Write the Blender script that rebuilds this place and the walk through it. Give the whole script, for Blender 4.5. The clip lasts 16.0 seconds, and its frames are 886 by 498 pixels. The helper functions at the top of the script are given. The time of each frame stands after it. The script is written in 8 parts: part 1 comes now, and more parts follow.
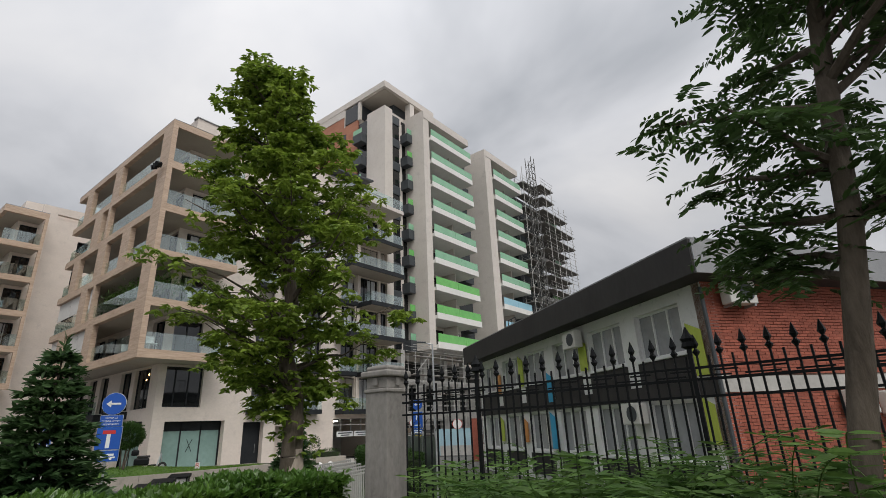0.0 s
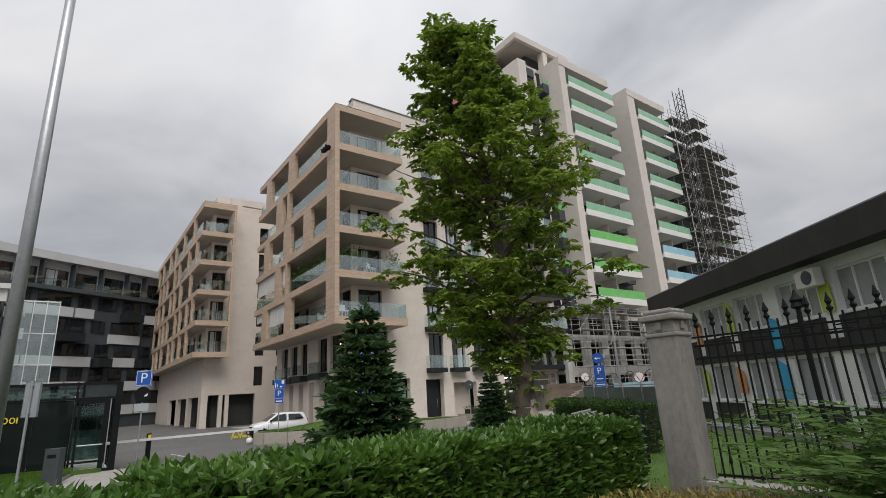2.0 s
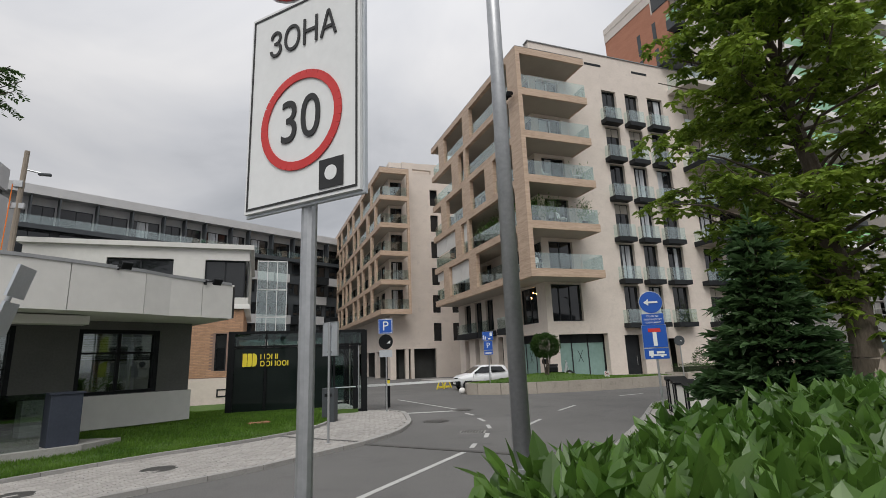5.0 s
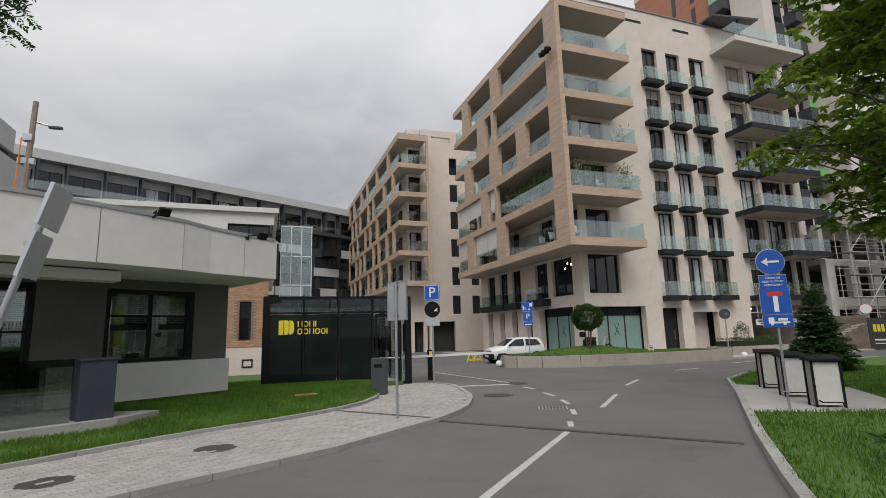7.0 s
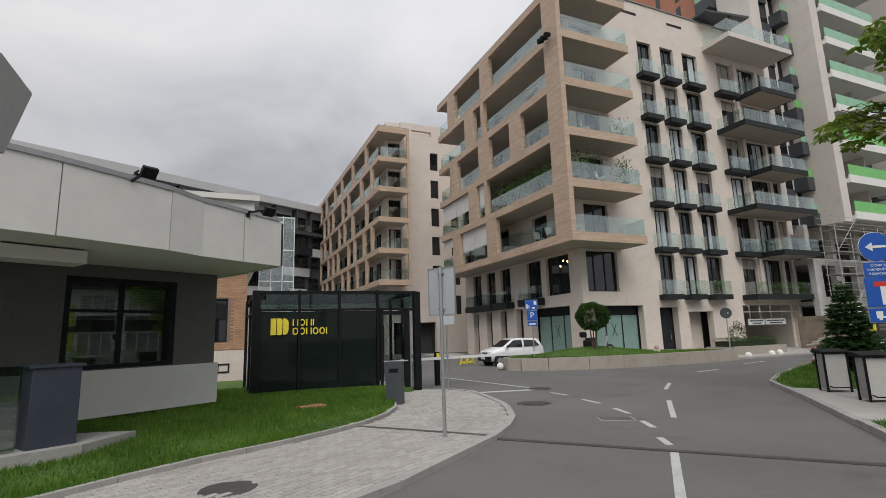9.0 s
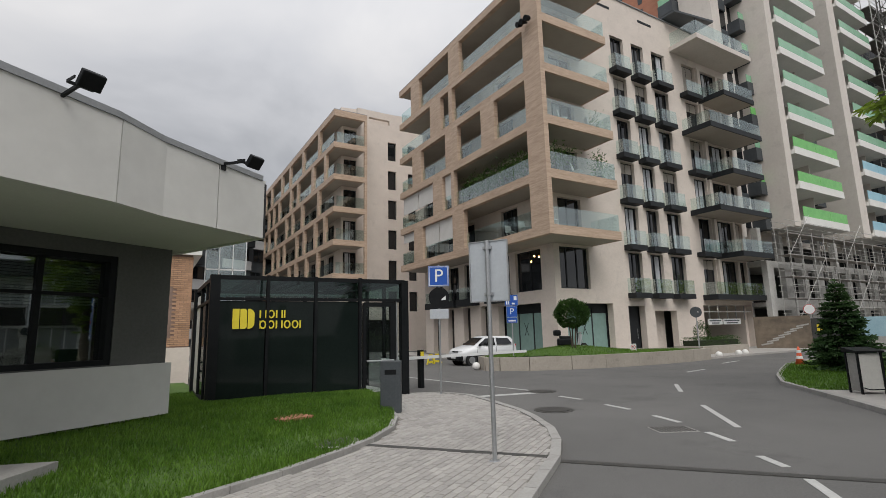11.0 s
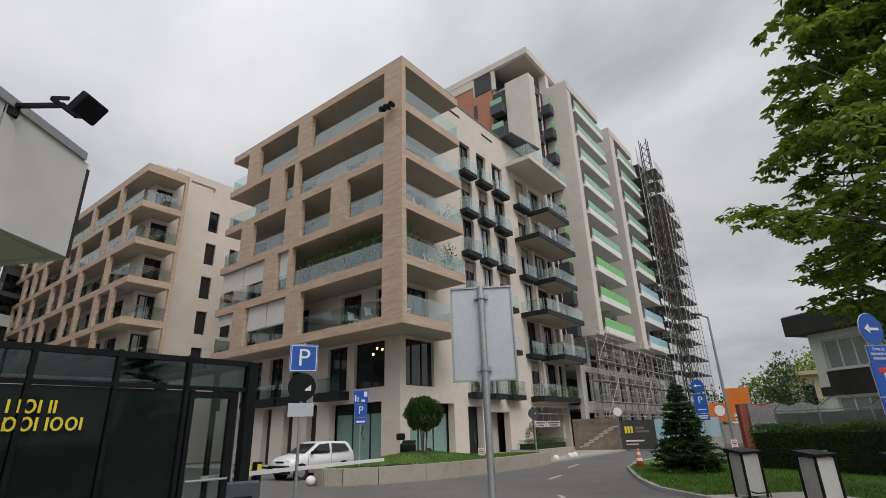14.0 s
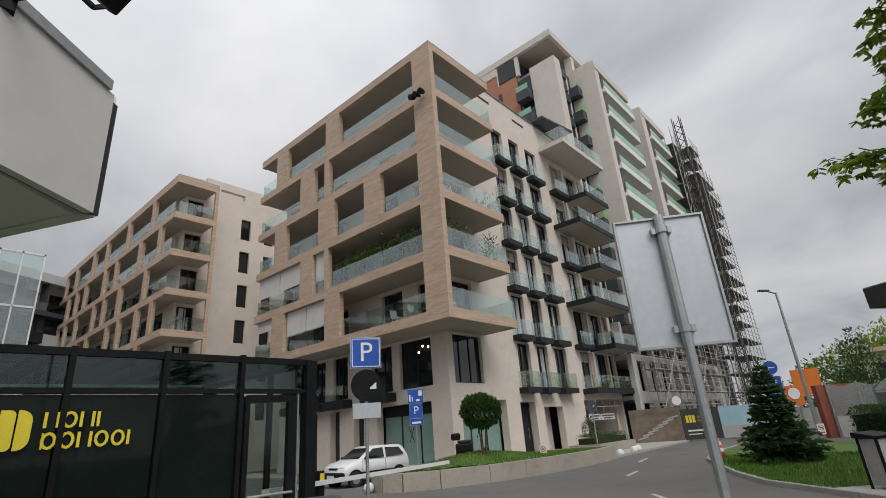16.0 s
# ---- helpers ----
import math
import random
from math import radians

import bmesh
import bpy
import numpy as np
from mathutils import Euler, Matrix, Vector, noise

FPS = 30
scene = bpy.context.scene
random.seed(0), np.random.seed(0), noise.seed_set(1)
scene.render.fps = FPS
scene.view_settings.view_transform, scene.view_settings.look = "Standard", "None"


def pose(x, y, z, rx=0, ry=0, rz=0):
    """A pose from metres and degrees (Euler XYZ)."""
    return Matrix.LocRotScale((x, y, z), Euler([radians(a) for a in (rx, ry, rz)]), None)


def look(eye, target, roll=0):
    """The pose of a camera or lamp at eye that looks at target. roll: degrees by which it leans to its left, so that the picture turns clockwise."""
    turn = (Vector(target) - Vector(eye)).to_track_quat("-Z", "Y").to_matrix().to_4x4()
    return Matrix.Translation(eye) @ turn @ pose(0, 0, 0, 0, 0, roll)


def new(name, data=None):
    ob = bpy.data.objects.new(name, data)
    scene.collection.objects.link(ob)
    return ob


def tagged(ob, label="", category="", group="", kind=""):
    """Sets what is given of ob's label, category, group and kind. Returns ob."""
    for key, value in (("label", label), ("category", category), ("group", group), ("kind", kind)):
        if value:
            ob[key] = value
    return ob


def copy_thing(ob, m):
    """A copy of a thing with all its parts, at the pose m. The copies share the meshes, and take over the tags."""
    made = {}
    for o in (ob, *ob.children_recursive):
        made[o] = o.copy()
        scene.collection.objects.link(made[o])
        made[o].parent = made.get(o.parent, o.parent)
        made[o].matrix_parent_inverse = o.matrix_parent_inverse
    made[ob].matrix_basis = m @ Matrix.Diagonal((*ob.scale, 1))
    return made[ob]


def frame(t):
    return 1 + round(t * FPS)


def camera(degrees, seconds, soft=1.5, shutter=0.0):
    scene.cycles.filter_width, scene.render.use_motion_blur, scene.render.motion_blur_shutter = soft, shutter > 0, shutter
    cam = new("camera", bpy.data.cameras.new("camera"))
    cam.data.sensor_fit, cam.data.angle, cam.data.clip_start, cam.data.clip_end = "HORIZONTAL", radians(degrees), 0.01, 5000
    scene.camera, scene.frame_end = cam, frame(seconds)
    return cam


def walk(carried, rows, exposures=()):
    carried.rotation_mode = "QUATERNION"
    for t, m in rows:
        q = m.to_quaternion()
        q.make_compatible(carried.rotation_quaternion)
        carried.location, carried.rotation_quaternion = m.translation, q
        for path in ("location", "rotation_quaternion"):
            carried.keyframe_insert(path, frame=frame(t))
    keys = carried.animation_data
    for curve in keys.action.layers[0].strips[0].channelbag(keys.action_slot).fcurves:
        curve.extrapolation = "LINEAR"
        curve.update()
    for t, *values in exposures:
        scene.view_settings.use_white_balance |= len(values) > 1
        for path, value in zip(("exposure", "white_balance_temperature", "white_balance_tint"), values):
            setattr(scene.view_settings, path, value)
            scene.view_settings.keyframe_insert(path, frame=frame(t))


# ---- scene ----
cam = camera(83.1, 16.0, soft=0.5)
PATH = [
    (0, (-11.333, -30.836, 2.164), (-9.849, -29.674, 2.834), -2.5),
    (0.5, (-11.686, -30.344, 2.153), (-10.237, -29.129, 2.804), -3.0),
    (1, (-12.024, -29.825, 2.132), (-10.64, -28.53, 2.769), -3.6),
    (1.5, (-12.44, -29.373, 2.141), (-11.155, -27.963, 2.742), -3.4),
    (2, (-12.879, -28.885, 2.103), (-11.729, -27.344, 2.651), -3.3),
    (2.5, (-13.31, -28.383, 2.071), (-12.31, -26.719, 2.552), -2.9),
    (3, (-13.708, -27.935, 2.05), (-12.845, -26.18, 2.471), -2.8),
    (3.5, (-14.134, -27.461, 2.042), (-13.34, -25.676, 2.47), -2.1),
    (4, (-14.471, -26.945, 1.985), (-13.735, -25.139, 2.425), -1.9),
    (4.5, (-14.838, -26.407, 1.941), (-14.147, -24.582, 2.382), -2.3),
    (7, (-16.21, -23.626, 1.753), (-15.539, -21.771, 2.088), -1.6),
    (7.5, (-16.391, -22.973, 1.751), (-15.692, -21.128, 2.074), -2.1),
    (8, (-16.642, -22.401, 1.763), (-15.907, -20.573, 2.108), -2.0),
    (8.5, (-16.8, -21.799, 1.747), (-16.044, -19.978, 2.084), -2.0),
    (9, (-16.996, -21.179, 1.724), (-16.196, -19.378, 2.063), -1.8),
    (11.5, (-17.461, -18.086, 1.673), (-16.387, -16.432, 2.001), -1.1),
    (12, (-17.457, -17.516, 1.694), (-16.302, -15.919, 2.036), -0.7),
    (12.5, (-17.472, -17.013, 1.704), (-16.228, -15.496, 2.094), -0.6),
    (13, (-17.319, -16.511, 1.667), (-15.994, -15.087, 2.132), -0.7),
    (13.5, (-17.229, -16.014, 1.64), (-15.819, -14.714, 2.206), -1.0),
    (14, (-17.185, -15.66, 1.674), (-15.692, -14.519, 2.359), -1.9),
    (14.5, (-17.093, -15.225, 1.717), (-15.535, -14.259, 2.516), -3.3),
    (15, (-17.048, -14.798, 1.732), (-15.475, -13.896, 2.576), -4.1),
    (15.5, (-16.877, -14.48, 1.728), (-15.356, -13.438, 2.504), -4.1),
    (16, (-16.69, -14.162, 1.692), (-15.262, -12.943, 2.382), -4.5),
]
walk(cam, [(t, look(e, g, r)) for t, e, g, r in PATH], [(0, 0.36), (12.5, 0.36), (14.5, 0.28), (15.2, 0.28), (16, 0.31)])

# ---- sky and light ----
world = bpy.data.worlds.new("overcast_sky")
scene.world = world
world.use_nodes = True


def node(tree, kind, **values):
    n = tree.nodes.new(kind)
    for key, value in values.items():
        if key in ("noise_dimensions", "blend_type", "data_type", "sky_type", "sun_disc", "sun_elevation", "sun_rotation", "operation", "interpolation"):
            continue
        n.inputs[key.replace("_", " ")].default_value = value
    return n


def ramp_of(tree, stops):
    r = tree.nodes.new("ShaderNodeValToRGB")
    els = r.color_ramp.elements
    while len(els) < len(stops):
        els.new(0.5)
    for el, (pos, col) in zip(els, stops):
        el.position = pos
        el.color = (*col, 1)
    return r


SUN_ELEV, SUN_AZ = 52, 205


def make_sky():
    tr = world.node_tree
    bg = tr.nodes["Background"]
    sky = tr.nodes.new("ShaderNodeTexSky")
    sky.sky_type = "NISHITA"
    sky.sun_disc = False
    sky.sun_elevation = radians(SUN_ELEV)
    sky.sun_rotation = radians(SUN_AZ)
    co = tr.nodes.new("ShaderNodeTexCoord")
    sep = tr.nodes.new("ShaderNodeSeparateXYZ")
    tr.links.new(co.outputs["Generated"], sep.inputs[0])
    # clouds: the direction is flattened towards the horizon so that the layers lie level
    add = tr.nodes.new("ShaderNodeMath")
    add.operation = "ADD"
    add.inputs[1].default_value = 0.25
    tr.links.new(sep.outputs["Z"], add.inputs[0])
    div = tr.nodes.new("ShaderNodeVectorMath")
    div.operation = "DIVIDE"
    comb = tr.nodes.new("ShaderNodeCombineXYZ")
    for k in ("X", "Y", "Z"):
        tr.links.new(add.outputs[0], comb.inputs[k])
    tr.links.new(co.outputs["Generated"], div.inputs[0])
    tr.links.new(comb.outputs[0], div.inputs[1])
    n1 = node(tr, "ShaderNodeTexNoise", Scale=1.5, Detail=5.0, Roughness=0.5, Distortion=0.35)
    tr.links.new(div.outputs[0], n1.inputs["Vector"])
    clouds = ramp_of(tr, [(0.3, CLOUD_DARK), (0.52, CLOUD_MID), (0.72, CLOUD_LIGHT)])
    tr.links.new(n1.outputs["Fac"], clouds.inputs[0])
    # an overcast sky is brighter overhead
    lift = tr.nodes.new("ShaderNodeMapRange")
    lift.inputs["From Min"].default_value, lift.inputs["From Max"].default_value = 0.35, 1.0
    lift.inputs["To Min"].default_value, lift.inputs["To Max"].default_value = 1.0, ZENITH
    tr.links.new(sep.outputs["Z"], lift.inputs["Value"])
    mul = tr.nodes.new("ShaderNodeVectorMath")
    mul.operation = "SCALE"
    tr.links.new(clouds.outputs[0], mul.inputs[0])
    tr.links.new(lift.outputs[0], mul.inputs["Scale"])
    mix = tr.nodes.new("ShaderNodeMix")
    mix.data_type = "RGBA"
    mix.inputs["Factor"].default_value = 0.97
    dim = tr.nodes.new("ShaderNodeVectorMath")
    dim.operation = "SCALE"
    dim.inputs["Scale"].default_value = 0.12
    tr.links.new(sky.outputs[0], dim.inputs[0])
    tr.links.new(dim.outputs[0], mix.inputs["A"])
    tr.links.new(mul.outputs[0], mix.inputs["B"])
    tr.links.new(mix.outputs["Result"], bg.inputs["Color"])
    bg.inputs["Strength"].default_value = 1.0


CLOUD_DARK, CLOUD_MID, CLOUD_LIGHT, ZENITH = (0.265, 0.275, 0.295), (0.415, 0.42, 0.44), (0.515, 0.51, 0.515), 2.0
make_sky()
sun_data = bpy.data.lights.new("sun", "SUN")
sun_data.energy, sun_data.angle, sun_data.color = 1.6, radians(40), (1.0, 0.97, 0.93)
sun = new("sun", sun_data)
sun.rotation_euler = (radians(90 - SUN_ELEV), 0, radians(180 - SUN_AZ))

# ---- materials ----
def material(name, a, b, rough=0.7, metal=0.0, scale=1.5, fine=25.0, bump=0.15, stretch=(1, 1, 1), spots=None, rand=0.0, spec=0.5):
    """Two tones mixed by a broad and a fine noise, fine relief; spots: a third tone in sparse stains."""
    m = bpy.data.materials.new(name)
    m.use_nodes = True
    tr = m.node_tree
    bs = tr.nodes["Principled BSDF"]
    bs.inputs["Roughness"].default_value, bs.inputs["Metallic"].default_value = rough, metal
    bs.inputs["Specular IOR Level"].default_value = spec
    co = tr.nodes.new("ShaderNodeTexCoord")
    mp = tr.nodes.new("ShaderNodeMapping")
    mp.inputs["Scale"].default_value = stretch
    tr.links.new(co.outputs["Object"], mp.inputs[0])
    broad = node(tr, "ShaderNodeTexNoise", Scale=scale, Detail=4.0, Roughness=0.6)
    small = node(tr, "ShaderNodeTexNoise", Scale=fine, Detail=3.0, Roughness=0.6)
    tr.links.new(mp.outputs[0], broad.inputs["Vector"])
    tr.links.new(mp.outputs[0], small.inputs["Vector"])
    blend = tr.nodes.new("ShaderNodeMath")
    blend.operation = "MULTIPLY_ADD"
    blend.inputs[1].default_value = 0.45
    tr.links.new(small.outputs["Fac"], blend.inputs[0])
    half = tr.nodes.new("ShaderNodeMath")
    half.operation = "MULTIPLY"
    half.inputs[1].default_value = 0.55
    tr.links.new(broad.outputs["Fac"], half.inputs[0])
    tr.links.new(half.outputs[0], blend.inputs[2])
    rp = ramp_of(tr, [(0.33, a), (0.67, b)])
    tr.links.new(blend.outputs[0], rp.inputs[0])
    colour = rp.outputs[0]
    if spots:
        st = node(tr, "ShaderNodeTexNoise", Scale=scale * 2.3, Detail=6.0, Roughness=0.7)
        tr.links.new(co.outputs["Object"], st.inputs["Vector"])
        mask = ramp_of(tr, [(0.56, (0, 0, 0)), (0.72, (0.7, 0.7, 0.7))])
        tr.links.new(st.outputs["Fac"], mask.inputs[0])
        mx = tr.nodes.new("ShaderNodeMix")
        mx.data_type = "RGBA"
        tr.links.new(mask.outputs[0], mx.inputs["Factor"])
        tr.links.new(colour, mx.inputs["A"])
        mx.inputs["B"].default_value = (*spots, 1)
        colour = mx.outputs["Result"]
    if rand:
        info = tr.nodes.new("ShaderNodeObjectInfo")
        geo = tr.nodes.new("ShaderNodeNewGeometry")
        sm = tr.nodes.new("ShaderNodeMath")
        sm.operation = "ADD"
        tr.links.new(info.outputs["Random"], sm.inputs[0])
        tr.links.new(geo.outputs["Random Per Island"], sm.inputs[1])
        fr = tr.nodes.new("ShaderNodeMath")
        fr.operation = "FRACT"
        tr.links.new(sm.outputs[0], fr.inputs[0])
        rg = tr.nodes.new("ShaderNodeMapRange")
        rg.inputs["To Min"].default_value, rg.inputs["To Max"].default_value = 1 - rand, 1 + rand
        tr.links.new(fr.outputs[0], rg.inputs["Value"])
        hs = tr.nodes.new("ShaderNodeHueSaturation")
        tr.links.new(rg.outputs[0], hs.inputs["Value"])
        tr.links.new(colour, hs.inputs["Color"])
        colour = hs.outputs[0]
    tr.links.new(colour, bs.inputs["Base Color"])
    if bump:
        bp = tr.nodes.new("ShaderNodeBump")
        bp.inputs["Strength"].default_value, bp.inputs["Distance"].default_value = bump, 0.02
        tr.links.new(small.outputs["Fac"], bp.inputs["Height"])
        tr.links.new(bp.outputs[0], bs.inputs["Normal"])
    return m


def clear_glass(name, tint, gloss=0.12, rough=0.02):
    """A thin clear sheet: mostly see-through, with a mirror sheen that grows at grazing angles."""
    m = bpy.data.materials.new(name)
    m.use_nodes = True
    tr = m.node_tree
    tr.nodes.remove(tr.nodes["Principled BSDF"])
    out = tr.nodes["Material Output"]
    see = node(tr, "ShaderNodeBsdfTransparent", Color=(*tint, 1))
    gl = node(tr, "ShaderNodeBsdfGlossy", Roughness=rough, Color=(0.9, 0.95, 0.95, 1))
    fr = node(tr, "ShaderNodeLayerWeight", Blend=0.25)
    pw = tr.nodes.new("ShaderNodeMath")
    pw.operation = "POWER"
    pw.inputs[1].default_value = 2.5
    tr.links.new(fr.outputs["Facing"], pw.inputs[0])
    sm = tr.nodes.new("ShaderNodeMath")
    sm.operation = "MULTIPLY_ADD"
    sm.inputs[1].default_value, sm.inputs[2].default_value = 0.5 if gloss else 0.0, gloss * 0.5
    sm.use_clamp = True
    tr.links.new(pw.outputs[0], sm.inputs[0])
    mx = tr.nodes.new("ShaderNodeMixShader")
    tr.links.new(sm.outputs[0], mx.inputs[0])
    tr.links.new(see.outputs[0], mx.inputs[1])
    tr.links.new(gl.outputs[0], mx.inputs[2])
    tr.links.new(mx.outputs[0], out.inputs["Surface"])
    return m


def leaf_material(name, a, b, rough=0.55, spec=0.35):
    m = material(name, a, b, rough=rough, scale=0.8, fine=6, bump=0, rand=0.3, spec=spec)
    bs = m.node_tree.nodes["Principled BSDF"]
    tr = m.node_tree
    src = bs.inputs["Base Color"].links[0].from_socket
    tl = tr.nodes.new("ShaderNodeBsdfTranslucent")
    tr.links.new(src, tl.inputs[0])
    mx = tr.nodes.new("ShaderNodeMixShader")
    mx.inputs[0].default_value = 0.42
    tr.links.new(bs.outputs[0], mx.inputs[1])
    tr.links.new(tl.outputs[0], mx.inputs[2])
    tr.links.new(mx.outputs[0], tr.nodes["Material Output"].inputs["Surface"])
    return m


def lamp_glow(name, col, power):
    m = bpy.data.materials.new(name)
    m.use_nodes = True
    bs = m.node_tree.nodes["Principled BSDF"]
    bs.inputs["Base Color"].default_value = (*col, 1)
    bs.inputs["Emission Color"].default_value = (*col, 1)
    bs.inputs["Emission Strength"].default_value = power
    return m


STONE = material("limestone_cladding", (0.60, 0.53, 0.47), (0.70, 0.62, 0.55), 0.75, scale=0.7, fine=7, bump=0.08, stretch=(1, 1, 1.6), spots=(0.53, 0.47, 0.42))
STONE_T = material("pale_render", (0.58, 0.53, 0.48), (0.66, 0.61, 0.56), 0.8, scale=0.5, fine=5, bump=0.06, spots=(0.5, 0.46, 0.42))
WOODC = material("wood_look_cladding", (0.37, 0.26, 0.185), (0.58, 0.44, 0.33), 0.6, scale=0.55, fine=2.2, bump=0.05, stretch=(1, 1, 9))
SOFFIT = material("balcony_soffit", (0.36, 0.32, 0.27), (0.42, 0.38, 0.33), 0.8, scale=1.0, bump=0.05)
DARKFR = material("anthracite_metal", (0.016, 0.018, 0.02), (0.028, 0.031, 0.034), 0.5, scale=2, bump=0.03, spec=0.18)
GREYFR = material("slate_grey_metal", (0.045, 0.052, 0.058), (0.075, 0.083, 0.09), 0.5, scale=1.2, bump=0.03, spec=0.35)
PANE = material("dark_window_glass", (0.006, 0.007, 0.008), (0.018, 0.02, 0.022), 0.04, scale=0.6, fine=2, bump=0.0, spec=0.7)
CURTAIN = material("pale_curtain", (0.3, 0.31, 0.33), (0.62, 0.64, 0.66), 0.8, scale=1, fine=4, stretch=(9, 9, 0.4), bump=0.1)
BLIND = material("fabric_blind", (0.55, 0.53, 0.5), (0.66, 0.64, 0.61), 0.85, scale=1.2, fine=30, bump=0.05)
RAILG = clear_glass("balustrade_glass", (0.86, 0.93, 0.915), 0.34)
GREENG = clear_glass("green_film_glass", (0.35, 0.72, 0.48), 0.10)
GREENB = material("green_protective_film", (0.12, 0.42, 0.1), (0.2, 0.55, 0.15), 0.35, scale=2, bump=0.02)
GREENP = material("pale_green_glass", (0.19, 0.42, 0.25), (0.30, 0.53, 0.36), 0.2, scale=0.8, bump=0.02)
BLUEP = material("pale_blue_film", (0.24, 0.47, 0.58), (0.34, 0.58, 0.68), 0.3, scale=1, bump=0.02)
TERRA = material("terracotta_cladding", (0.36, 0.15, 0.09), (0.46, 0.21, 0.13), 0.75, scale=0.6, fine=6, bump=0.1, stretch=(1, 1, 3))
WHITEB = material("white_balcony_concrete", (0.68, 0.67, 0.64), (0.78, 0.77, 0.74), 0.75, scale=1, bump=0.06)
CONC = material("raw_concrete", (0.34, 0.33, 0.31), (0.47, 0.46, 0.43), 0.85, scale=0.8, fine=9, bump=0.25, spots=(0.26, 0.25, 0.24))
CONCL = material("fresh_concrete", (0.44, 0.43, 0.41), (0.58, 0.57, 0.54), 0.85, scale=0.8, fine=9, bump=0.25, spots=(0.33, 0.32, 0.31))
STEEL = material("galvanised_steel", (0.36, 0.37, 0.38), (0.5, 0.51, 0.52), 0.42, metal=0.75, scale=3, fine=30, bump=0.05)
SCAFF = material("scaffold_tube", (0.4, 0.39, 0.37), (0.55, 0.54, 0.52), 0.6, metal=0.3, scale=1, bump=0.05)
DECK = material("scaffold_deck", (0.2, 0.18, 0.16), (0.32, 0.3, 0.27), 0.8, scale=1, bump=0.1)
ASPHALT = material("asphalt", (0.094, 0.092, 0.088), (0.156, 0.152, 0.145), 0.9, scale=0.28, fine=45, bump=0.5, spots=(0.078, 0.076, 0.073))
PAVER = material("concrete_paver", (0.30, 0.285, 0.265), (0.4, 0.38, 0.355), 0.88, scale=0.7, fine=35, bump=0.25, rand=0.12)
PAVEBED = material("joint_sand", (0.16, 0.15, 0.135), (0.22, 0.205, 0.185), 0.95, scale=2, fine=50, bump=0.2)
KERB = material("concrete_kerb", (0.27, 0.26, 0.245), (0.37, 0.36, 0.34), 0.88, scale=1.2, fine=30, bump=0.25, rand=0.08, spots=(0.2, 0.19, 0.18))
SOIL = material("lawn_soil", (0.05, 0.10, 0.018), (0.09, 0.16, 0.03), 0.95, scale=1.3, fine=30, bump=0.4)
EARTH = material("bare_earth", (0.10, 0.085, 0.055), (0.17, 0.14, 0.09), 0.95, scale=1.5, fine=25, bump=0.5)
GRASS = leaf_material("grass_blades", (0.052, 0.13, 0.012), (0.165, 0.29, 0.04))
LINE = material("road_paint", (0.36, 0.36, 0.35), (0.5, 0.5, 0.48), 0.75, scale=2.5, fine=25, bump=0.1, spots=(0.3, 0.3, 0.29))
PANEL = material("white_composite_panel", (0.56, 0.55, 0.52), (0.63, 0.62, 0.585), 0.55, scale=0.6, fine=4, bump=0.03)
OFFW = material("office_grey_render", (0.085, 0.086, 0.08), (0.12, 0.121, 0.113), 0.85, scale=0.8, fine=20, bump=0.15, spec=0.25)
# dark attic render; inside buildings its tone stands in for room shade
DARKW = material("dark_render_room_shade", (0.045, 0.047, 0.045), (0.068, 0.07, 0.066), 0.85, scale=0.8, fine=20, bump=0.15, spec=0.25)
GREYS = material("pale_grey_soffit", (0.56, 0.55, 0.51), (0.62, 0.61, 0.57), 0.8, scale=1, bump=0.05)
BLACKG = material("black_glass", (0.008, 0.012, 0.011), (0.014, 0.02, 0.018), 0.05, scale=0.7, bump=0.0, spec=0.16)
TEALG = clear_glass("teal_glass", (0.30, 0.42, 0.40), 0.12)
BLACKM = material("black_metal", (0.007, 0.008, 0.009), (0.014, 0.015, 0.016), 0.5, scale=3, bump=0.03, spec=0.12)
YELLOW = material("yellow_lettering", (0.72, 0.58, 0.03), (0.8, 0.66, 0.05), 0.5, scale=3, bump=0.0)
BRICKM = material("brick_red", (0.25, 0.065, 0.04), (0.36, 0.11, 0.07), 0.85, scale=1.5, fine=25, bump=0.3, rand=0.18)
BRICKO = material("brick_orange", (0.40, 0.23, 0.14), (0.52, 0.32, 0.2), 0.85, scale=1.5, fine=25, bump=0.3, rand=0.14)
MORTAR = material("mortar", (0.22, 0.15, 0.12), (0.3, 0.21, 0.17), 0.95, scale=2, bump=0.2)
WALLW = material("whitewashed_wall", (0.68, 0.68, 0.67), (0.78, 0.78, 0.77), 0.8, scale=1.5, fine=20, bump=0.1, spots=(0.4, 0.4, 0.39))
BARK = material("tree_bark", (0.055, 0.042, 0.03), (0.13, 0.105, 0.08), 0.95, scale=5, fine=22, bump=0.9, stretch=(1, 1, 0.25))
BARKP = material("bare_peeled_wood", (0.2, 0.165, 0.13), (0.33, 0.28, 0.23), 0.9, scale=4, fine=20, bump=0.7, stretch=(1, 1, 0.2))
LEAFC = leaf_material("chestnut_leaf", (0.075, 0.145, 0.02), (0.3, 0.39, 0.055))
LEAFA = leaf_material("ailanthus_leaf", (0.035, 0.075, 0.02), (0.075, 0.13, 0.04))
LEAFH = leaf_material("laurel_leaf", (0.038, 0.1, 0.015), (0.13, 0.24, 0.042), 0.32, 0.6)
LEAFF = leaf_material("fern_leaf", (0.05, 0.12, 0.024), (0.14, 0.235, 0.055))
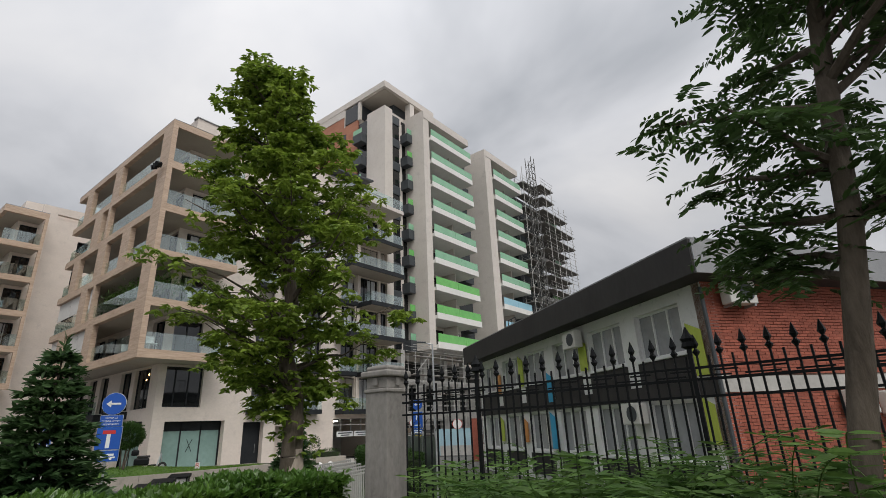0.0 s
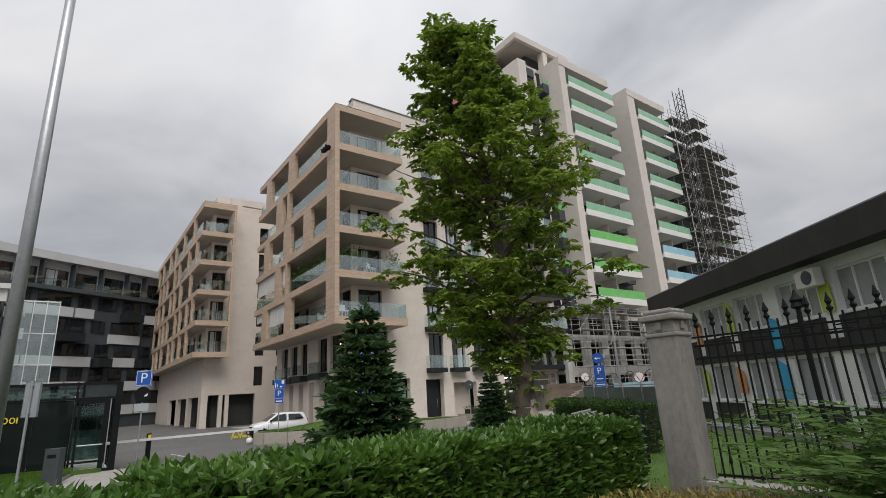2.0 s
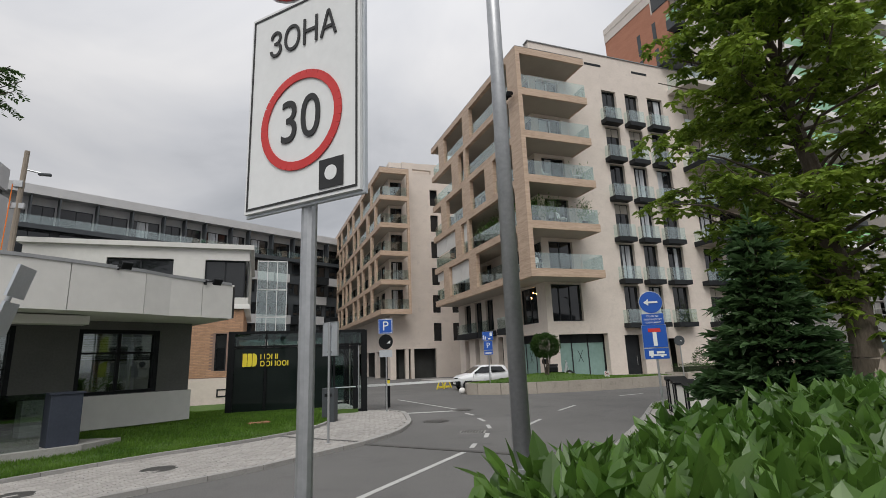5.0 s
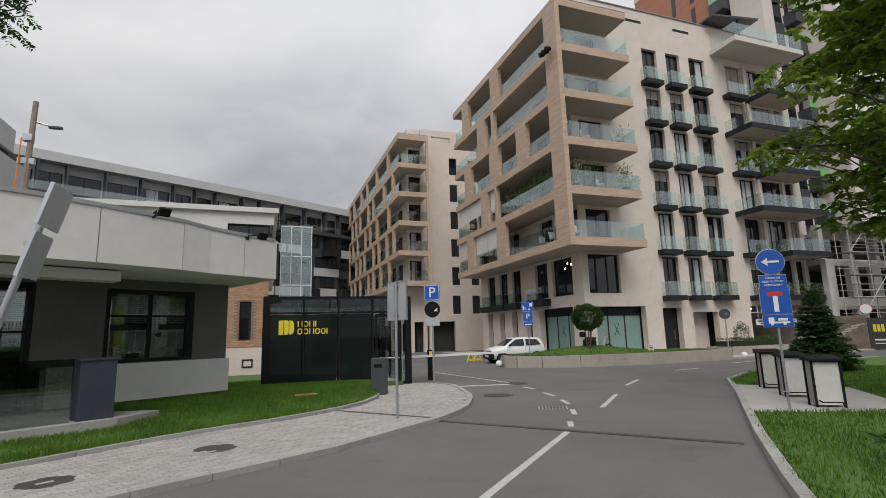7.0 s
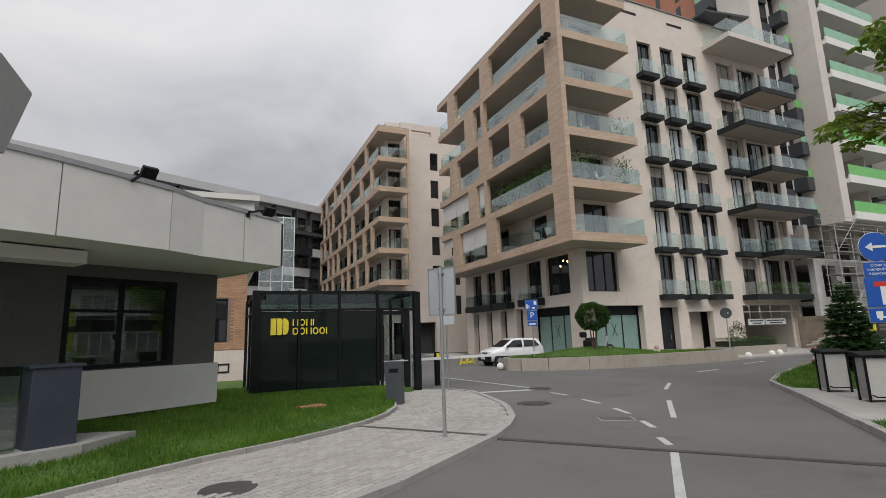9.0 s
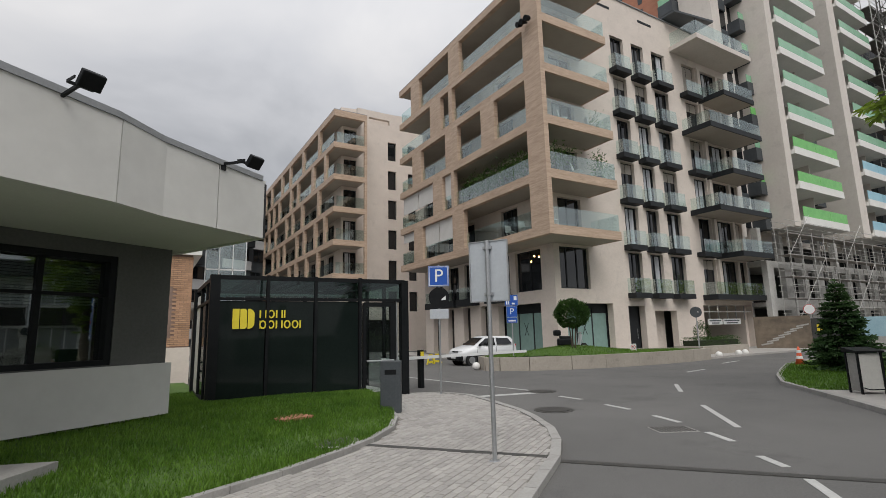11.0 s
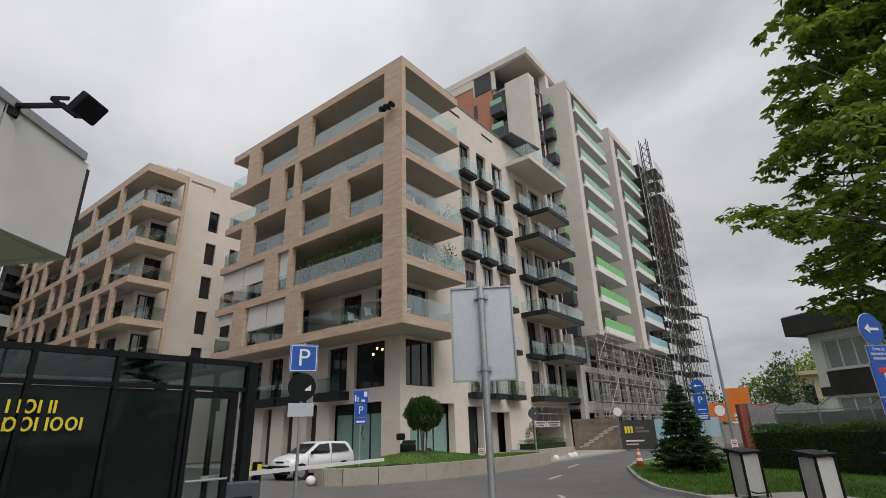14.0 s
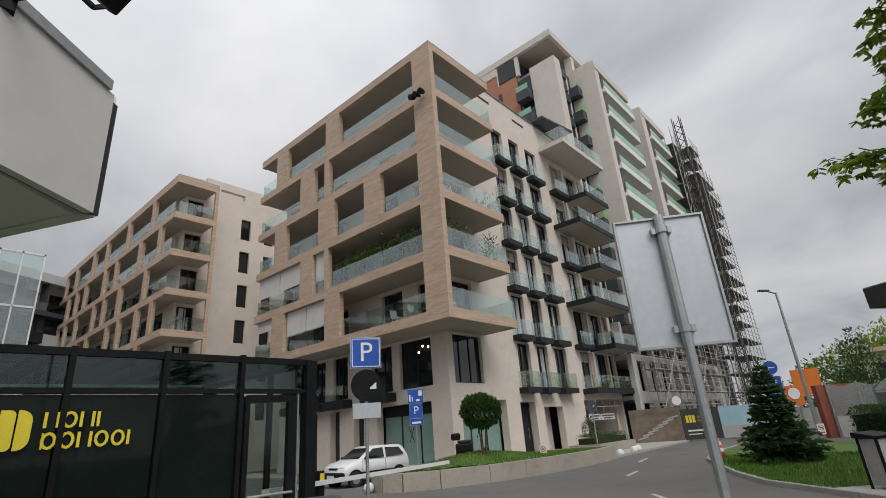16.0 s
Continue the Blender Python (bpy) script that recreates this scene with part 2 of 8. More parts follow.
# near-black tone imitates the shade deep inside a hedge
HEART = material("hedge_painted_shade", (0.012, 0.018, 0.008), (0.03, 0.04, 0.016), 0.95, scale=6, bump=0.3)
NEEDLE = leaf_material("fir_needles", (0.03, 0.075, 0.026), (0.09, 0.155, 0.055))
LEAFB = leaf_material("box_leaf", (0.03, 0.075, 0.015), (0.07, 0.13, 0.03))
DRYG = leaf_material("dry_groundcover", (0.25, 0.2, 0.06), (0.36, 0.3, 0.1))
SIGNB = material("blue_sign_face", (0.01, 0.075, 0.36), (0.014, 0.09, 0.42), 0.4, scale=2, bump=0.0)
SIGNW = material("white_sign_face", (0.68, 0.69, 0.68), (0.76, 0.77, 0.76), 0.45, scale=2, bump=0.0)
SIGNR = material("red_sign_face", (0.5, 0.025, 0.025), (0.58, 0.04, 0.035), 0.45, scale=2, bump=0.0)
SIGNK = material("black_sign_ink", (0.012, 0.012, 0.012), (0.02, 0.02, 0.02), 0.5, scale=2, bump=0.0)
ALU = material("aluminium_sign_back", (0.50, 0.53, 0.56), (0.6, 0.63, 0.66), 0.38, metal=0.55, scale=1.5, fine=20, bump=0.03)
CARW = material("white_car_paint", (0.68, 0.69, 0.7), (0.72, 0.73, 0.74), 0.25, scale=1, bump=0.0)
RUBBER = material("rubber", (0.015, 0.015, 0.015), (0.03, 0.03, 0.03), 0.85, scale=6, bump=0.2)
ORANGE = material("orange_sheet", (0.75, 0.18, 0.02), (0.85, 0.25, 0.04), 0.6, scale=1, bump=0.05)
CASTI = material("cast_iron", (0.06, 0.058, 0.055), (0.10, 0.097, 0.09), 0.6, metal=0.4, scale=6, fine=50, bump=0.4)
BINM = material("bin_stone_panel", (0.52, 0.51, 0.48), (0.63, 0.62, 0.58), 0.6, scale=1.5, fine=30, bump=0.05)
ACW = material("cream_appliance_plastic", (0.6, 0.59, 0.55), (0.7, 0.69, 0.65), 0.5, scale=2, bump=0.02)
ROOFG = material("roof_grey_metal", (0.25, 0.255, 0.26), (0.33, 0.335, 0.34), 0.5, metal=0.3, scale=1, bump=0.05)
CHARC = material("charcoal_roof_fascia", (0.022, 0.02, 0.02), (0.04, 0.037, 0.036), 0.8, scale=0.7, fine=8, bump=0.15, stretch=(1, 1, 0.3))
HOARD = material("printed_hoarding", (0.03, 0.032, 0.03), (0.05, 0.05, 0.048), 0.6, scale=1, bump=0.02)
PHOTO = material("hoarding_brown_print", (0.10, 0.08, 0.06), (0.24, 0.19, 0.14), 0.6, scale=0.9, fine=2.5, bump=0.0)
SKYPRT = material("hoarding_blue_print", (0.25, 0.42, 0.5), (0.4, 0.56, 0.62), 0.6, scale=0.9, bump=0.0)
CREAM = material("cream_plaster", (0.5, 0.43, 0.27), (0.6, 0.52, 0.34), 0.85, scale=0.8, fine=15, bump=0.1, spots=(0.4, 0.34, 0.22))
GLOW = lamp_glow("tube_light", (1.0, 0.95, 0.8), 8.0)
GLOWW = lamp_glow("warm_pendant", (1.0, 0.6, 0.2), 6.0)
SCREENB = lamp_glow("blue_screen", (0.03, 0.25, 0.8), 1.2)
GREENN = material("green_net", (0.012, 0.035, 0.022), (0.02, 0.05, 0.03), 0.9, scale=3, fine=60, bump=0.2)
NETM = clear_glass("debris_net", (0.55, 0.58, 0.58), 0.3, 0.9)
BLUEPAINT = material("mural_blue", (0.03, 0.3, 0.55), (0.06, 0.4, 0.65), 0.7, scale=3, bump=0.05)
LIMEPAINT = material("mural_lime", (0.38, 0.46, 0.06), (0.48, 0.56, 0.1), 0.7, scale=3, bump=0.05)
ORPAINT = material("mural_orange", (0.55, 0.22, 0.06), (0.65, 0.3, 0.1), 0.7, scale=3, bump=0.05)


# ---- mesh helpers ----
class Mesh:
    """Collects plain solids, to be linked as one mesh."""

    def __init__(self):
        self.v, self.f = [], []

    def box(self, x0, y0, z0, x1, y1, z1):
        n = len(self.v)
        self.v += [(x0, y0, z0), (x1, y0, z0), (x1, y1, z0), (x0, y1, z0), (x0, y0, z1), (x1, y0, z1), (x1, y1, z1), (x0, y1, z1)]
        self.f += [tuple(n + i for i in q) for q in ((3, 2, 1, 0), (4, 5, 6, 7), (0, 1, 5, 4), (1, 2, 6, 5), (2, 3, 7, 6), (3, 0, 4, 7))]
        return self

    def slab(self, poly, z0, z1):
        """An upright prism over a plan (anticlockwise); z0, z1 may be functions of x, y."""
        n, k = len(self.v), len(poly)
        lo = z0 if callable(z0) else (lambda x, y: z0)
        hi = z1 if callable(z1) else (lambda x, y: z1)
        self.v += [(x, y, lo(x, y)) for x, y in poly] + [(x, y, hi(x, y)) for x, y in poly]
        self.f += [tuple(n + i for i in reversed(range(k))), tuple(n + k + i for i in range(k))]
        self.f += [(n + i, n + (i + 1) % k, n + k + (i + 1) % k, n + k + i) for i in range(k)]
        return self

    def beam(self, p, q, w, h):
        """A bar of section w x h from p to q, upright side up."""
        p, q = Vector(p), Vector(q)
        d = (q - p).normalized()
        s = d.cross(Vector((0, 0, 1)))
        s = (s if s.length > 0.01 else Vector((1, 0, 0))).normalized()
        u = s.cross(d).normalized()
        n = len(self.v)
        for e in (p, q):
            for a, b in ((-1, -1), (1, -1), (1, 1), (-1, 1)):
                self.v.append(tuple(e + s * (a * w / 2) + u * (b * h / 2)))
        self.f += [tuple(n + i for i in t) for t in ((0, 1, 2, 3), (7, 6, 5, 4), (0, 4, 5, 1), (1, 5, 6, 2), (2, 6, 7, 3), (3, 7, 4, 0))]
        return self

    def tube(self, p, q, r0, r1=None, k=8, caps=True):
        p, q = Vector(p), Vector(q)
        r1 = r0 if r1 is None else r1
        d = (q - p).normalized()
        s = d.cross(Vector((0, 0, 1)))
        s = (s if s.length > 0.01 else Vector((1, 0, 0))).normalized()
        u = s.cross(d).normalized()
        n = len(self.v)
        for e, r in ((p, r0), (q, r1)):
            for i in range(k):
                a = 2 * math.pi * i / k
                self.v.append(tuple(e + s * (math.cos(a) * r) + u * (math.sin(a) * r)))
        self.f += [(n + i, n + k + i, n + k + (i + 1) % k, n + (i + 1) % k) for i in range(k)]
        if caps:
            self.f += [tuple(n + i for i in range(k)), tuple(n + k + i for i in reversed(range(k)))]
        return self

    def lathe(self, c, rings, k=16):
        """Rings of (radius, height) turned round the upright axis through c."""
        n = len(self.v)
        for r, z in rings:
            self.v += [(c[0] + r * math.cos(2 * math.pi * i / k), c[1] + r * math.sin(2 * math.pi * i / k), c[2] + z) for i in range(k)]
        for j in range(len(rings) - 1):
            self.f += [(n + j * k + i, n + j * k + (i + 1) % k, n + (j + 1) * k + (i + 1) % k, n + (j + 1) * k + i) for i in range(k)]
        self.f += [tuple(n + i for i in reversed(range(k))), tuple(n + (len(rings) - 1) * k + i for i in range(k))]
        return self

    def wall(self, axis, at, thick, a0, a1, z0, z1, holes=()):
        """A wall in the plane axis = at (its outer face), thick inwards (towards plus), with holes (a0, a1, z0, z1)."""
        cuts_a = sorted({a0, a1, *(min(max(v, a0), a1) for h in holes for v in h[:2])})
        for lo, hi in zip(cuts_a, cuts_a[1:]):
            if hi - lo < 1e-4:
                continue
            mid = (lo + hi) / 2
            spans, z = [], z0
            for h in sorted((h for h in holes if h[0] < mid < h[1]), key=lambda h: h[2]):
                if h[2] > z:
                    spans.append((z, h[2]))
                z = max(z, h[3])
            if z < z1:
                spans.append((z, z1))
            for s, e in spans:
                if axis == "x":
                    self.box(at, lo, s, at + thick, hi, e)
                else:
                    self.box(lo, at, s, hi, at + thick, e)
        return self

    def data(self, name):
        me = bpy.data.meshes.new(name)
        me.from_pydata(self.v, [], self.f)
        me.update()
        return me


def part(name, mesh, mat, parent=None, label="", at=None, smooth=False, shadow=True):
    """Links a Mesh, a bmesh or mesh data as one object under a thing or a part."""
    if isinstance(mesh, Mesh):
        me = mesh.data(name)
    elif isinstance(mesh, bmesh.types.BMesh):
        me = bpy.data.meshes.new(name)
        mesh.to_mesh(me)
        mesh.free()
    else:
        me = mesh
    if not me.materials:
        me.materials.append(mat)
    if smooth:
        me.polygons.foreach_set("use_smooth", [True] * len(me.polygons))
    ob = new(name, me)
    ob.parent = parent
    if at is not None:
        ob.matrix_basis = at if isinstance(at, Matrix) else Matrix.Translation(at)
    if not shadow:
        ob.visible_shadow = False
    return tagged(ob, label)


def thing(name, label, category, at=(0, 0, 0), turn=0, group="", kind=""):
    ob = new(name)
    ob.empty_display_size = 0.2
    ob.matrix_basis = pose(*at, 0, 0, turn)
    return tagged(ob, label, category, group, kind)


def setting(name, mesh, mat, label="", category=""):
    return tagged(part(name, mesh, mat, None, label), "", category, "", "structure")


def soft_box(sx, sy, sz, bevel=0.02, seg=2):
    """A box with rounded edges, standing on z = 0."""
    bm = bmesh.new()
    bmesh.ops.create_cube(bm, size=1, matrix=Matrix.Translation((0, 0, sz / 2)) @ Matrix.Diagonal((sx, sy, sz, 1)))
    bmesh.ops.bevel(bm, geom=bm.edges[:], offset=bevel, segments=seg, affect="EDGES", profile=0.5)
    return bm


def letters(name, text, size, mat, parent, at, label="", depth=0.002, align="CENTER"):
    cu = bpy.data.curves.new(name, "FONT")
    cu.body, cu.size, cu.extrude, cu.align_x, cu.align_y = text, size, depth, align, "CENTER"
    ob = new(name, cu)
    me = bpy.data.meshes.new_from_object(ob.evaluated_get(bpy.context.evaluated_depsgraph_get()))
    bpy.data.objects.remove(ob)
    return part(name, me, mat, parent, label, at)


# the ground rises gently towards the park where the walk begins
def gz(x, y):
    return 0.055 * min(max(-22.0 - y, 0.0), 11.0)


# ---- windows and balcony pieces shared by the buildings ----
def window_meshes(w, h, mullions=1, facing="y"):
    """Frame and pane meshes of a window w x h, its lower left at the origin; it faces -y or -x."""
    fr, pn = Mesh(), Mesh()
    t, d = 0.07, 0.08
    bars = [(0, 0, w, t), (0, h - t, w, h), (0, t, t, h - t), (w - t, t, w, h - t)]
    for i in range(1, mullions + 1):
        c = w * i / (mullions + 1)
        bars.append((c - t / 2, t, c + t / 2, h - t))
    for a0, z0, a1, z1 in bars:
        if facing == "y":
            fr.box(a0, 0, z0, a1, d, z1)
        else:
            fr.box(0, a0, z0, d, a1, z1)
    if facing == "y":
        pn.box(t * 0.8, d * 0.5, t * 0.8, w - t * 0.8, d * 0.5 + 0.02, h - t * 0.8)
    else:
        pn.box(d * 0.5, t * 0.8, t * 0.8, d * 0.5 + 0.02, w - t * 0.8, h - t * 0.8)
    return fr.data("window"), pn.data("pane")


WINDOWS = {}


def window(parent, axis, at, a, z, w, h, mullions=1, curtain=None, mat=None, blind=None):
    key = (round(w, 2), round(h, 2), mullions, axis)
    if key not in WINDOWS:
        WINDOWS[key] = window_meshes(w, h, mullions, axis)
        WINDOWS[key][0].materials.append(mat or DARKFR)
        WINDOWS[key][1].materials.append(PANE)
    fr, pn = WINDOWS[key]
    loc = (a, at, z) if axis == "y" else (at, a, z)
    wi = part("window", fr, None, parent, at=loc)
    part("pane", pn, None, wi)
    if curtain:
        lo, hi = curtain
        c = Mesh()
        if axis == "y":
            c.box(w * lo, -0.004 + 0.03, 0.1, w * hi, 0.036, h - 0.09)
        else:
            c.box(0.026, w * lo, 0.1, 0.036, w * hi, h - 0.09)
        part("curtain", c, CURTAIN, wi, "pale curtain drawn behind the glass")
    if blind:
        b = Mesh()
        if axis == "y":
            b.box(0.03, 0.0, h * (1 - blind), w - 0.03, 0.03, h - 0.03)
        else:
            b.box(0.0, 0.03, h * (1 - blind), 0.03, w - 0.03, h - 0.03)
        part("blind", b, SOFFIT, wi, "grey roller shutter let down")
    return wi


def rail_glass(parent, p, q, h=1.05, mat=None, name="balustrade", gap=0.03, panel=1.6, base=0.0):
    """Upright glass sheets along p-q, each a pane of its own."""
    p, q = Vector(p), Vector(q)
    n = max(1, round((q - p).length / panel))
    first = None
    for i in range(n):
        a, b = p.lerp(q, i / n), p.lerp(q, (i + 1) / n)
        d = (b - a).normalized() * gap / 2
        mesh = Mesh().beam(a + d + Vector((0, 0, base + h / 2)), b - d + Vector((0, 0, base + h / 2)), 0.02, h)
        part("glass_panel", mesh, mat or RAILG, parent, shadow=False)


# ---- the corner apartment building ----
FLOOR0, STOREY = 6.53, 3.0


def corner_building():
    ob = thing("apartment_building", "beige stone corner apartment house with wood-look balcony frames", "building")
    zb = [FLOOR0 + STOREY * k for k in range(6)]
    lv = lambda k: (zb[k] + 0.5, zb[k] + 3.0)
    bays = {0: [(1.4, 8.0), (9.4, 13.7), (15.1, 18)], 1: [(1.37, 9.1), (9.45, 10.65), (12.0, 18)],
            2: [(1.37, 4.3), (5.7, 8.5), (10.1, 13.8), (15.2, 18)], 3: [(1.37, 9.05), (9.5, 10.65), (12.2, 18)],
            4: [(1.37, 8.0), (9.4, 13.9), (15.3, 18)]}
    holes = [(a, b, *lv(k)) for k, row in bays.items() for a, b in row]
    fr = Mesh().wall("x", 0, 0.32, 0, 17.45, FLOOR0, 22.0, holes)
    part("balcony_frame", fr, WOODC, ob, "wood-look cladding over a grid of pillars and bands")
    for k in range(6):
        # fascia of the balcony on the street side and its end
        f = Mesh().box(0.32, 0, zb[k], 5.36, 0.12, zb[k] + 0.5)
        f.box(5.24, 0.12, zb[k], 5.36, 2.2, zb[k] + 0.5)
        part("fascia", f, WOODC, ob)
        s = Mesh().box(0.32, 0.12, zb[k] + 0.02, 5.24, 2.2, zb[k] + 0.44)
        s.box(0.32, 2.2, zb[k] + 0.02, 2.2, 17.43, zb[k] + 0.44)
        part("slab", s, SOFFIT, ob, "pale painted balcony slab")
        if k < 5:
            b = part("balcony", Mesh().box(0.4, 0.2, zb[k] + 0.44, 5.2, 2.2, zb[k] + 0.48), SOFFIT, ob)
            rail_glass(b, (0.34, 0.06, zb[k] + 0.42), (5.3, 0.06, zb[k] + 0.42))
            rail_glass(b, (5.3, 0.1, zb[k] + 0.42), (5.3, 2.15, zb[k] + 0.42))
            for a, c in bays[k]:
                e = min(c, 17.4)
                bb = part("balcony", Mesh().box(0.36, a, zb[k] + 0.44, 2.15, e, zb[k] + 0.48), SOFFIT, ob)
                rail_glass(bb, (0.2, a + 0.02, zb[k] + 0.45), (0.2, e - 0.02, zb[k] + 0.45))
                if c > 17.4:
                    rail_glass(bb, (0.2, 17.4, zb[k] + 0.45), (2.1, 17.4, zb[k] + 0.45))
    # stone walls behind the balconies and over the street
    wins_l, wins_r = [], []
    for k in range(5):
        z = zb[k] + 0.46
        for a in (2.3, 5.2, 10.0, 12.2, 15.4):
            wins_l.append((a, a + 1.7, z, z + 2.35))
        wins_r.append((2.75, 4.6, z, z + 2.35))
    f1_l = [(3.3, 5.65, 3.98, 6.42), (6.25, 7.9, 3.98, 6.42), (10.1, 11.5, 3.98, 6.42), (12.3, 13.7, 3.98, 6.42), (14.6, 16.0, 3.98, 6.42)]
    gf_l = [(3.5, 7.6, 0, 3.25), (8.7, 9.6, 0, 3.35), (10.9, 11.8, 0, 3.35), (13.1, 14.0, 0, 3.35), (15.3, 16.2, 0, 3.35)]
    left = Mesh().wall("x", 2.2, 0.45, 2.2, 17.45, 0, 22.4, wins_l + f1_l + gf_l)
    part("wall", left, STONE, ob, "pale limestone wall")
    cols = [(8.5, 9.8), (10.65, 11.9), (12.8, 14.3), (16.35, 17.9), (18.35, 20.7), (21.0, 21.85)]
    rows = [3.5 + STOREY * k for k in range(6)]
    up = [(a, b, z + 0.08, z + 2.88) for z in rows for a, b in cols]
    gf_r = [(2.95, 6.75, 0, 3.15), (8.1, 9.65, 0, 3.02), (10.6, 12.8, 0, 2.72), (15.8, 21.9, 0, 3.12)]
    right = Mesh().wall("y", 2.2, 0.45, 2.65, 22.0, 0, 24.3, wins_r + [(2.5, 5.0, 3.98, 6.42)] + up + gf_r)
    part("wall", right, STONE, ob, "pale limestone wall over the street")
    part("wall", Mesh().wall("y", 17.0, 0.4, 2.65, 16, 0, 22.4).wall("x", 21.6, 0.4, 2.65, 17, 0, 24.3), STONE, ob)
    part("attic_wall", Mesh().box(2.4, 2.65, 22.0, 2.8, 16.9, 24.3).box(2.4, 2.204, 22.4, 2.65, 2.65, 24.3), STONE, ob)
    part("roof", Mesh().box(2.8, 2.65, 23.7, 21.6, 17, 23.9), CONC, ob)
    part("coping", Mesh().box(2.3, 2.12, 24.3, 21.9, 2.75, 24.36).box(0, 0, 22.0, 5.4, 2.1, 22.05).box(0, 2.1, 22.0, 2.3, 17.45, 22.05), ROOFG, ob)
    # ventilation slots under the coping
    for a in (7.2, 11.6):
        part("vent_slot", Mesh().box(a, 2.19, 23.3, a + 1.5, 2.3, 23.5), DARKFR, ob)
    # walls and floors painted dark to stand for unlit rooms behind the openings
    part("inner_dark_wall", Mesh().box(3.6, 3.6, 0, 3.7, 16.8, 22).box(3.7, 3.6, 0, 15.2, 3.7, 23.6).box(15.2, 3.6, 3.5, 21.6, 3.7, 23.6), DARKW, ob)
    part("inner_dark_floor", Mesh().box(2.65, 2.65, 3.3, 21.6, 17, 3.45).box(2.65, 2.65, 6.45, 21.6, 17, 6.52), DARKW, ob)
    rnd = random.Random(4)
    for a, b, z0, z1 in wins_l:
        if 9.3 < a < 10.05 and z0 < 9:
            continue
        window(ob, "x", 2.42, a, z0, b - a, z1 - z0, 1, rnd.choice([None, None, (0.1, 0.45)]))
    for a, b, z0, z1 in wins_r:
        window(ob, "y", 2.42, a, z0, b - a, z1 - z0, 1, rnd.choice([(0.1, 0.6), (0.2, 0.5), None]))
    for a, b, z0, z1 in f1_l:
        window(ob, "x", 2.4, a, z0, b - a, z1 - z0, 1)
    window(ob, "y", 2.4, 2.5, 3.98, 2.5, 2.44, 2)
    for z in rows:
        for i, (a, b) in enumerate(cols):
            cur = rnd.choice([None, None, None, (0.3, 0.85), (0.1, 0.5), (0.5, 0.9), (0.55, 0.75)])
            window(ob, "y", 2.42, a, z + 0.08, b - a, 2.8, 1 if b - a < 2 else 2, cur, blind=rnd.choice([None, None, None, 0.25, 0.9 if i > 2 else None]))
    # dark sill boxes with a glass guard on the three slim columns
    for z in rows:
        for a, b in cols[:3]:
            sill = Mesh().box(a - 0.32, 1.58, z - 0.02, b - 0.12, 2.198, z + 0.3)
            sl = part("sill_box", sill, DARKFR, ob, "anthracite metal planter box under the window")
            rail_glass(sl, (a - 0.3, 1.62, z + 0.3), (b - 0.14, 1.62, z + 0.3), 0.9, panel=3)
            rail_glass(sl, (a - 0.3, 1.64, z + 0.3), (a - 0.3, 2.18, z + 0.3), 0.9, panel=3)
    # projecting balconies at the far columns: wide and narrow in turn
    for k, z in enumerate(rows):
        wide = k % 2 == 0 and k > 0
        x0, y0 = (15.6, 0.1) if wide else (18.1, 0.3)
        if k == 0:
            x0, y0 = 16.0, 1.2
        bal = part("balcony", Mesh().box(x0, y0, z - 0.05, 22.0, 2.198, z + 0.02), SOFFIT, ob, "deep projecting balcony")
        edge = Mesh().box(x0, y0 - 0.08, z - 0.07, 22.08, y0, z + 0.3).box(x0 - 0.08, y0 - 0.08, z - 0.07, x0, 2.198, z + 0.3).box(22.0, y0, z - 0.07, 22.08, 2.198, z + 0.3)
        part("edge_beam", edge, DARKFR, bal)
        rail_glass(bal, (x0, y0 - 0.03, z + 0.3), (22.04, y0 - 0.03, z + 0.3), 0.85)
        rail_glass(bal, (x0 - 0.03, y0, z + 0.3), (x0 - 0.03, 2.15, z + 0.3), 0.85)
        if not wide and k:
            sb = part("sill_box", Mesh().box(15.75, 1.58, z - 0.02, 17.7, 2.198, z + 0.3), DARKFR, ob)
            rail_glass(sb, (15.78, 1.62, z + 0.3), (17.66, 1.62, z + 0.3), 0.9, panel=3)
        part("pier", Mesh().box(17.95, 2.0, z + 0.5, 18.3, 2.198, z + 2.9), STONE, ob)
    # white terrace slab on top
    t = part("terrace", Mesh().box(15.0, 0.0, 21.95, 22.0, 2.198, 22.32), STONE_T, ob, "white cantilevered terrace slab")
    rail_glass(t, (15.05, 0.05, 22.35), (21.95, 0.05, 22.35), 1.0)
    rail_glass(t, (15.05, 0.05, 22.35), (15.05, 2.1, 22.35), 1.0)
    part("terrace_roof", Mesh().slab([(14.6, 1.2), (18.5, 0.6), (18.5, 4.0), (14.6, 4.0)], 24.55, 24.7), GREYFR, ob, "dark metal terrace canopy")
    part("terrace_post", Mesh().box(16.8, 1.0, 22.35, 16.9, 1.1, 24.55), DARKFR, ob)
    # small boxes with guards on the first floor of the square side
    for a, b in ((6.0, 8.2), (9.7, 11.7), (12.0, 16.3)):
        sb = part("sill_box", Mesh().box(1.5, a, 3.45, 2.198, b, 3.9), DARKFR, ob)
        rail_glass(sb, (1.56, a + 0.05, 3.9), (1.56, b - 0.05, 3.9), 0.8, panel=3)
    # ground floor: shop glass, doors, garage
    for axis, at, a, b, h in (("x", 2.75, 3.5, 7.6, 3.25), ("y", 2.75, 2.95, 6.75, 3.15)):
        m = Mesh()
        gl = Mesh()
        n = 3
        for i in range(n + 1):
            c = a + (b - a) * i / n
            c0, c1 = max(a, c - 0.04), min(b, c + 0.04)
            m.box(at, c0, 0.3, at + 0.1, c1, h) if axis == "x" else m.box(c0, at, 0.3, c1, at + 0.1, h)
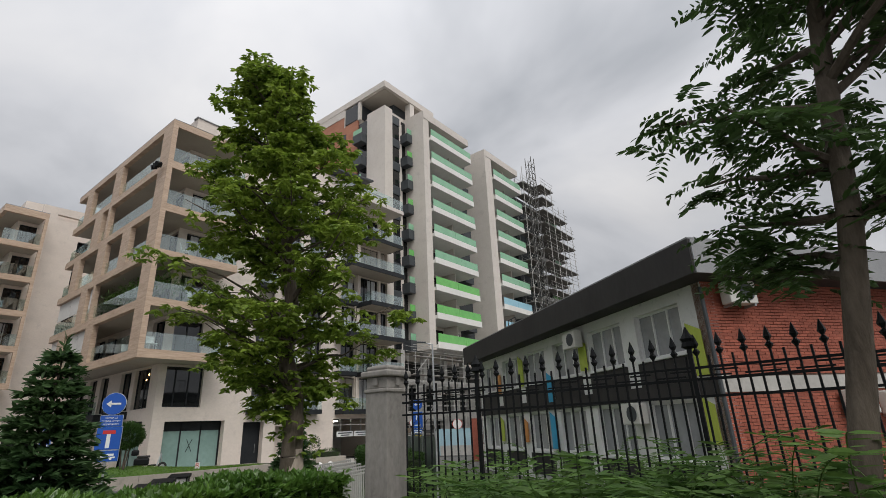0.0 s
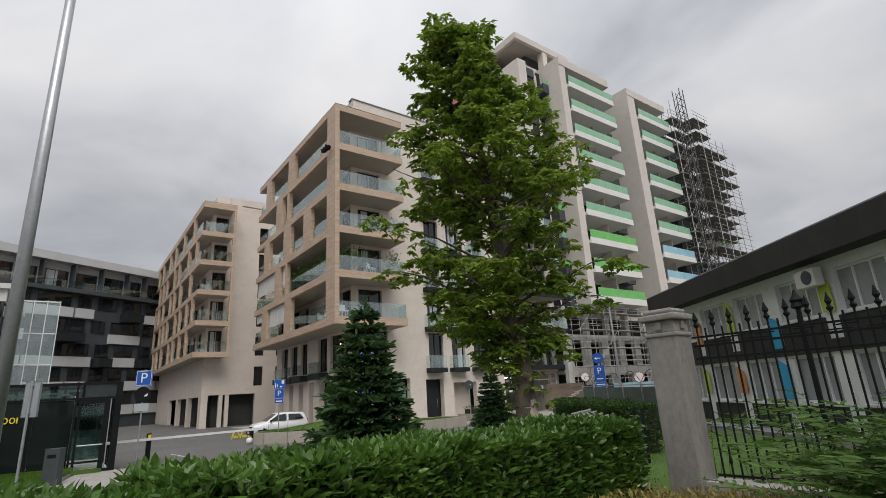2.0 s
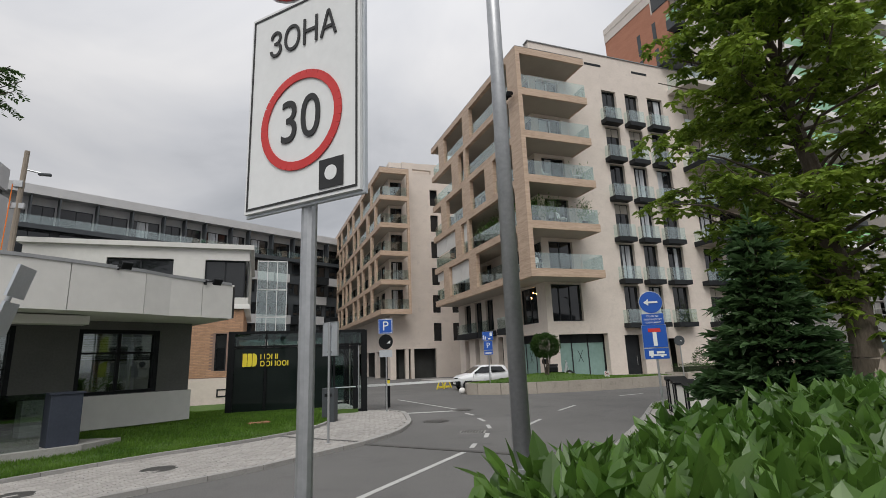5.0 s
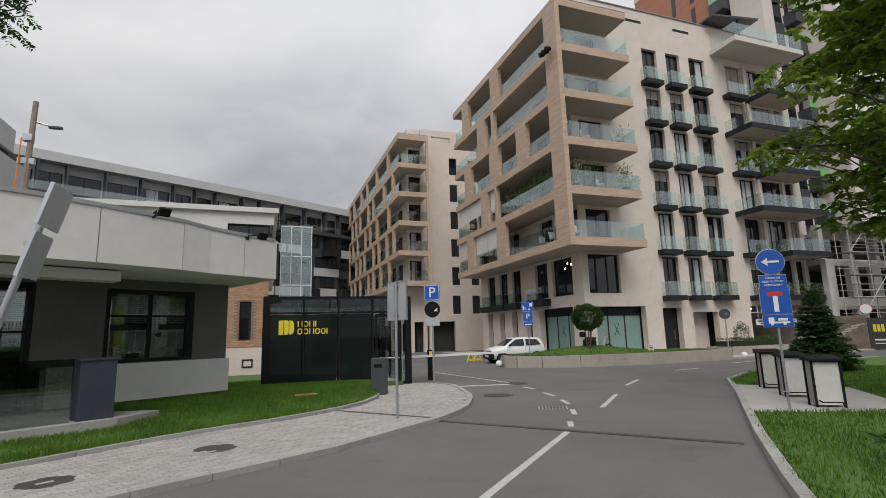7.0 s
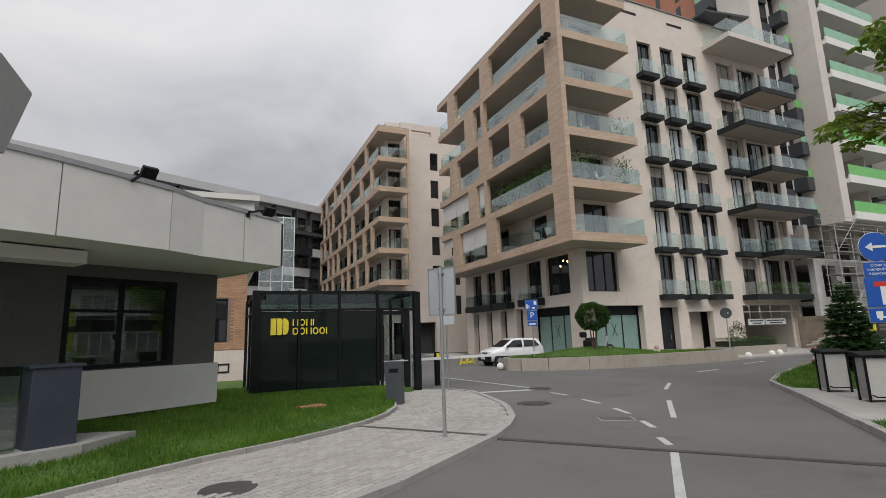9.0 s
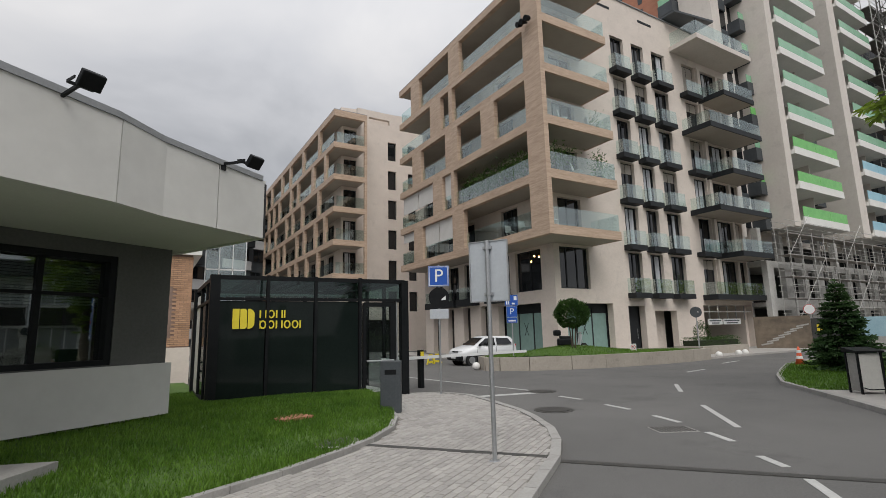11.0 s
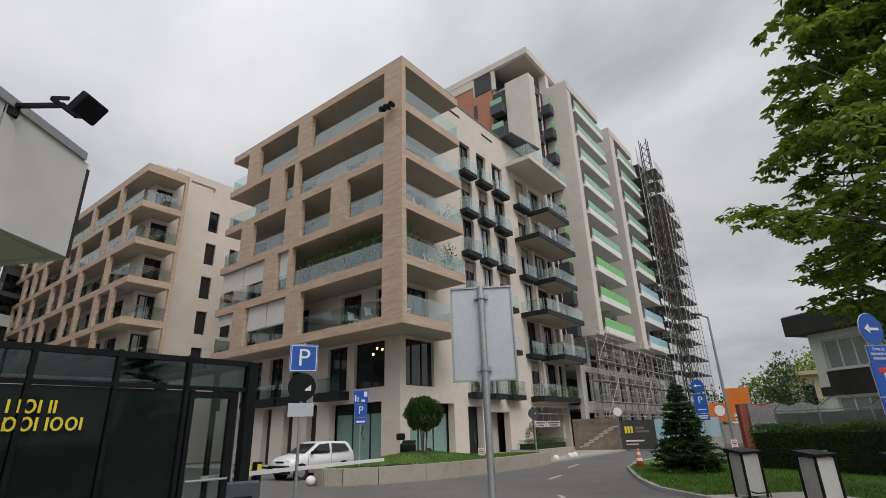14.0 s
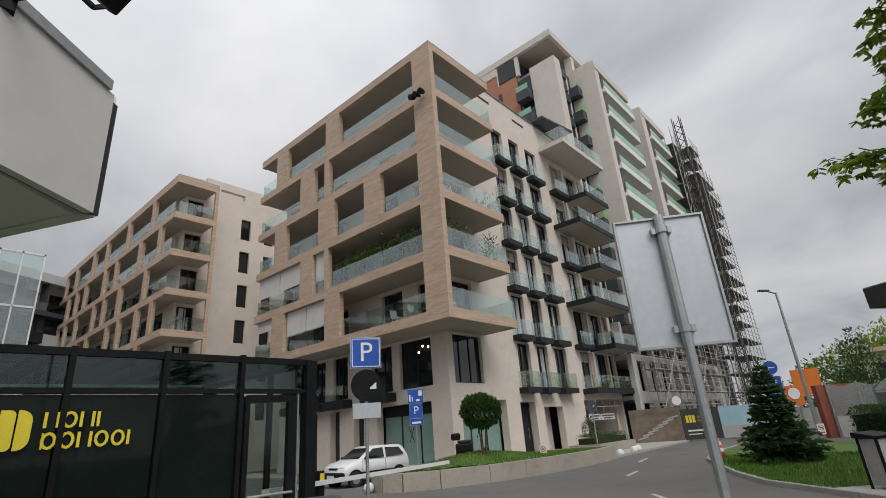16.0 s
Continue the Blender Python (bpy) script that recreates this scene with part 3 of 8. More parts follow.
        m.box(at, a, h - 0.55, at + 0.12, b, h - 0.002) if axis == "x" else m.box(a, at, h - 0.55, b, at + 0.12, h - 0.002)
        gl.box(at + 0.03, a + 0.05, 0.3, at + 0.06, b - 0.05, h - 0.56) if axis == "x" else gl.box(a + 0.05, at + 0.03, 0.3, b - 0.05, at + 0.06, h - 0.56)
        sf = part("shopfront", m, DARKFR, ob, "dark-framed shop window with frosted teal glass")
        part("pane", gl, SHOPG, sf)
        lg = Mesh()
        for s in (-1, 1):
            p, q = ((at + 0.02, (a + b) / 2 - 0.18 * s, 1.35), (at + 0.02, (a + b) / 2 + 0.18 * s, 2.1)) if axis == "x" else (((a + b) / 2 - 0.18 * s, at + 0.02, 1.35), ((a + b) / 2 + 0.18 * s, at + 0.02, 2.1))
            lg.beam(p, q, 0.012, 0.03)
        part("emblem", lg, DARKFR, sf)
    part("shop_floor", Mesh().box(2.2, 2.21, 0.0, 8.0, 8.0, 0.3), STONE, ob)
    d = part("entrance_door", Mesh().box(8.15, 2.7, 0.3, 9.6, 2.76, 3.0), DARKFR, ob, "dark recessed entrance door")
    part("handle", Mesh().tube((9.35, 2.66, 1.0), (9.35, 2.66, 1.6), 0.015), STEEL, d)
    part("niche_wall", Mesh().box(10.55, 3.2, 0, 12.85, 3.3, 2.8), STONE, ob)
    for i, (a, b, z0, z1) in enumerate(gf_l[1:]):
        part("slot_glass", Mesh().box(2.6, a, 0.25, 2.64, b, 3.3), PANE, ob)
    gar = part("garage", Mesh().box(15.75, 8.0, 0, 22, 8.1, 3.4).box(15.65, 2.66, 0, 15.78, 8, 3.4).box(21.95, 2.66, 0, 22.1, 8, 3.4).box(15.7, 2.66, 3.13, 22, 8, 3.29), CONC, ob, "open garage entrance with concrete walls")
    part("header", Mesh().box(15.8, 2.28, 2.62, 21.9, 2.36, 2.68), SIGNW, gar)
    for i in range(5):
        part("post", Mesh().box(16.6 + i * 1.1, 2.3, 2.05, 16.66 + i * 1.1, 2.36, 3.1), STEEL, gar)
    for a, b in ((16.2, 17.9), (18.0, 20.2)):
        sg = part("height_sign", Mesh().box(a, 2.2, 1.75, b, 2.24, 2.15), SIGNW, gar, "white hanging height-limit board")
        part("text_bar", Mesh().box(a + 0.15, 2.194, 1.98, b - 0.15, 2.2, 2.07).box(a + 0.4, 2.194, 1.82, b - 0.4, 2.2, 1.9), GREYFR, sg)
    part("tube_lamp", Mesh().box(15.95, 3.0, 2.9, 16.9, 3.12, 2.98), GLOW, gar, "lit fluorescent tube")
    part("lit_screen", Mesh().box(2.45, 6.4, 5.2, 2.47, 7.0, 5.9), SCREENB, ob, "glowing blue screen behind a window")
    for a, z in ((3.7, 5.9), (4.1, 6.0), (4.4, 5.7)):
        part("pendant_lamp", Mesh().lathe((2.46, a, z), [(0.03, 0), (0.07, 0.05), (0.05, 0.12)], 8), GLOWW, ob, "lit warm pendant bulb")
    # blinds let down in two bays
    for y0, y1, k, drop in ((9.45, 13.65, 0, 1.55), (12.05, 17.3, 1, 1.35), (9.5, 10.6, 1, 1.7), (15.3, 17.3, 0, 0.7)):
        n = 1 if y1 - y0 < 2.2 else 2
        for i in range(n):
            a, b = y0 + (y1 - y0) * i / n, y0 + (y1 - y0) * (i + 1) / n
            top = zb[k] + 2.98
            part("roller_blind", Mesh().box(0.22, a + 0.04, top - drop, 0.25, b - 0.04, top), BLIND, ob, "pale fabric screen let down")
    # floodlight on the frame
    fl = part("floodlight", Mesh().beam((-0.05, 0.78, 18.7), (-0.35, 0.78, 18.75), 0.08, 0.08), BLACKM, ob, "black floodlights on a bracket")
    for dy in (-0.28, 0.05, 0.34):
        part("lamp_head", Mesh().tube((-0.2, 0.75 + dy, 18.75), (-0.5, 0.75 + dy * 1.2, 18.65), 0.14, 0.17), BLACKM, fl)
    return ob


SHOPG = material("frosted_teal_glass", (0.19, 0.30, 0.27), (0.25, 0.37, 0.34), 0.25, scale=0.7, fine=4, bump=0.0)
corner_building()


# ---- the second apartment house, across the lane ----
def lane_building():
    X, Y = -3.87, 23.0
    ob = thing("apartment_building", "beige stone apartment house with brown balcony frames along a lane", "building", (X, Y, 0))
    zb = [6.45 + 2.99 * k for k in range(6)]
    L = 34
    holes = []
    rnd = random.Random(7)
    for k in range(5):
        a = 0.9 if k % 2 else 3.0
        holes.append((0.0, a + 1.4, zb[k] + 0.5, zb[k] + 2.99))
        a += 2.0
        while a < L - 2:
            w = rnd.choice([2.4, 3.4, 5.2])
            holes.append((a, min(a + w, L), zb[k] + 0.5, zb[k] + 2.99))
            a += w + rnd.choice([0.6, 0.7, 0.8])
    part("balcony_frame", Mesh().wall("x", 0, 0.28, 0.28, L, 6.45, 22.0, holes), WOODC, ob)
    part("balcony_frame", Mesh().wall("y", 0, 0.28, 0, 3.2, 6.45, 22.0, [(0.0, 2.95, zb[k] + 0.5, zb[k] + 2.99) for k in range(5)]), WOODC, ob)
    part("wall", Mesh().wall("y", 2.0, 0.4, 3.0, 14, 0, 23.6, [(6.2, 7.1, 3.76 + 2.99 * k, 5.66 + 2.99 * k) for k in range(6)] + [(8.4, 9.3, 3.76 + 2.99 * k, 5.66 + 2.99 * k) for k in range(6)] + [(0, 6.4, 0, 3.0), (4.2, 6.4, 22.4, 22.9)]), STONE, ob)
    part("wall", Mesh().wall("y", 2.0, 0.4, 1.4, 3.0, 0, 22, [(2.0, 4, 0, 3.0)] + [(1.62, 2.9, zb[k] + 0.5, zb[k] + 2.75) for k in range(5)]), STONE, ob)
    part("wall", Mesh().wall("x", 1.4, 0.4, 2.4, L, 0, 22, [(a, a + 2.1, zb[k] + 0.5, zb[k] + 2.75) for k in range(5) for a in range(4, L - 2, 3)] + [(3.2, 8.4, 0, 2.9), (9.4, 14.8, 0, 2.9), (15.8, 21.0, 0, 2.9)]), STONE, ob)
    part("attic_wall", Mesh().slab([(1.9, 3.6), (14, 2.2), (14, L), (1.9, L)], 22, 24.1), STONE, ob)
    part("wall", Mesh().box(13.6, 2.4, 0, 14, L, 22).box(1.8, L - 0.4, 0, 13.6, L, 22), STONE, ob)
    part("roof", Mesh().box(0, 0, 22.0, 3.2, 2.0, 22.06).box(0, 2.0, 22.0, 1.6, L, 22.06), ROOFG, ob)
    # dark colour here replaces the shade of the rooms
    part("inner_dark_wall", Mesh().box(2.6, 3.2, 0, 2.7, L - 1, 21.8).box(2.7, 3.2, 0, 13, 3.3, 22), DARKW, ob)
    for k in range(6):
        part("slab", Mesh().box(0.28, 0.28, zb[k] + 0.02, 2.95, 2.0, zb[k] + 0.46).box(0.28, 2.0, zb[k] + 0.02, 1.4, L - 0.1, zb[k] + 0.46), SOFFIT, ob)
        if k < 5:
            b = part("balcony", Mesh().box(0.3, 0.3, zb[k] + 0.46, 2.9, 2.0, zb[k] + 0.5), SOFFIT, ob)
            rail_glass(b, (0.3, 0.12, zb[k] + 0.5), (2.95, 0.12, zb[k] + 0.5), 1.0)
            rail_glass(b, (0.12, 0.3, zb[k] + 0.5), (0.12, L - 0.5, zb[k] + 0.5), 1.0, panel=4)
            window(ob, "y", 2.2, 1.62, zb[k] + 0.5, 1.28, 2.25, 1, rnd.choice([None, (0.2, 0.6)]))
            for a in range(4, L - 2, 3):
                window(ob, "x", 1.6, a, zb[k] + 0.5, 2.1, 2.25, 1)
        for a in (6.2, 8.4):
            window(ob, "y", 2.2, a, 3.76 + 2.99 * k, 0.9, 1.9, 0)
    # the arcade's shade is put into this wall's colour
    part("garage_wall", Mesh().box(1.6, 4.0, 0, 7.0, 4.1, 3.1).box(6.4, 2.4, 0, 6.5, 4, 3.1), DARKW, ob, "wall painted dark for the unlit arcade behind the pillars")
    for a in (3.0, 3.6):
        part("pillar", Mesh().box(a, 2.02, 0, a + 0.35, 2.42, 3.0), STONE, ob)


lane_building()


# ---- the tower with the scaffold ----
def tower():
    X, Y = 21.9, 2.5
    ob = thing("apartment_tower", "tall pale apartment tower with green-glazed balconies, partly under scaffold", "building", (X, Y, 0))
    top = 36.0
    # corner bay
    part("wall", Mesh().box(0, 0, 8.5, 1.2, 2.8, top), STONE_T, ob, "pale rendered corner wall")
    part("wall", Mesh().box(2.5, 0.3, 8.5, 3.0, 2.0, top - 1), STONE_T, ob)
    part("core_wall", Mesh().box(1.2, 1.0, 8.5, 24, 14, top + 0.6).box(0.3, 4.6, 8.5, 1.2, 14, top + 0.6), STONE_T, ob)
    part("cladding", Mesh().box(0.05, 4.45, 24.0, 0.3, 14, top + 0.1).box(0.05, 6.75, top + 0.1, 0.3, 14, top + 1.5), TERRA, ob, "terracotta red cladding")
    for a in (6.4, 8.6):
        for z in (26.6, 29.6, 32.6):
            part("slit_window", Mesh().box(0.0, a, z, 0.06, a + 0.45, z + 2.4), GREYFR, ob)
    part("roof_slab", Mesh().box(-0.06, -0.06, 38.5, 8.5, 14, 39.25), STONE_T, ob, "pale roof slab")
    # underside shade of the slab, put in as a sheet of darker tone
    part("roof_soffit", Mesh().box(0.3, 0.3, 38.44, 8.3, 13.9, 38.5), SOFFIT, ob, "darker sheet standing in for shade under the roof slab")
    part("roof_band", Mesh().box(-0.02, 6.75, top + 1.5, 0.32, 14, 38.5), STONE_T, ob)
    part("roof_slab", Mesh().box(8.5, 0.2, 37.6, 14, 14, 38.3), STONE_T, ob)
    part("penthouse_wall", Mesh().box(3.0, 1.6, top + 0.6, 12, 14, 38.4).box(0.2, 4.4, top + 0.6, 3.0, 14, 38.4), GREYFR, ob)
    part("penthouse_pier", Mesh().box(4.2, 0.0, top, 4.9, 0.8, 38.4), STONE_T, ob)
    part("penthouse_pier", Mesh().box(0.0, 4.0, top, 0.3, 4.4, 38.4), STONE_T, ob)
    part("penthouse_pier", Mesh().box(0.0, 6.6, top, 0.3, 6.75, 38.4), STONE_T, ob)
    part("pane", Mesh().box(0.02, 4.4, top + 0.2, 0.1, 6.6, 38.3), PANE, ob)
    zs = [9.36 + 2.9 * n for n in range(9)]
    rnd = random.Random(3)
    for n, z in enumerate(zs):
        # slim window strips with grey boxes
        w = part("window_strip", Mesh().box(1.2, 0.25, z, 2.5, 0.33, z + 2.9), PANE, ob)
        part("spandrel", Mesh().box(1.2, 0.15, z + 1.9, 2.5, 0.25, z + 2.9), GREYFR, w)
        w = part("window_strip", Mesh().box(3.0, 0.35, z, 3.62, 0.43, z + 2.9), PANE, ob)
        bx = part("balcony_box", Mesh().box(2.75, -0.75, z - 0.2, 3.6, 0.35, z + 0.85), GREYFR, ob, "slate grey metal balcony box")
        part("glass_panel", Mesh().box(2.8, -0.7, z + 0.85, 3.55, -0.66, z + 1.5), GREENB if n % 2 else GREENP, bx)
        wl = part("window_strip", Mesh().box(0.2, 2.8, z, 0.28, 4.45, z + 2.9), PANE, ob)
        if n > 4:
            bx = part("balcony_box", Mesh().box(-0.75, 2.9, z - 0.2, 0.2, 4.35, z + 0.85), GREYFR, ob)
            part("glass_panel", Mesh().box(-0.7, 2.95, z + 0.85, -0.66, 4.3, z + 1.5), GREENP, bx)
    # two projecting balcony stacks
    for x0, x1, o0, o1, ztop in ((3.62, 12.2, 4.6, 12.0, 36.0), (15.9, 24.2, 17.4, 24.0, 36.4)):
        part("stack_wall", Mesh().slab([(x0, -2.4), (o0, -2.4), (o0, -1.9), (x0 + 0.3, -1.9), (x0 + 0.3, 1.0), (x0, 1.0)], 9.2, ztop - 0.9), STONE_T, ob, "pale rendered side wall of a balcony stack")
        part("stack_back", Mesh().box(o0, 0.2, 9.2, x1, 0.99, ztop - 0.9), STONE_T, ob)
        part("stack_roof", Mesh().box(x0 - 0.003, -2.45, ztop - 0.9, x1, 0.995, ztop), STONE_T, ob)
        mid = o0 + (o1 - o0) * 0.62
        part("divider", Mesh().box(mid, -1.6, 9.4, mid + 0.15, 0.2, ztop - 0.9), STONE_T, ob)
        for n, z in enumerate(zs):
            sl = part("balcony", Mesh().box(o0, -2.7, z, o1 + 0.3, 0.2, z + 0.35), WHITEB, ob, "white concrete balcony slab")
            part("upstand", Mesh().box(o0, -2.7, z + 0.35, o1 + 0.3, -2.58, z + 0.62), WHITEB, sl)
            mat = GREENP if n > 2 else GREENB
            if x0 > 10 and n < 4:
                mat = BLUEP if n in (0, 1, 2) else GREENP
            c = o0 + (o1 - o0) * (0.5 if n % 3 else 0.62)
            part("glass_panel", Mesh().box(o0 + 0.05, -2.66, z + 0.62, c, -2.63, z + 1.45), mat, sl)
            part("glass_panel", Mesh().box(c + 0.03, -2.66, z + 0.62, o1 + 0.25, -2.63, z + 1.45), mat, sl)
            part("glass_panel", Mesh().box(o1 + 0.22, -2.6, z + 0.62, o1 + 0.25, 0.1, z + 1.45), mat, sl)
            part("door", Mesh().box(o0 + 0.5, 0.1, z + 0.35, mid - 0.3, 0.2, z + 2.5), PANE, sl, "dark balcony door")
            part("door", Mesh().box(mid + 0.4, 0.1, z + 0.35, o1 - 0.2, 0.2, z + 2.5), PANE, sl)
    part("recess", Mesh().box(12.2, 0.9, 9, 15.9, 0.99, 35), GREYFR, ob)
    for n, z in enumerate(zs):
        if n % 2:
            part("balcony_box", Mesh().box(12.9, -0.4, z, 14.6, 0.9, z + 1.0), GREYFR, ob)
    # unfinished lower storeys
    low = Mesh().box(0.1, -0.2, 0, 0.5, 6, 8.5)
    low.wall("y", -1.6, 0.4, 0.3, 26, 0, 6.4, [(1.2 + i * 2.6, 2.8 + i * 2.6, 3.6, 5.9) for i in range(9)] + [(1.0 + i * 3.2, 3.0 + i * 3.2, 0.2, 2.7) for i in range(7)])
    part("podium_wall", low, CONCL, ob, "unfinished concrete podium with window holes")
    part("podium_floor", Mesh().box(0.3, -1.2, 6.0, 26, 8, 6.4).box(0.3, -1.2, 3.0, 26, 8, 3.3).box(0.3, 1.4, 8.5, 26, 8, 9.2), CONC, ob)
    # dark sheet imitating the unlit inside seen through the podium holes
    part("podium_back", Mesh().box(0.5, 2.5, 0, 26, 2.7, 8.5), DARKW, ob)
    for i in range(8):
        part("column", Mesh().box(1.5 + i * 3.2, -0.6, 6.4, 2.0 + i * 3.2, -0.1, 9.2), CONC, ob)


tower()


def scaffold():
    ob = thing("scaffold", "grey tube scaffold with decks round the unfinished tower", "scaffold", (46.2, 0.6, 0))
    rnd = random.Random(5)
    # tall stack at the end of the tower: it steps down towards the street's end
    bays = lambda z: 6 if z < 29 else (5 if z < 31.5 else 3)
    for i in range(7):
        x = i * 1.9
        h = (36.0, 36.0, 35.2, 34.4, 32.0, 32.0, 30.0)[i]
        for y in (0, -1.3, -2.7) if i > 1 else (0, -1.3):
            part("standard", Mesh().tube((x, y, 0), (x, y, h + rnd.uniform(0, 1.3)), 0.045, k=5), SCAFF, ob)
    for j in range(18):
        z = 1.6 + j * 1.94
        n = bays(z)
        led = Mesh()
        for y in (0, -1.3):
            for dz in (0, 0.55, 1.05):
                led.tube((-0.3, y, z + dz), (n * 1.9 + rnd.uniform(0.1, 0.8), y, z + dz), 0.03, k=4)
        for i in range(n):
            led.tube((i * 1.9, -1.3, z), ((i + 1) * 1.9, -1.3, z + 1.94), 0.028, k=4)
            led.tube((i * 1.9, -1.3, z), (i * 1.9, 0, z), 0.03, k=4)
        part("ledger", led, SCAFF, ob)
        part("deck", Mesh().box(0, -1.25, z - 0.07, n * 1.9, -0.05, z), DECKD, ob)
        part("toe_board", Mesh().box(0, -1.29, z, n * 1.9, -1.26, z + 0.16), DECKD, ob)
        out = Mesh()
        for dz in (0, 0.55, 1.05):
            out.tube((2.6, -2.7, z + dz), (n * 1.9 + rnd.uniform(0.2, 1.2), -2.7, z + dz), 0.03, k=4)
        part("outer_ledger", out, SCAFF, ob)
        part("deck", Mesh().box(2.7, -2.65, z - 0.08, n * 1.9 + rnd.choice((0.5, 0.9, -1.9)), -1.35, z - 0.01), DECKD, ob)
    # balcony slabs of the unfinished end behind the tubes
    for j in range(8):
        z = 9.36 + 2.9 * j
        sl = part("balcony_slab", Mesh().box(4.0, -0.9, z, 10.6, 0.6, z + 0.5), WHITEB, ob, "white slab edge behind the tubes")
        part("glass_panel", Mesh().box(6.2 + (j % 3), -0.93, z + 0.5, 9.0 + (j % 2), -0.9, z + 1.35), GREENB if j % 3 == 0 else GREENP, sl, "green filmed balcony panel")
    mast = Mesh()
    for dx, dy in ((0, 0), (0.9, 0), (0, 0.9), (0.9, 0.9)):
        mast.tube((0.6 + dx, -2.6 + dy, 0), (0.6 + dx, -2.6 + dy, 38.3), 0.06, k=4)
    for j in range(37):
        z = j * 1.02
        mast.tube((0.6, -2.6, z), (1.5, -2.6, z + 1.02), 0.045, k=4)
        mast.tube((1.5, -2.6, z), (1.5, -1.7, z + 1.02), 0.045, k=4)
        mast.tube((0.6, -2.6, z), (1.5, -2.6, z), 0.04, k=4)
        mast.tube((0.6, -1.7, z), (0.6, -2.6, z + 1.02), 0.04, k=4)
    part("hoist_mast", mast, CASTI, ob, "dark lattice hoist mast")
    # block coloured dark to imitate the scaffold's shaded interior
    part("core", Mesh().box(0.3, 0.7, 0, 7, 8, 33), GREYFR, ob, "dark block standing in for the dim inside behind the tubes")


DECKD = material("dark_scaffold_plank", (0.13, 0.12, 0.11), (0.22, 0.205, 0.185), 0.85, scale=1, bump=0.1)
scaffold()


def low_scaffold():
    ob = thing("scaffold", "pale tube scaffold in front of the concrete podium", "scaffold", (22.6, 0.3, 0))
    rnd = random.Random(6)
    for i in range(13):
        for y in (0, -0.9):
            part("standard", Mesh().tube((i * 1.8, y, 0), (i * 1.8, y, 8.4 + rnd.uniform(-0.6, 0.5)), 0.028, k=5), SCAFF, ob)
    for j in range(5):
        z = 1.9 + j * 1.6
        led = Mesh()
        for y in (0, -0.9):
            for dz in (0, 0.5, 0.95):
                led.tube((-0.3, y, z + dz), (22, y, z + dz), 0.02, k=4)
        for i in range(j % 3, 12, 5):
            led.tube((i * 1.8, -0.9, z), ((i + 1) * 1.8, -0.9, z + 1.6), 0.02, k=4)
        part("ledger", led, SCAFF, ob)
        part("deck", Mesh().box(0, -0.85, z - 0.05, 21.6, -0.05, z), DECK, ob)


low_scaffold()


# ---- ground, road, lawns, pavements ----
def ground_sheet():
    xs = [-900, -300, -120, -60, -40] + [-30 + 2 * i for i in range(36)] + [60, 120, 300, 900]
    ys = [-900, -300, -120, -60] + [-40 + 1.5 * i for i in range(34)] + [30, 60, 120, 300, 900]
    m = Mesh()
    m.v = [(x, y, gz(x, y)) for y in ys for x in xs]
    w = len(xs)
    m.f = [(j * w + i, j * w + i + 1, (j + 1) * w + i + 1, (j + 1) * w + i) for j in range(len(ys) - 1) for i in range(w - 1)]
    return setting("ground", m, ASPHALT, "worn grey asphalt road surface", "road")


ground_sheet()

LAWN_EDGE = [(-24.0, -18.4), (-21.5, -16.3), (-19.6, -14.7), (-18.1, -13.6), (-17.2, -13.0), (-16.0, -12.4), (-15.05, -11.8), (-14.4, -11.3), (-13.75, -10.6), (-13.25, -9.7), (-12.9, -8.6), (-12.7, -7.7), (-12.5, -6.6)]
ROAD_EDGE = [(-26.0, -22.2), (-21.5, -18.9), (-17.6, -16.65), (-15.95, -15.8), (-15.05, -15.3), (-13.93, -14.42), (-12.8, -13.55), (-12.1, -12.83), (-11.55, -12.1), (-11.0, -11.0), (-10.7, -10.2), (-10.35, -8.7), (-10.15, -7.5), (-10.4, -6.6), (-11.2, -6.2)]
LAWN_R = [(-10.7, -19.4), (-8.89, -17.62), (-7.1, -15.95), (-4.4, -17.5), (-1.6, -14.4), (-3.25, -12.3), (-2.0, -11.1), (0.0, -10.0), (2.5, -8.9), (5.0, -7.9), (8.0, -7.25), (12.3, -7.2), (12.3, -11.5), (2.0, -25.0), (-4.5, -23.0), (-13.2, -22.2)]


def lawn_height(x, y):
    d = (x + 15) * -0.5 + (y + 11.8) * 0.86
    return 0.1 + 0.3 * min(max((d - 0.8) / 3, 0), 1) * min(max((-4.5 - y) / 3.5, 0), 1)


def flat(z):
    return lambda x, y: z + gz(x, y)


def inside(poly, x, y):
    hit = False
    for (ax, ay), (bx, by) in zip(poly, poly[1:] + poly[:1]):
        if (ay > y) != (by > y) and x < (bx - ax) * (y - ay) / (by - ay) + ax:
            hit = not hit
    return hit


def patch(poly, height, step=0.5):
    """A gently shaped ground patch: a grid cut to the plan, with its rim."""
    m = Mesh()
    m.slab(poly, lambda x, y: -0.2, lambda x, y: height(x, y) - 0.012)
    x0, x1 = min(p[0] for p in poly), max(p[0] for p in poly)
    y0, y1 = min(p[1] for p in poly), max(p[1] for p in poly)
    i = x0
    while i < x1:
        j = y0
        while j < y1:
            if all(inside(poly, i + a * step, j + b * step) for a in (0, 1) for b in (0, 1)):
                n = len(m.v)
                for a, b in ((0, 0), (1, 0), (1, 1), (0, 1)):
                    m.v.append((i + a * step, j + b * step, height(i + a * step, j + b * step)))
                m.f.append((n, n + 1, n + 2, n + 3))
            j += step
        i += step
    return m


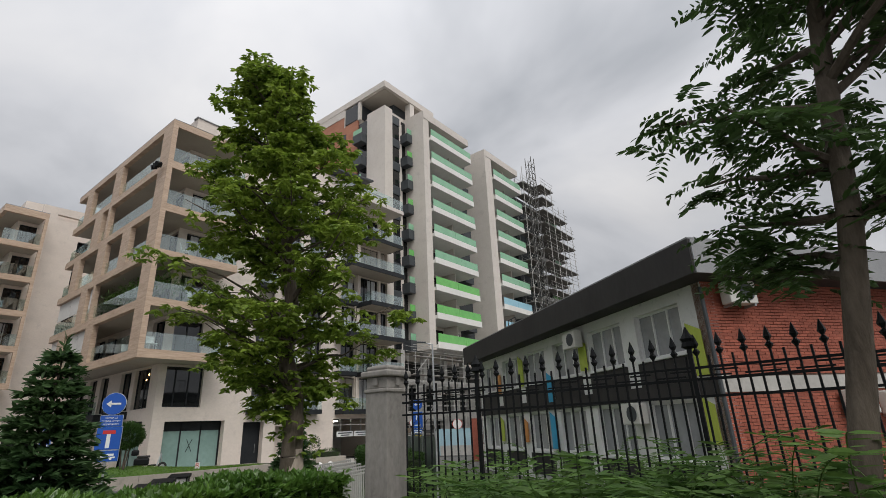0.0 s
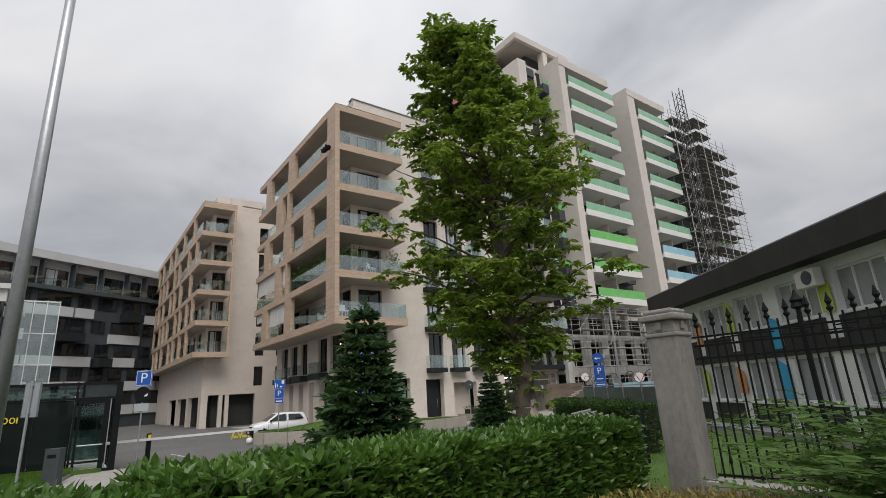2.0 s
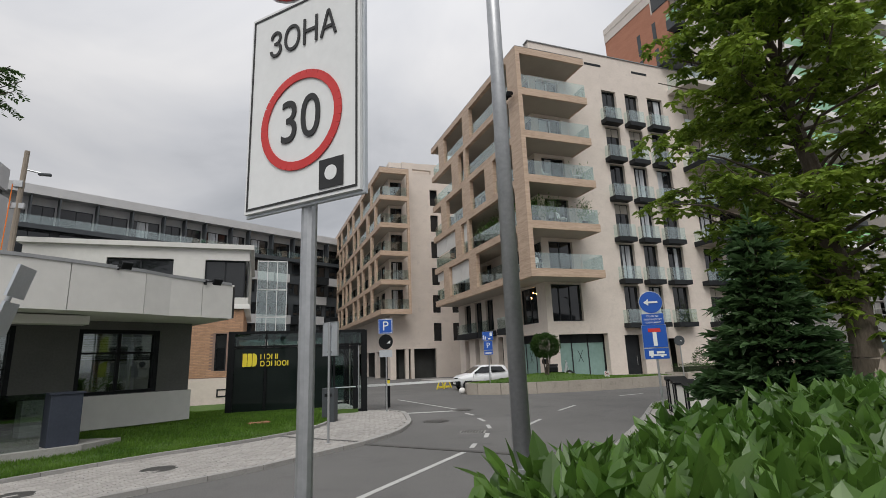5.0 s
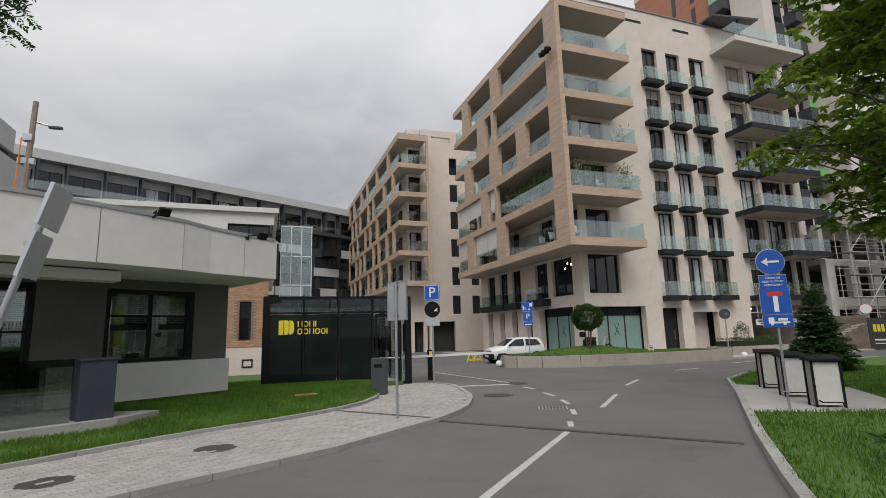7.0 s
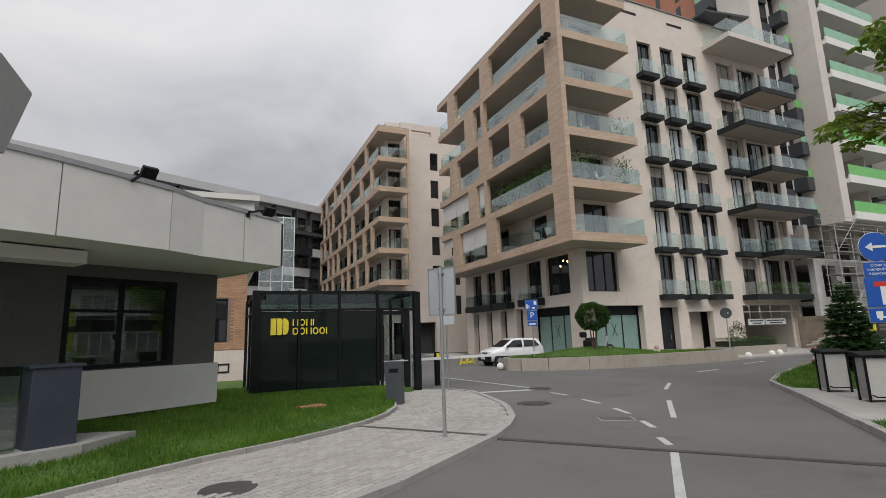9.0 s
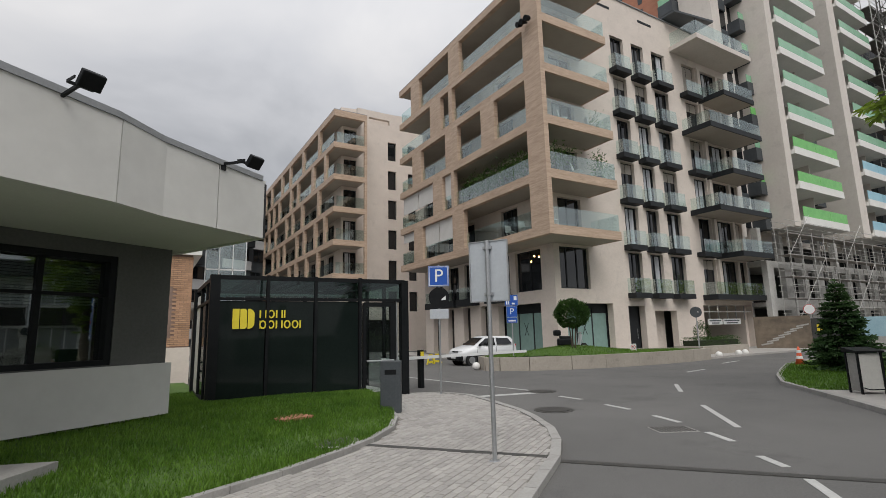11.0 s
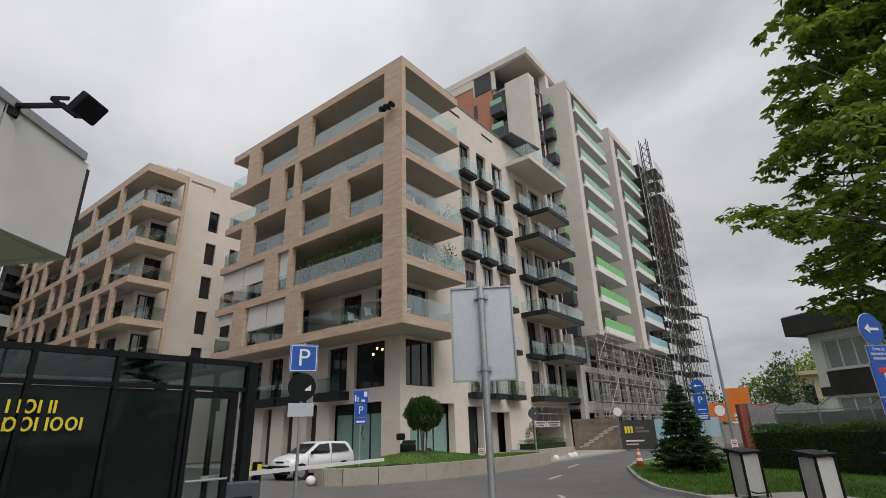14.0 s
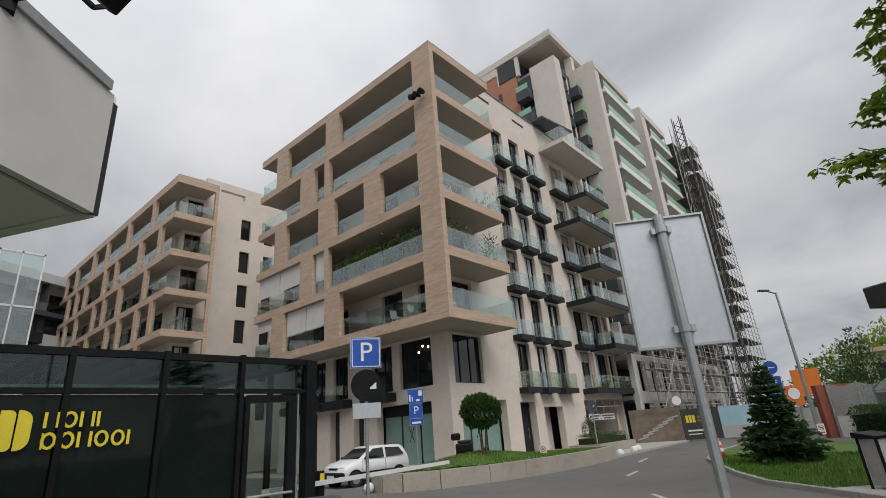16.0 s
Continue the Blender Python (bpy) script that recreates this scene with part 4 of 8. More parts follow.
lawn_l = LAWN_EDGE + [(-11.6, -6.5), (-15.9, -3.9), (-16.1, 2.5), (-30, 2.5), (-30, -18.4)]
setting("lawn_1", patch(lawn_l, lawn_height), SOIL, "mown green lawn beside the pavement", "lawn")
setting("lawn_2", patch(LAWN_R, flat(0.08)), SOIL, "mown green lawn with young firs", "lawn")
setting("pavement_1", Mesh().slab(ROAD_EDGE + [(-12.5, -6.2)] + LAWN_EDGE[::-1] + [(-30, -22.5)], -0.2, 0.06), PAVEBED, "block-paved footway", "pavement")
setting("pavement_2", Mesh().slab([(-7.1, -15.95), (-4.65, -13.68), (-3.25, -12.3), (-1.6, -14.4), (-4.4, -17.5)], -0.2, 0.07), PAVER, "pale concrete apron under the bins", "pavement")
setting("pavement_3", Mesh().slab([(7.3, -3.1), (22, -2.6), (22, 2.2), (-2, 2.2), (2.2, 2.2), (2.2, 20), (-0.8, 20), (-0.8, 0.5)], -0.2, 0.1), PAVER, "stone-paved strip along the building", "pavement")
setting("planting_bed", patch([(-14.9, -24.5), (-13.3, -25.3), (-9.6, -30.2), (-8, -33.5), (-3, -36), (8, -34), (4, -28.0), (-3.8, -22.0), (-9, -22.2)], flat(0.05)), EARTH, "bare earth bed under hedge and ferns", "ground")


def kerbs(name, line, z0, z1, width=0.14, length=0.8):
    ob = thing(name, "weathered grey concrete kerb stones in a curve", "kerb", (*line[0], 0), kind="structure")
    pts = [Vector((*p, 0)) for p in line]
    base = Vector((*line[0], 0))
    for p, q in zip(pts, pts[1:]):
        n = max(1, round((q - p).length / length))
        for i in range(n):
            a, b = p.lerp(q, i / n), p.lerp(q, (i + 1) / n)
            d = (b - a).normalized() * 0.006
            g = gz(a.x, a.y)
            m = Mesh().beam(a + d - base + Vector((0, 0, g + (z0 + z1) / 2)), b - d - base + Vector((0, 0, g + (z0 + z1) / 2)), width, z1 - z0)
            part("kerb_stone", m, KERB, ob)


kerbs("kerb_1", ROAD_EDGE, -0.15, 0.085)
kerbs("kerb_2", LAWN_EDGE, -0.1, 0.14, 0.1)
kerbs("kerb_3", [(-13.2, -22.0)] + LAWN_R[:3], -0.15, 0.12)
kerbs("kerb_4", [(-7.1, -15.95), (-4.65, -13.68), (-3.25, -12.3)] + LAWN_R[6:12], -0.15, 0.1)


def dash(p, q, w=0.11):
    a, b = Vector((*p, 0)), Vector((*q, 0))
    m = Mesh()
    s = (b - a).normalized().cross(Vector((0, 0, 1))) * w / 2
    m.slab([tuple((a + s)[:2]), tuple((b + s)[:2]), tuple((b - s)[:2]), tuple((a - s)[:2])], lambda x, y: gz(x, y) + 0.001, lambda x, y: gz(x, y) + 0.006)
    tagged(part("road_line", m, LINE), "worn white painted road line", "road marking", "road lines", "structure")


for p, q in (((-14.6, -19.0), (-11.12, -15.7)), ((-10.79, -15.32), (-10.51, -14.87)), ((-9.94, -14.2), (-9.61, -13.6)), ((-9.18, -12.83), (-8.92, -12.1)), ((-8.65, -11.32), (-8.51, -10.54)), ((-8.28, -9.6), (-8.26, -8.82)), ((-8.86, -13.67), (-7.05, -11.9)), ((-5.33, -10.22), (-3.86, -9.04)), ((-0.05, -6.83), (1.5, -6.55)), ((5, -5.2), (7, -4.8))):
    dash(p, q)
dash((-10.24, -7.42), (-8.15, -7.9), 0.26)
dash((-8.0, -7.4), (-8.6, -1.0), 0.1)
# drainage slot across road and footway
for p, q in (((-14.54, -11.46), (-12.9, -13.52)), ((-12.8, -13.5), (-9.35, -17.7))):
    a, b = Vector((*p, 0)), Vector((*q, 0))
    z = 0.072 if p[0] < -14 else 0.008
    tr_ = Mesh().beam(a + Vector((0, 0, z - 0.01)), b + Vector((0, 0, z - 0.01)), 0.13, 0.03)
    tagged(part("drain_channel", tr_, CASTI), "dark slotted drain channel across the road", "drain", "", "structure")


def manhole(x, y, z, r=0.33, rim=None):
    ob = thing("manhole_cover", "round dark cast-iron manhole cover in a concrete ring", "manhole", (x, y, z), group="manhole covers")
    part("ring", Mesh().lathe((0, 0, 0), [(r + 0.1, 0), (r + 0.1, 0.008), (r, 0.008), (r, 0)], 28), rim or KERB, ob)
    part("lid", Mesh().lathe((0, 0, 0), [(r - 0.01, 0), (r - 0.01, 0.014), (r - 0.05, 0.016)], 28), CASTI, ob)


manhole(-16.85, -14.6, 0.06)
manhole(-18.69, -15.74, 0.06)
manhole(-14.95, -11.15, 0.11, 0.3)
manhole(-9.89, -10.38, 0.0, 0.32, CASTI)
manhole(-7.92, -7.74, 0.0, 0.3, CASTI)
patch_ = thing("buried_cover", "rusty half-buried cover plate in the lawn", "manhole", (-15.11, -9.4, lawn_height(-15.11, -9.4)), 20)
part("plate", Mesh().box(-0.3, -0.2, 0, 0.3, 0.2, 0.045), TERRA, patch_)
g = thing("road_grate", "cast-iron slotted gully grate in the asphalt", "grate", (-9.82, -13.14, 0.0), -29)
part("frame", Mesh().box(-0.33, -0.24, 0, 0.33, 0.24, 0.005), KERB, g)
for i in range(8):
    part("bar", Mesh().box(-0.3 + i * 0.077, -0.21, 0.005, -0.25 + i * 0.077, 0.21, 0.012), CASTI, g)


# ---- the low white office and the glass kiosk ----
FASCIA = [(-15.93, -10.52), (-16.66, -11.04), (-17.35, -11.55), (-17.82, -12.08), (-18.4, -12.5), (-19.1, -13.0), (-19.9, -13.5), (-21.3, -14.2), (-24.0, -15.4)]


def ribbon(m, line, z0, z1, thick):
    """A curved upright board; z0 and z1 take the share of the way along it."""
    n = len(m.v)
    pts = [Vector((*p, 0)) for p in line]
    for i, p in enumerate(pts):
        d = (pts[min(i + 1, len(pts) - 1)] - pts[max(i - 1, 0)]).normalized()
        s = d.cross(Vector((0, 0, 1)))
        u = i / (len(pts) - 1)
        for o, z in ((0, z0(u)), (0, z1(u)), (thick, z1(u)), (thick, z0(u))):
            m.v.append(tuple(p + s * o + Vector((0, 0, z))))
    k = len(pts)
    for i in range(k - 1):
        for a in range(4):
            b = (a + 1) % 4
            m.f.append((n + i * 4 + a, n + i * 4 + b, n + (i + 1) * 4 + b, n + (i + 1) * 4 + a))
    m.f += [(n, n + 3, n + 2, n + 1), tuple(n + (k - 1) * 4 + a for a in range(4))]
    return m


def office():
    ob = thing("office_building", "low office with white curved fascia over dark grey walls", "building")
    top = lambda u: 4.15 + 0.17 * u
    for i0, i1 in ((0, 1), (1, 3), (3, 5), (5, 7), (7, 8)):
        seg = [Vector(p) for p in FASCIA[i0:i1 + 1]]
        seg[0] = seg[0] + (seg[1] - seg[0]).normalized() * (0.008 if i0 else 0)
        seg[-1] = seg[-1] + (seg[-2] - seg[-1]).normalized() * 0.008
        lo, hi = i0 / 8, i1 / 8
        part("fascia_panel", ribbon(Mesh(), seg, lambda u: 3.22, lambda u: top(lo + (hi - lo) * u), 0.06), PANEL, ob, "smooth white composite fascia panel")
    part("fascia_frame", ribbon(Mesh(), [(x + 0.05, y + 0.09) for x, y in FASCIA], lambda u: 3.24, lambda u: top(u) - 0.02, 0.06), CHARC, ob, "dark frame behind the panel joints")
    part("coping", ribbon(Mesh(), [(x - 0.03, y - 0.05) for x, y in FASCIA], lambda u: top(u) + 0.002, lambda u: top(u) + 0.08, 0.3), ROOFG, ob)
    part("side_fascia", Mesh().slab([(-15.9, -10.44), (-16.86, -8.5), (-22.4, 0.4), (-22.5, 0.34), (-16.96, -8.56), (-16.03, -10.38)], 3.222, 4.19), PANEL, ob)
    part("soffit", Mesh().slab([(-16.0, -10.38)] + [(x + 0.02, y + 0.12) for x, y in FASCIA[1:]][::1] + [(-24.5, 1.0), (-22.5, 0.3), (-16.96, -8.52)], 3.23, 3.3), GREYS, ob, "pale grey soffit under the eave")
    part("roof", Mesh().slab([(-16.0, -10.3)] + [(x + 0.05, y + 0.25) for x, y in FASCIA[1:]] + [(-24.5, 1.0), (-22.5, 0.3), (-16.98, -8.5)], 3.95, 4.02), ROOFG, ob)
    # dark wall, parallel to the eave, with windows over a white plinth
    W, D = Vector((-17.12, -8.72, 0)), Vector((-0.85, -0.53, 0)).normalized()
    turn = math.degrees(math.atan2(-D.y, -D.x))
    wall = part("wall", Mesh().wall("y", 0, 0.35, -9.0, 0, 1.28, 3.36, [(-2.9, -0.9, 1.3, 3.0), (-6.6, -4.2, 0.3, 3.05)]), OFFW, ob, "dark grey rendered wall", at=pose(W.x, W.y, 0, 0, 0, turn))
    part("wall", Mesh().box(-0.35, 0.35, 1.28, 0, 9, 3.36), OFFW, ob, "dark grey rendered wall", at=pose(W.x, W.y, 0, 0, 0, turn))
    part("plinth", Mesh().box(-3.9, -0.08, 0.44, 0.06, 0.4, 1.28).box(-0.3, 0.4, 0.44, 0.06, 9, 1.28), PANEL, ob, "white panelled plinth", at=pose(W.x, W.y, 0, 0, 0, turn))
    part("footing", Mesh().box(-3.8, 0.06, 0, -0.1, 0.5, 0.44).box(-0.4, 0.5, 0, -0.1, 9, 0.44), CONC, ob, at=pose(W.x, W.y, 0, 0, 0, turn))
    for a, z, w, h in ((-2.9, 1.3, 2.0, 1.7), (-6.6, 0.3, 2.4, 2.75)):
        fr = Mesh()
        fr.box(a, 0.02, z, a + 0.1, 0.3, z + h).box(a + w - 0.1, 0.02, z, a + w, 0.3, z + h).box(a + 0.1, 0.02, z + h - 0.1, a + w - 0.1, 0.3, z + h).box(a + 0.1, 0.02, z, a + w - 0.1, 0.3, z + 0.08).box(a + w * 0.5 - 0.04, 0.12, z + 0.08, a + w * 0.5 + 0.04, 0.24, z + h - 0.1)
        fr.box(a + 0.1, 0.12, z + h * 0.62, a + w - 0.1, 0.22, z + h * 0.62 + 0.05)
        wi = part("window", fr, BLACKM, ob, "black-framed window with half-lowered slat blind", at=pose(W.x, W.y, 0, 0, 0, turn))
        part("pane", Mesh().box(a + 0.1, 0.16, z + 0.08, a + w - 0.1, 0.18, z + h - 0.1), OFFG, wi, shadow=False)
        for s in range(14):
            part("slat", Mesh().box(a + 0.14, 0.22, z + h - 0.2 - s * 0.045, a + w - 0.14, 0.25, z + h - 0.168 - s * 0.045), SIGNW, wi)
        part("curtain", Mesh().box(a + 0.12, 0.34, z, a + w * 0.3, 0.37, z + h - 0.1).box(a + w * 0.55, 0.34, z, a + w * 0.72, 0.37, z + h - 0.1), LEAFC, wi, "green curtain inside")
    # back of the office room, coloured dark as if unlit
    part("inner_dark_wall", Mesh().box(-9, 3.0, 0.3, 0, 3.1, 3.3), DARKW, ob, at=pose(W.x, W.y, 0, 0, 0, turn))
    # awning box, entrance platform, cabinet
    part("awning_box", Mesh().beam((-19.1, -11.6, 3.1), (-21.8, -13.25, 3.1), 0.5, 0.2), GREYS, ob, "pale awning cassette under the eave")
    part("platform", Mesh().slab([(-18.75, -12.2), (-18.2, -11.3), (-23, -9.6), (-24.5, -13.5), (-20.5, -13.2)], 0.0, 0.34), KERB, ob)
    for foot, head in (((-16.62, -10.98, 4.2), (-16.32, -11.46, 4.12)), ((-18.45, -12.3, 4.2), (-18.12, -12.85, 4.24))):
        f, h = Vector(foot), Vector(head)
        d = (h - f).normalized()
        fl = part("floodlight", Mesh().beam(f, h - d * 0.1 + Vector((0, 0, 0.02)), 0.035, 0.03).box(f.x - 0.05, f.y - 0.05, f.z - 0.1, f.x + 0.05, f.y + 0.05, f.z + 0.02), BLACKM, ob, "black floodlight on an arm above the eave")
        s_ = d.cross(Vector((0, 0, 1))).normalized()
        part("yoke", Mesh().beam(h - d * 0.1 - s_ * 0.12, h - d * 0.1 + s_ * 0.12, 0.02, 0.03).beam(h - d * 0.1 - s_ * 0.12, h + d * 0.05 - s_ * 0.12, 0.012, 0.03).beam(h - d * 0.1 + s_ * 0.12, h + d * 0.05 + s_ * 0.12, 0.012, 0.03), BLACKM, fl)
        hd = part("lamp_head", soft_box(0.22, 0.08, 0.18, 0.015), BLACKM, fl, at=Matrix.Translation(h + d * 0.05 + Vector((0, 0, -0.08))) @ pose(0, 0, 0, -40, 0, math.degrees(math.atan2(s_.y, s_.x))))
        part("lamp_glass", Mesh().box(-0.09, -0.044, 0.02, 0.09, -0.041, 0.16), GREYS, hd, "pale lamp glass")


OFFG = clear_glass("office_glass", (0.5, 0.56, 0.54), 0.36)
office()
SLATE = material("slate_blue_metal", (0.035, 0.042, 0.06), (0.05, 0.058, 0.08), 0.55, scale=2, bump=0.02, spec=0.3)
cab = thing("utility_cabinet", "dark slate metal cabinet with glass side by the entrance", "cabinet", (-19.25, -11.95, 0.12), 31)
part("body", soft_box(0.6, 0.5, 1.32, 0.01), SLATE, cab)
part("lid", Mesh().box(-0.34, -0.28, 1.32, 0.34, 0.28, 1.36), SLATE, cab)
part("glass_screen", Mesh().box(-2.4, -0.22, 0.1, -0.4, -0.2, 1.36), OFFG, cab, shadow=False)


def kiosk():
    A, B, C, D = Vector((-16.1, -5.9, 0)), Vector((-11.3, -6.1, 0)), Vector((-11.35, -2.2, 0)), Vector((-16.1, -1.6, 0))
    ob = thing("glass_kiosk", "black-framed glass entrance kiosk with yellow lettering", "kiosk", tuple(A), 0)
    up = lambda z: Vector((0, 0, z))
    H = 3.14
    loc = lambda p: p - A
    for p in (A, C, D):
        part("post", Mesh().box(loc(p).x - 0.11, loc(p).y - 0.11, 0, loc(p).x + 0.11, loc(p).y + 0.11, H), BLACKM, ob)
    part("post", Mesh().box(loc(B).x - 0.1, loc(B).y - 0.1, 0, loc(B).x + 0.1, loc(B).y + 0.1, H - 0.02), BLACKM, ob)
    fr = (B - A).normalized()
    nrm = Vector((fr.y, -fr.x, 0))
    cuts = [0, 0.248, 0.49, 0.735, 1.0]
    for i in range(4):
        p, q = loc(A.lerp(B, cuts[i])), loc(A.lerp(B, cuts[i + 1]))
        if i < 3:
            part("glass_panel", Mesh().beam(p + fr * 0.05 + up(1.38), q - fr * 0.05 + up(1.38), 0.03, 2.3), BLACKG, ob, "black glass panel")
            part("bottom_trim", Mesh().beam(p + fr * 0.05 + nrm * 0.055 + up(0.2), q - fr * 0.05 + nrm * 0.055 + up(0.2), 0.012, 0.035), STEEL, ob, "thin bright sill strip")
        part("top_pane", Mesh().beam(p + fr * 0.05 + up(2.84), q - fr * 0.05 + up(2.84), 0.02, 0.44), TEALG, ob, shadow=False)
        if i < 3:
            part("mullion", Mesh().beam(q + nrm * 0.02, q + nrm * 0.02 + up(H + 0.02), 0.07, 0.12), BLACKM, ob)
    for z, h in ((0.1, 0.14), (2.58, 0.07), (3.09, 0.1)):
        for p, q in ((A, B), (B, C), (C, D), (D, A)):
            if z > 2 or p is not B:
                part("rail", Mesh().beam(loc(p) + up(z), loc(q) + up(z), 0.1, h), BLACKM, ob)
    # door in the last bay, beside the lobby floor
    p, q = loc(A.lerp(B, 0.762)), loc(A.lerp(B, 0.93))
    d = part("door", Mesh().beam(p + up(0.1), p + up(2.5), 0.08, 0.09).beam(q + up(0.1), q + up(2.5), 0.16, 0.09).beam(p + up(2.46), q + up(2.46), 0.08, 0.12).beam(p + up(0.12), q + up(0.12), 0.08, 0.12), BLACKM, ob, "black-framed clear glass door")
    part("pane", Mesh().beam(p + up(1.3), q + up(1.3), 0.02, 2.2), DOORG, d, shadow=False)
    part("push_bar", Mesh().tube(p + nrm * 0.09 + fr * 0.04 + up(0.98), q + nrm * 0.09 + up(0.98), 0.02, k=8), STEEL, d, "steel push bar across the door")
    part("door_post", Mesh().beam(loc(A.lerp(B, 0.955)) + up(0), loc(A.lerp(B, 0.955)) + up(2.55), 0.03, 0.04), STEEL, ob, "bright steel door stile")
    for s, e, n in ((A, D, 3), (D, C, 3), (B, C, 3)):
        for i in range(n):
            p, q = loc(s.lerp(e, i / n)), loc(s.lerp(e, (i + 1) / n))
            dd = (q - p).normalized() * 0.06
            if s is A and i == 2:
                part("side_panel", Mesh().beam(p + dd + up(1.5), q - dd + up(1.5), 0.04, 2.8), PANEL, ob, "white closed side panel")
            else:
                part("side_glass", Mesh().beam(p + dd + up(1.38), q - dd + up(1.38), 0.02, 2.3), DOORG if s is B else SIDEG if s is A else TEALG, ob, shadow=False)
            if i < n - 1:
                part("mullion", Mesh().beam(q, q + up(H), 0.09, 0.09), BLACKM, ob)
    part("floor", Mesh().slab([tuple(loc(p)[:2]) for p in (A, B, C, D)], 0.02, 0.09), GREYS, ob, "pale tiled lobby floor")
    part("roof_glass", Mesh().slab([tuple(loc(p)[:2]) for p in (A, B, C, D)], H - 0.06, H - 0.03), TEALG, ob, shadow=False)
    for i in range(1, 5):
        part("roof_beam", Mesh().beam(loc(A.lerp(B, i / 5)) + up(3.0), loc(D.lerp(C, i / 5)) + up(3.0), 0.06, 0.1), BLACKM, ob)
    for i in (0.3, 0.65):
        part("ceiling_strip", Mesh().beam(loc(A.lerp(D, i)) + fr * 0.2 + up(2.78), loc(B.lerp(C, i)) - fr * 1.4 + up(2.78), 0.16, 0.04), GREYS, ob, "pale strip under the roof")
    part("inner_screen", Mesh().slab([tuple(loc(q)[:2]) for q in (A + Vector((0.15, 0.3, 0)), A.lerp(B, 0.48) + Vector((0, 0.3, 0)), A.lerp(B, 0.48) + Vector((0, 0.36, 0)), A + Vector((0.15, 0.36, 0)))], 0.1, 2.55), BLACKM, ob, "dark screen behind the front glass")
    part("inner_dark_wall", Mesh().slab([tuple(loc(q)[:2]) for q in (D + Vector((0.2, -0.3, 0)), D.lerp(C, 0.72) + Vector((0, -0.3, 0)), D.lerp(C, 0.72) + Vector((0, -0.22, 0)), D + Vector((0.2, -0.22, 0)))], 0.1, 2.6), DARKW, ob)
    cr = part("reception_desk", Mesh().box(3.0, 1.1, 0.1, 3.1, 2.6, 0.95).box(3.1, 1.1, 0.1, 3.45, 1.2, 0.95), BLACKM, ob, "dark reception desk inside")
    part("desk_edge", Mesh().box(2.98, 1.08, 0.955, 3.5, 2.6, 1.0), SIGNR, cr, "red desk edge")
    part("ramp_side", Mesh().box(2.6, 0.5, 0.1, 3.5, 0.56, 0.4), SIGNW, ob, "white low panel behind the glass")
    # emblem of three yellow bars, the last with a rounded side, and two rows of plain raised marks
    at0 = loc(A) + nrm * 0.06
    e = part("emblem", Mesh().beam(at0 + fr * 0.42 + up(1.87), at0 + fr * 0.42 + up(2.34), 0.02, 0.02), YELLOW, ob, "yellow emblem of three bars")
    for x0, w, rnd_ in ((0.40, 0.15, 0.0), (0.57, 0.15, 0.06), (0.74, 0.15, 0.13)):
        m = Mesh()
        prof = [(0, 0), (w - rnd_, 0)] + [(w - rnd_ + rnd_ * math.sin(a * math.pi / 12), rnd_ - rnd_ * math.cos(a * math.pi / 12)) for a in range(1, 7)] + [(w - rnd_ + rnd_ * math.cos(a * math.pi / 12), 0.47 - rnd_ + rnd_ * math.sin(a * math.pi / 12)) for a in range(0, 7)] + [(0, 0.47)] if rnd_ else [(0, 0), (w, 0), (w, 0.47), (0, 0.47)]
        n = len(prof)
        for o in (0.0, 0.025):
            m.v += [tuple(at0 + nrm * o + fr * (x0 + a) + up(1.87 + b)) for a, b in prof]
        m.f += [tuple(reversed(range(n))), tuple(range(n, 2 * n))] + [(i, (i + 1) % n, n + (i + 1) % n, n + i) for i in range(n)]
        part("bar", m, YELLOW, e)
    tx = part("lettering", Mesh().beam(at0 + fr * 1.02 + up(1.87), at0 + fr * 1.02 + up(2.06), 0.02, 0.03), YELLOW, ob, "two rows of raised yellow marks")

    def mark(x, z, kind, h=0.19, w=0.13):
        m = Mesh()
        o = at0 + fr * x
        if kind == "ring":
            for k in range(14):
                a, b = 2 * math.pi * k / 14, 2 * math.pi * (k + 1) / 14
                m.beam(o + fr * (w * (0.5 + 0.5 * math.cos(a))) + up(z + h * (0.5 + 0.46 * math.sin(a))), o + fr * (w * (0.5 + 0.5 * math.cos(b))) + up(z + h * (0.5 + 0.46 * math.sin(b))), 0.02, 0.034)
        elif kind == "pair":
            m.beam(o + up(z), o + up(z + h), 0.034, 0.02)
            part("mark", Mesh().beam(o + fr * w + up(z), o + fr * w + up(z + h), 0.034, 0.02), YELLOW, tx)
        else:
            m.beam(o + up(z), o + up(z + h), 0.034, 0.02)
        part("mark", m, YELLOW, tx)

    for z, row in ((2.12, ("pair", "ring", "pair", "bar")), (1.87, ("ring", "ring", "pair", "ring", "ring", "bar"))):
        for i, kind in enumerate(row):
            mark(1.02 + i * 0.19, z, kind)


DOORG = clear_glass("clear_door_glass", (0.8, 0.84, 0.83), 0.05)
SIDEG = clear_glass("grey_side_glass", (0.55, 0.6, 0.58), 0.2)
kiosk()
tb = thing("litter_bin", "tall dark slate metal litter bin by the kiosk", "bin", (-12.95, -8.85, 0.06), -30)
part("body", soft_box(0.42, 0.3, 1.05, 0.012), GREYFR, tb)
part("slot", Mesh().box(-0.12, -0.156, 0.78, 0.12, -0.151, 0.88), BLACKM, tb)


# ---- signs ----
def disc(r, t=0.012, k=32):
    return Mesh().tube((0, t / 2, 0), (0, -t / 2, 0), r, k=k)


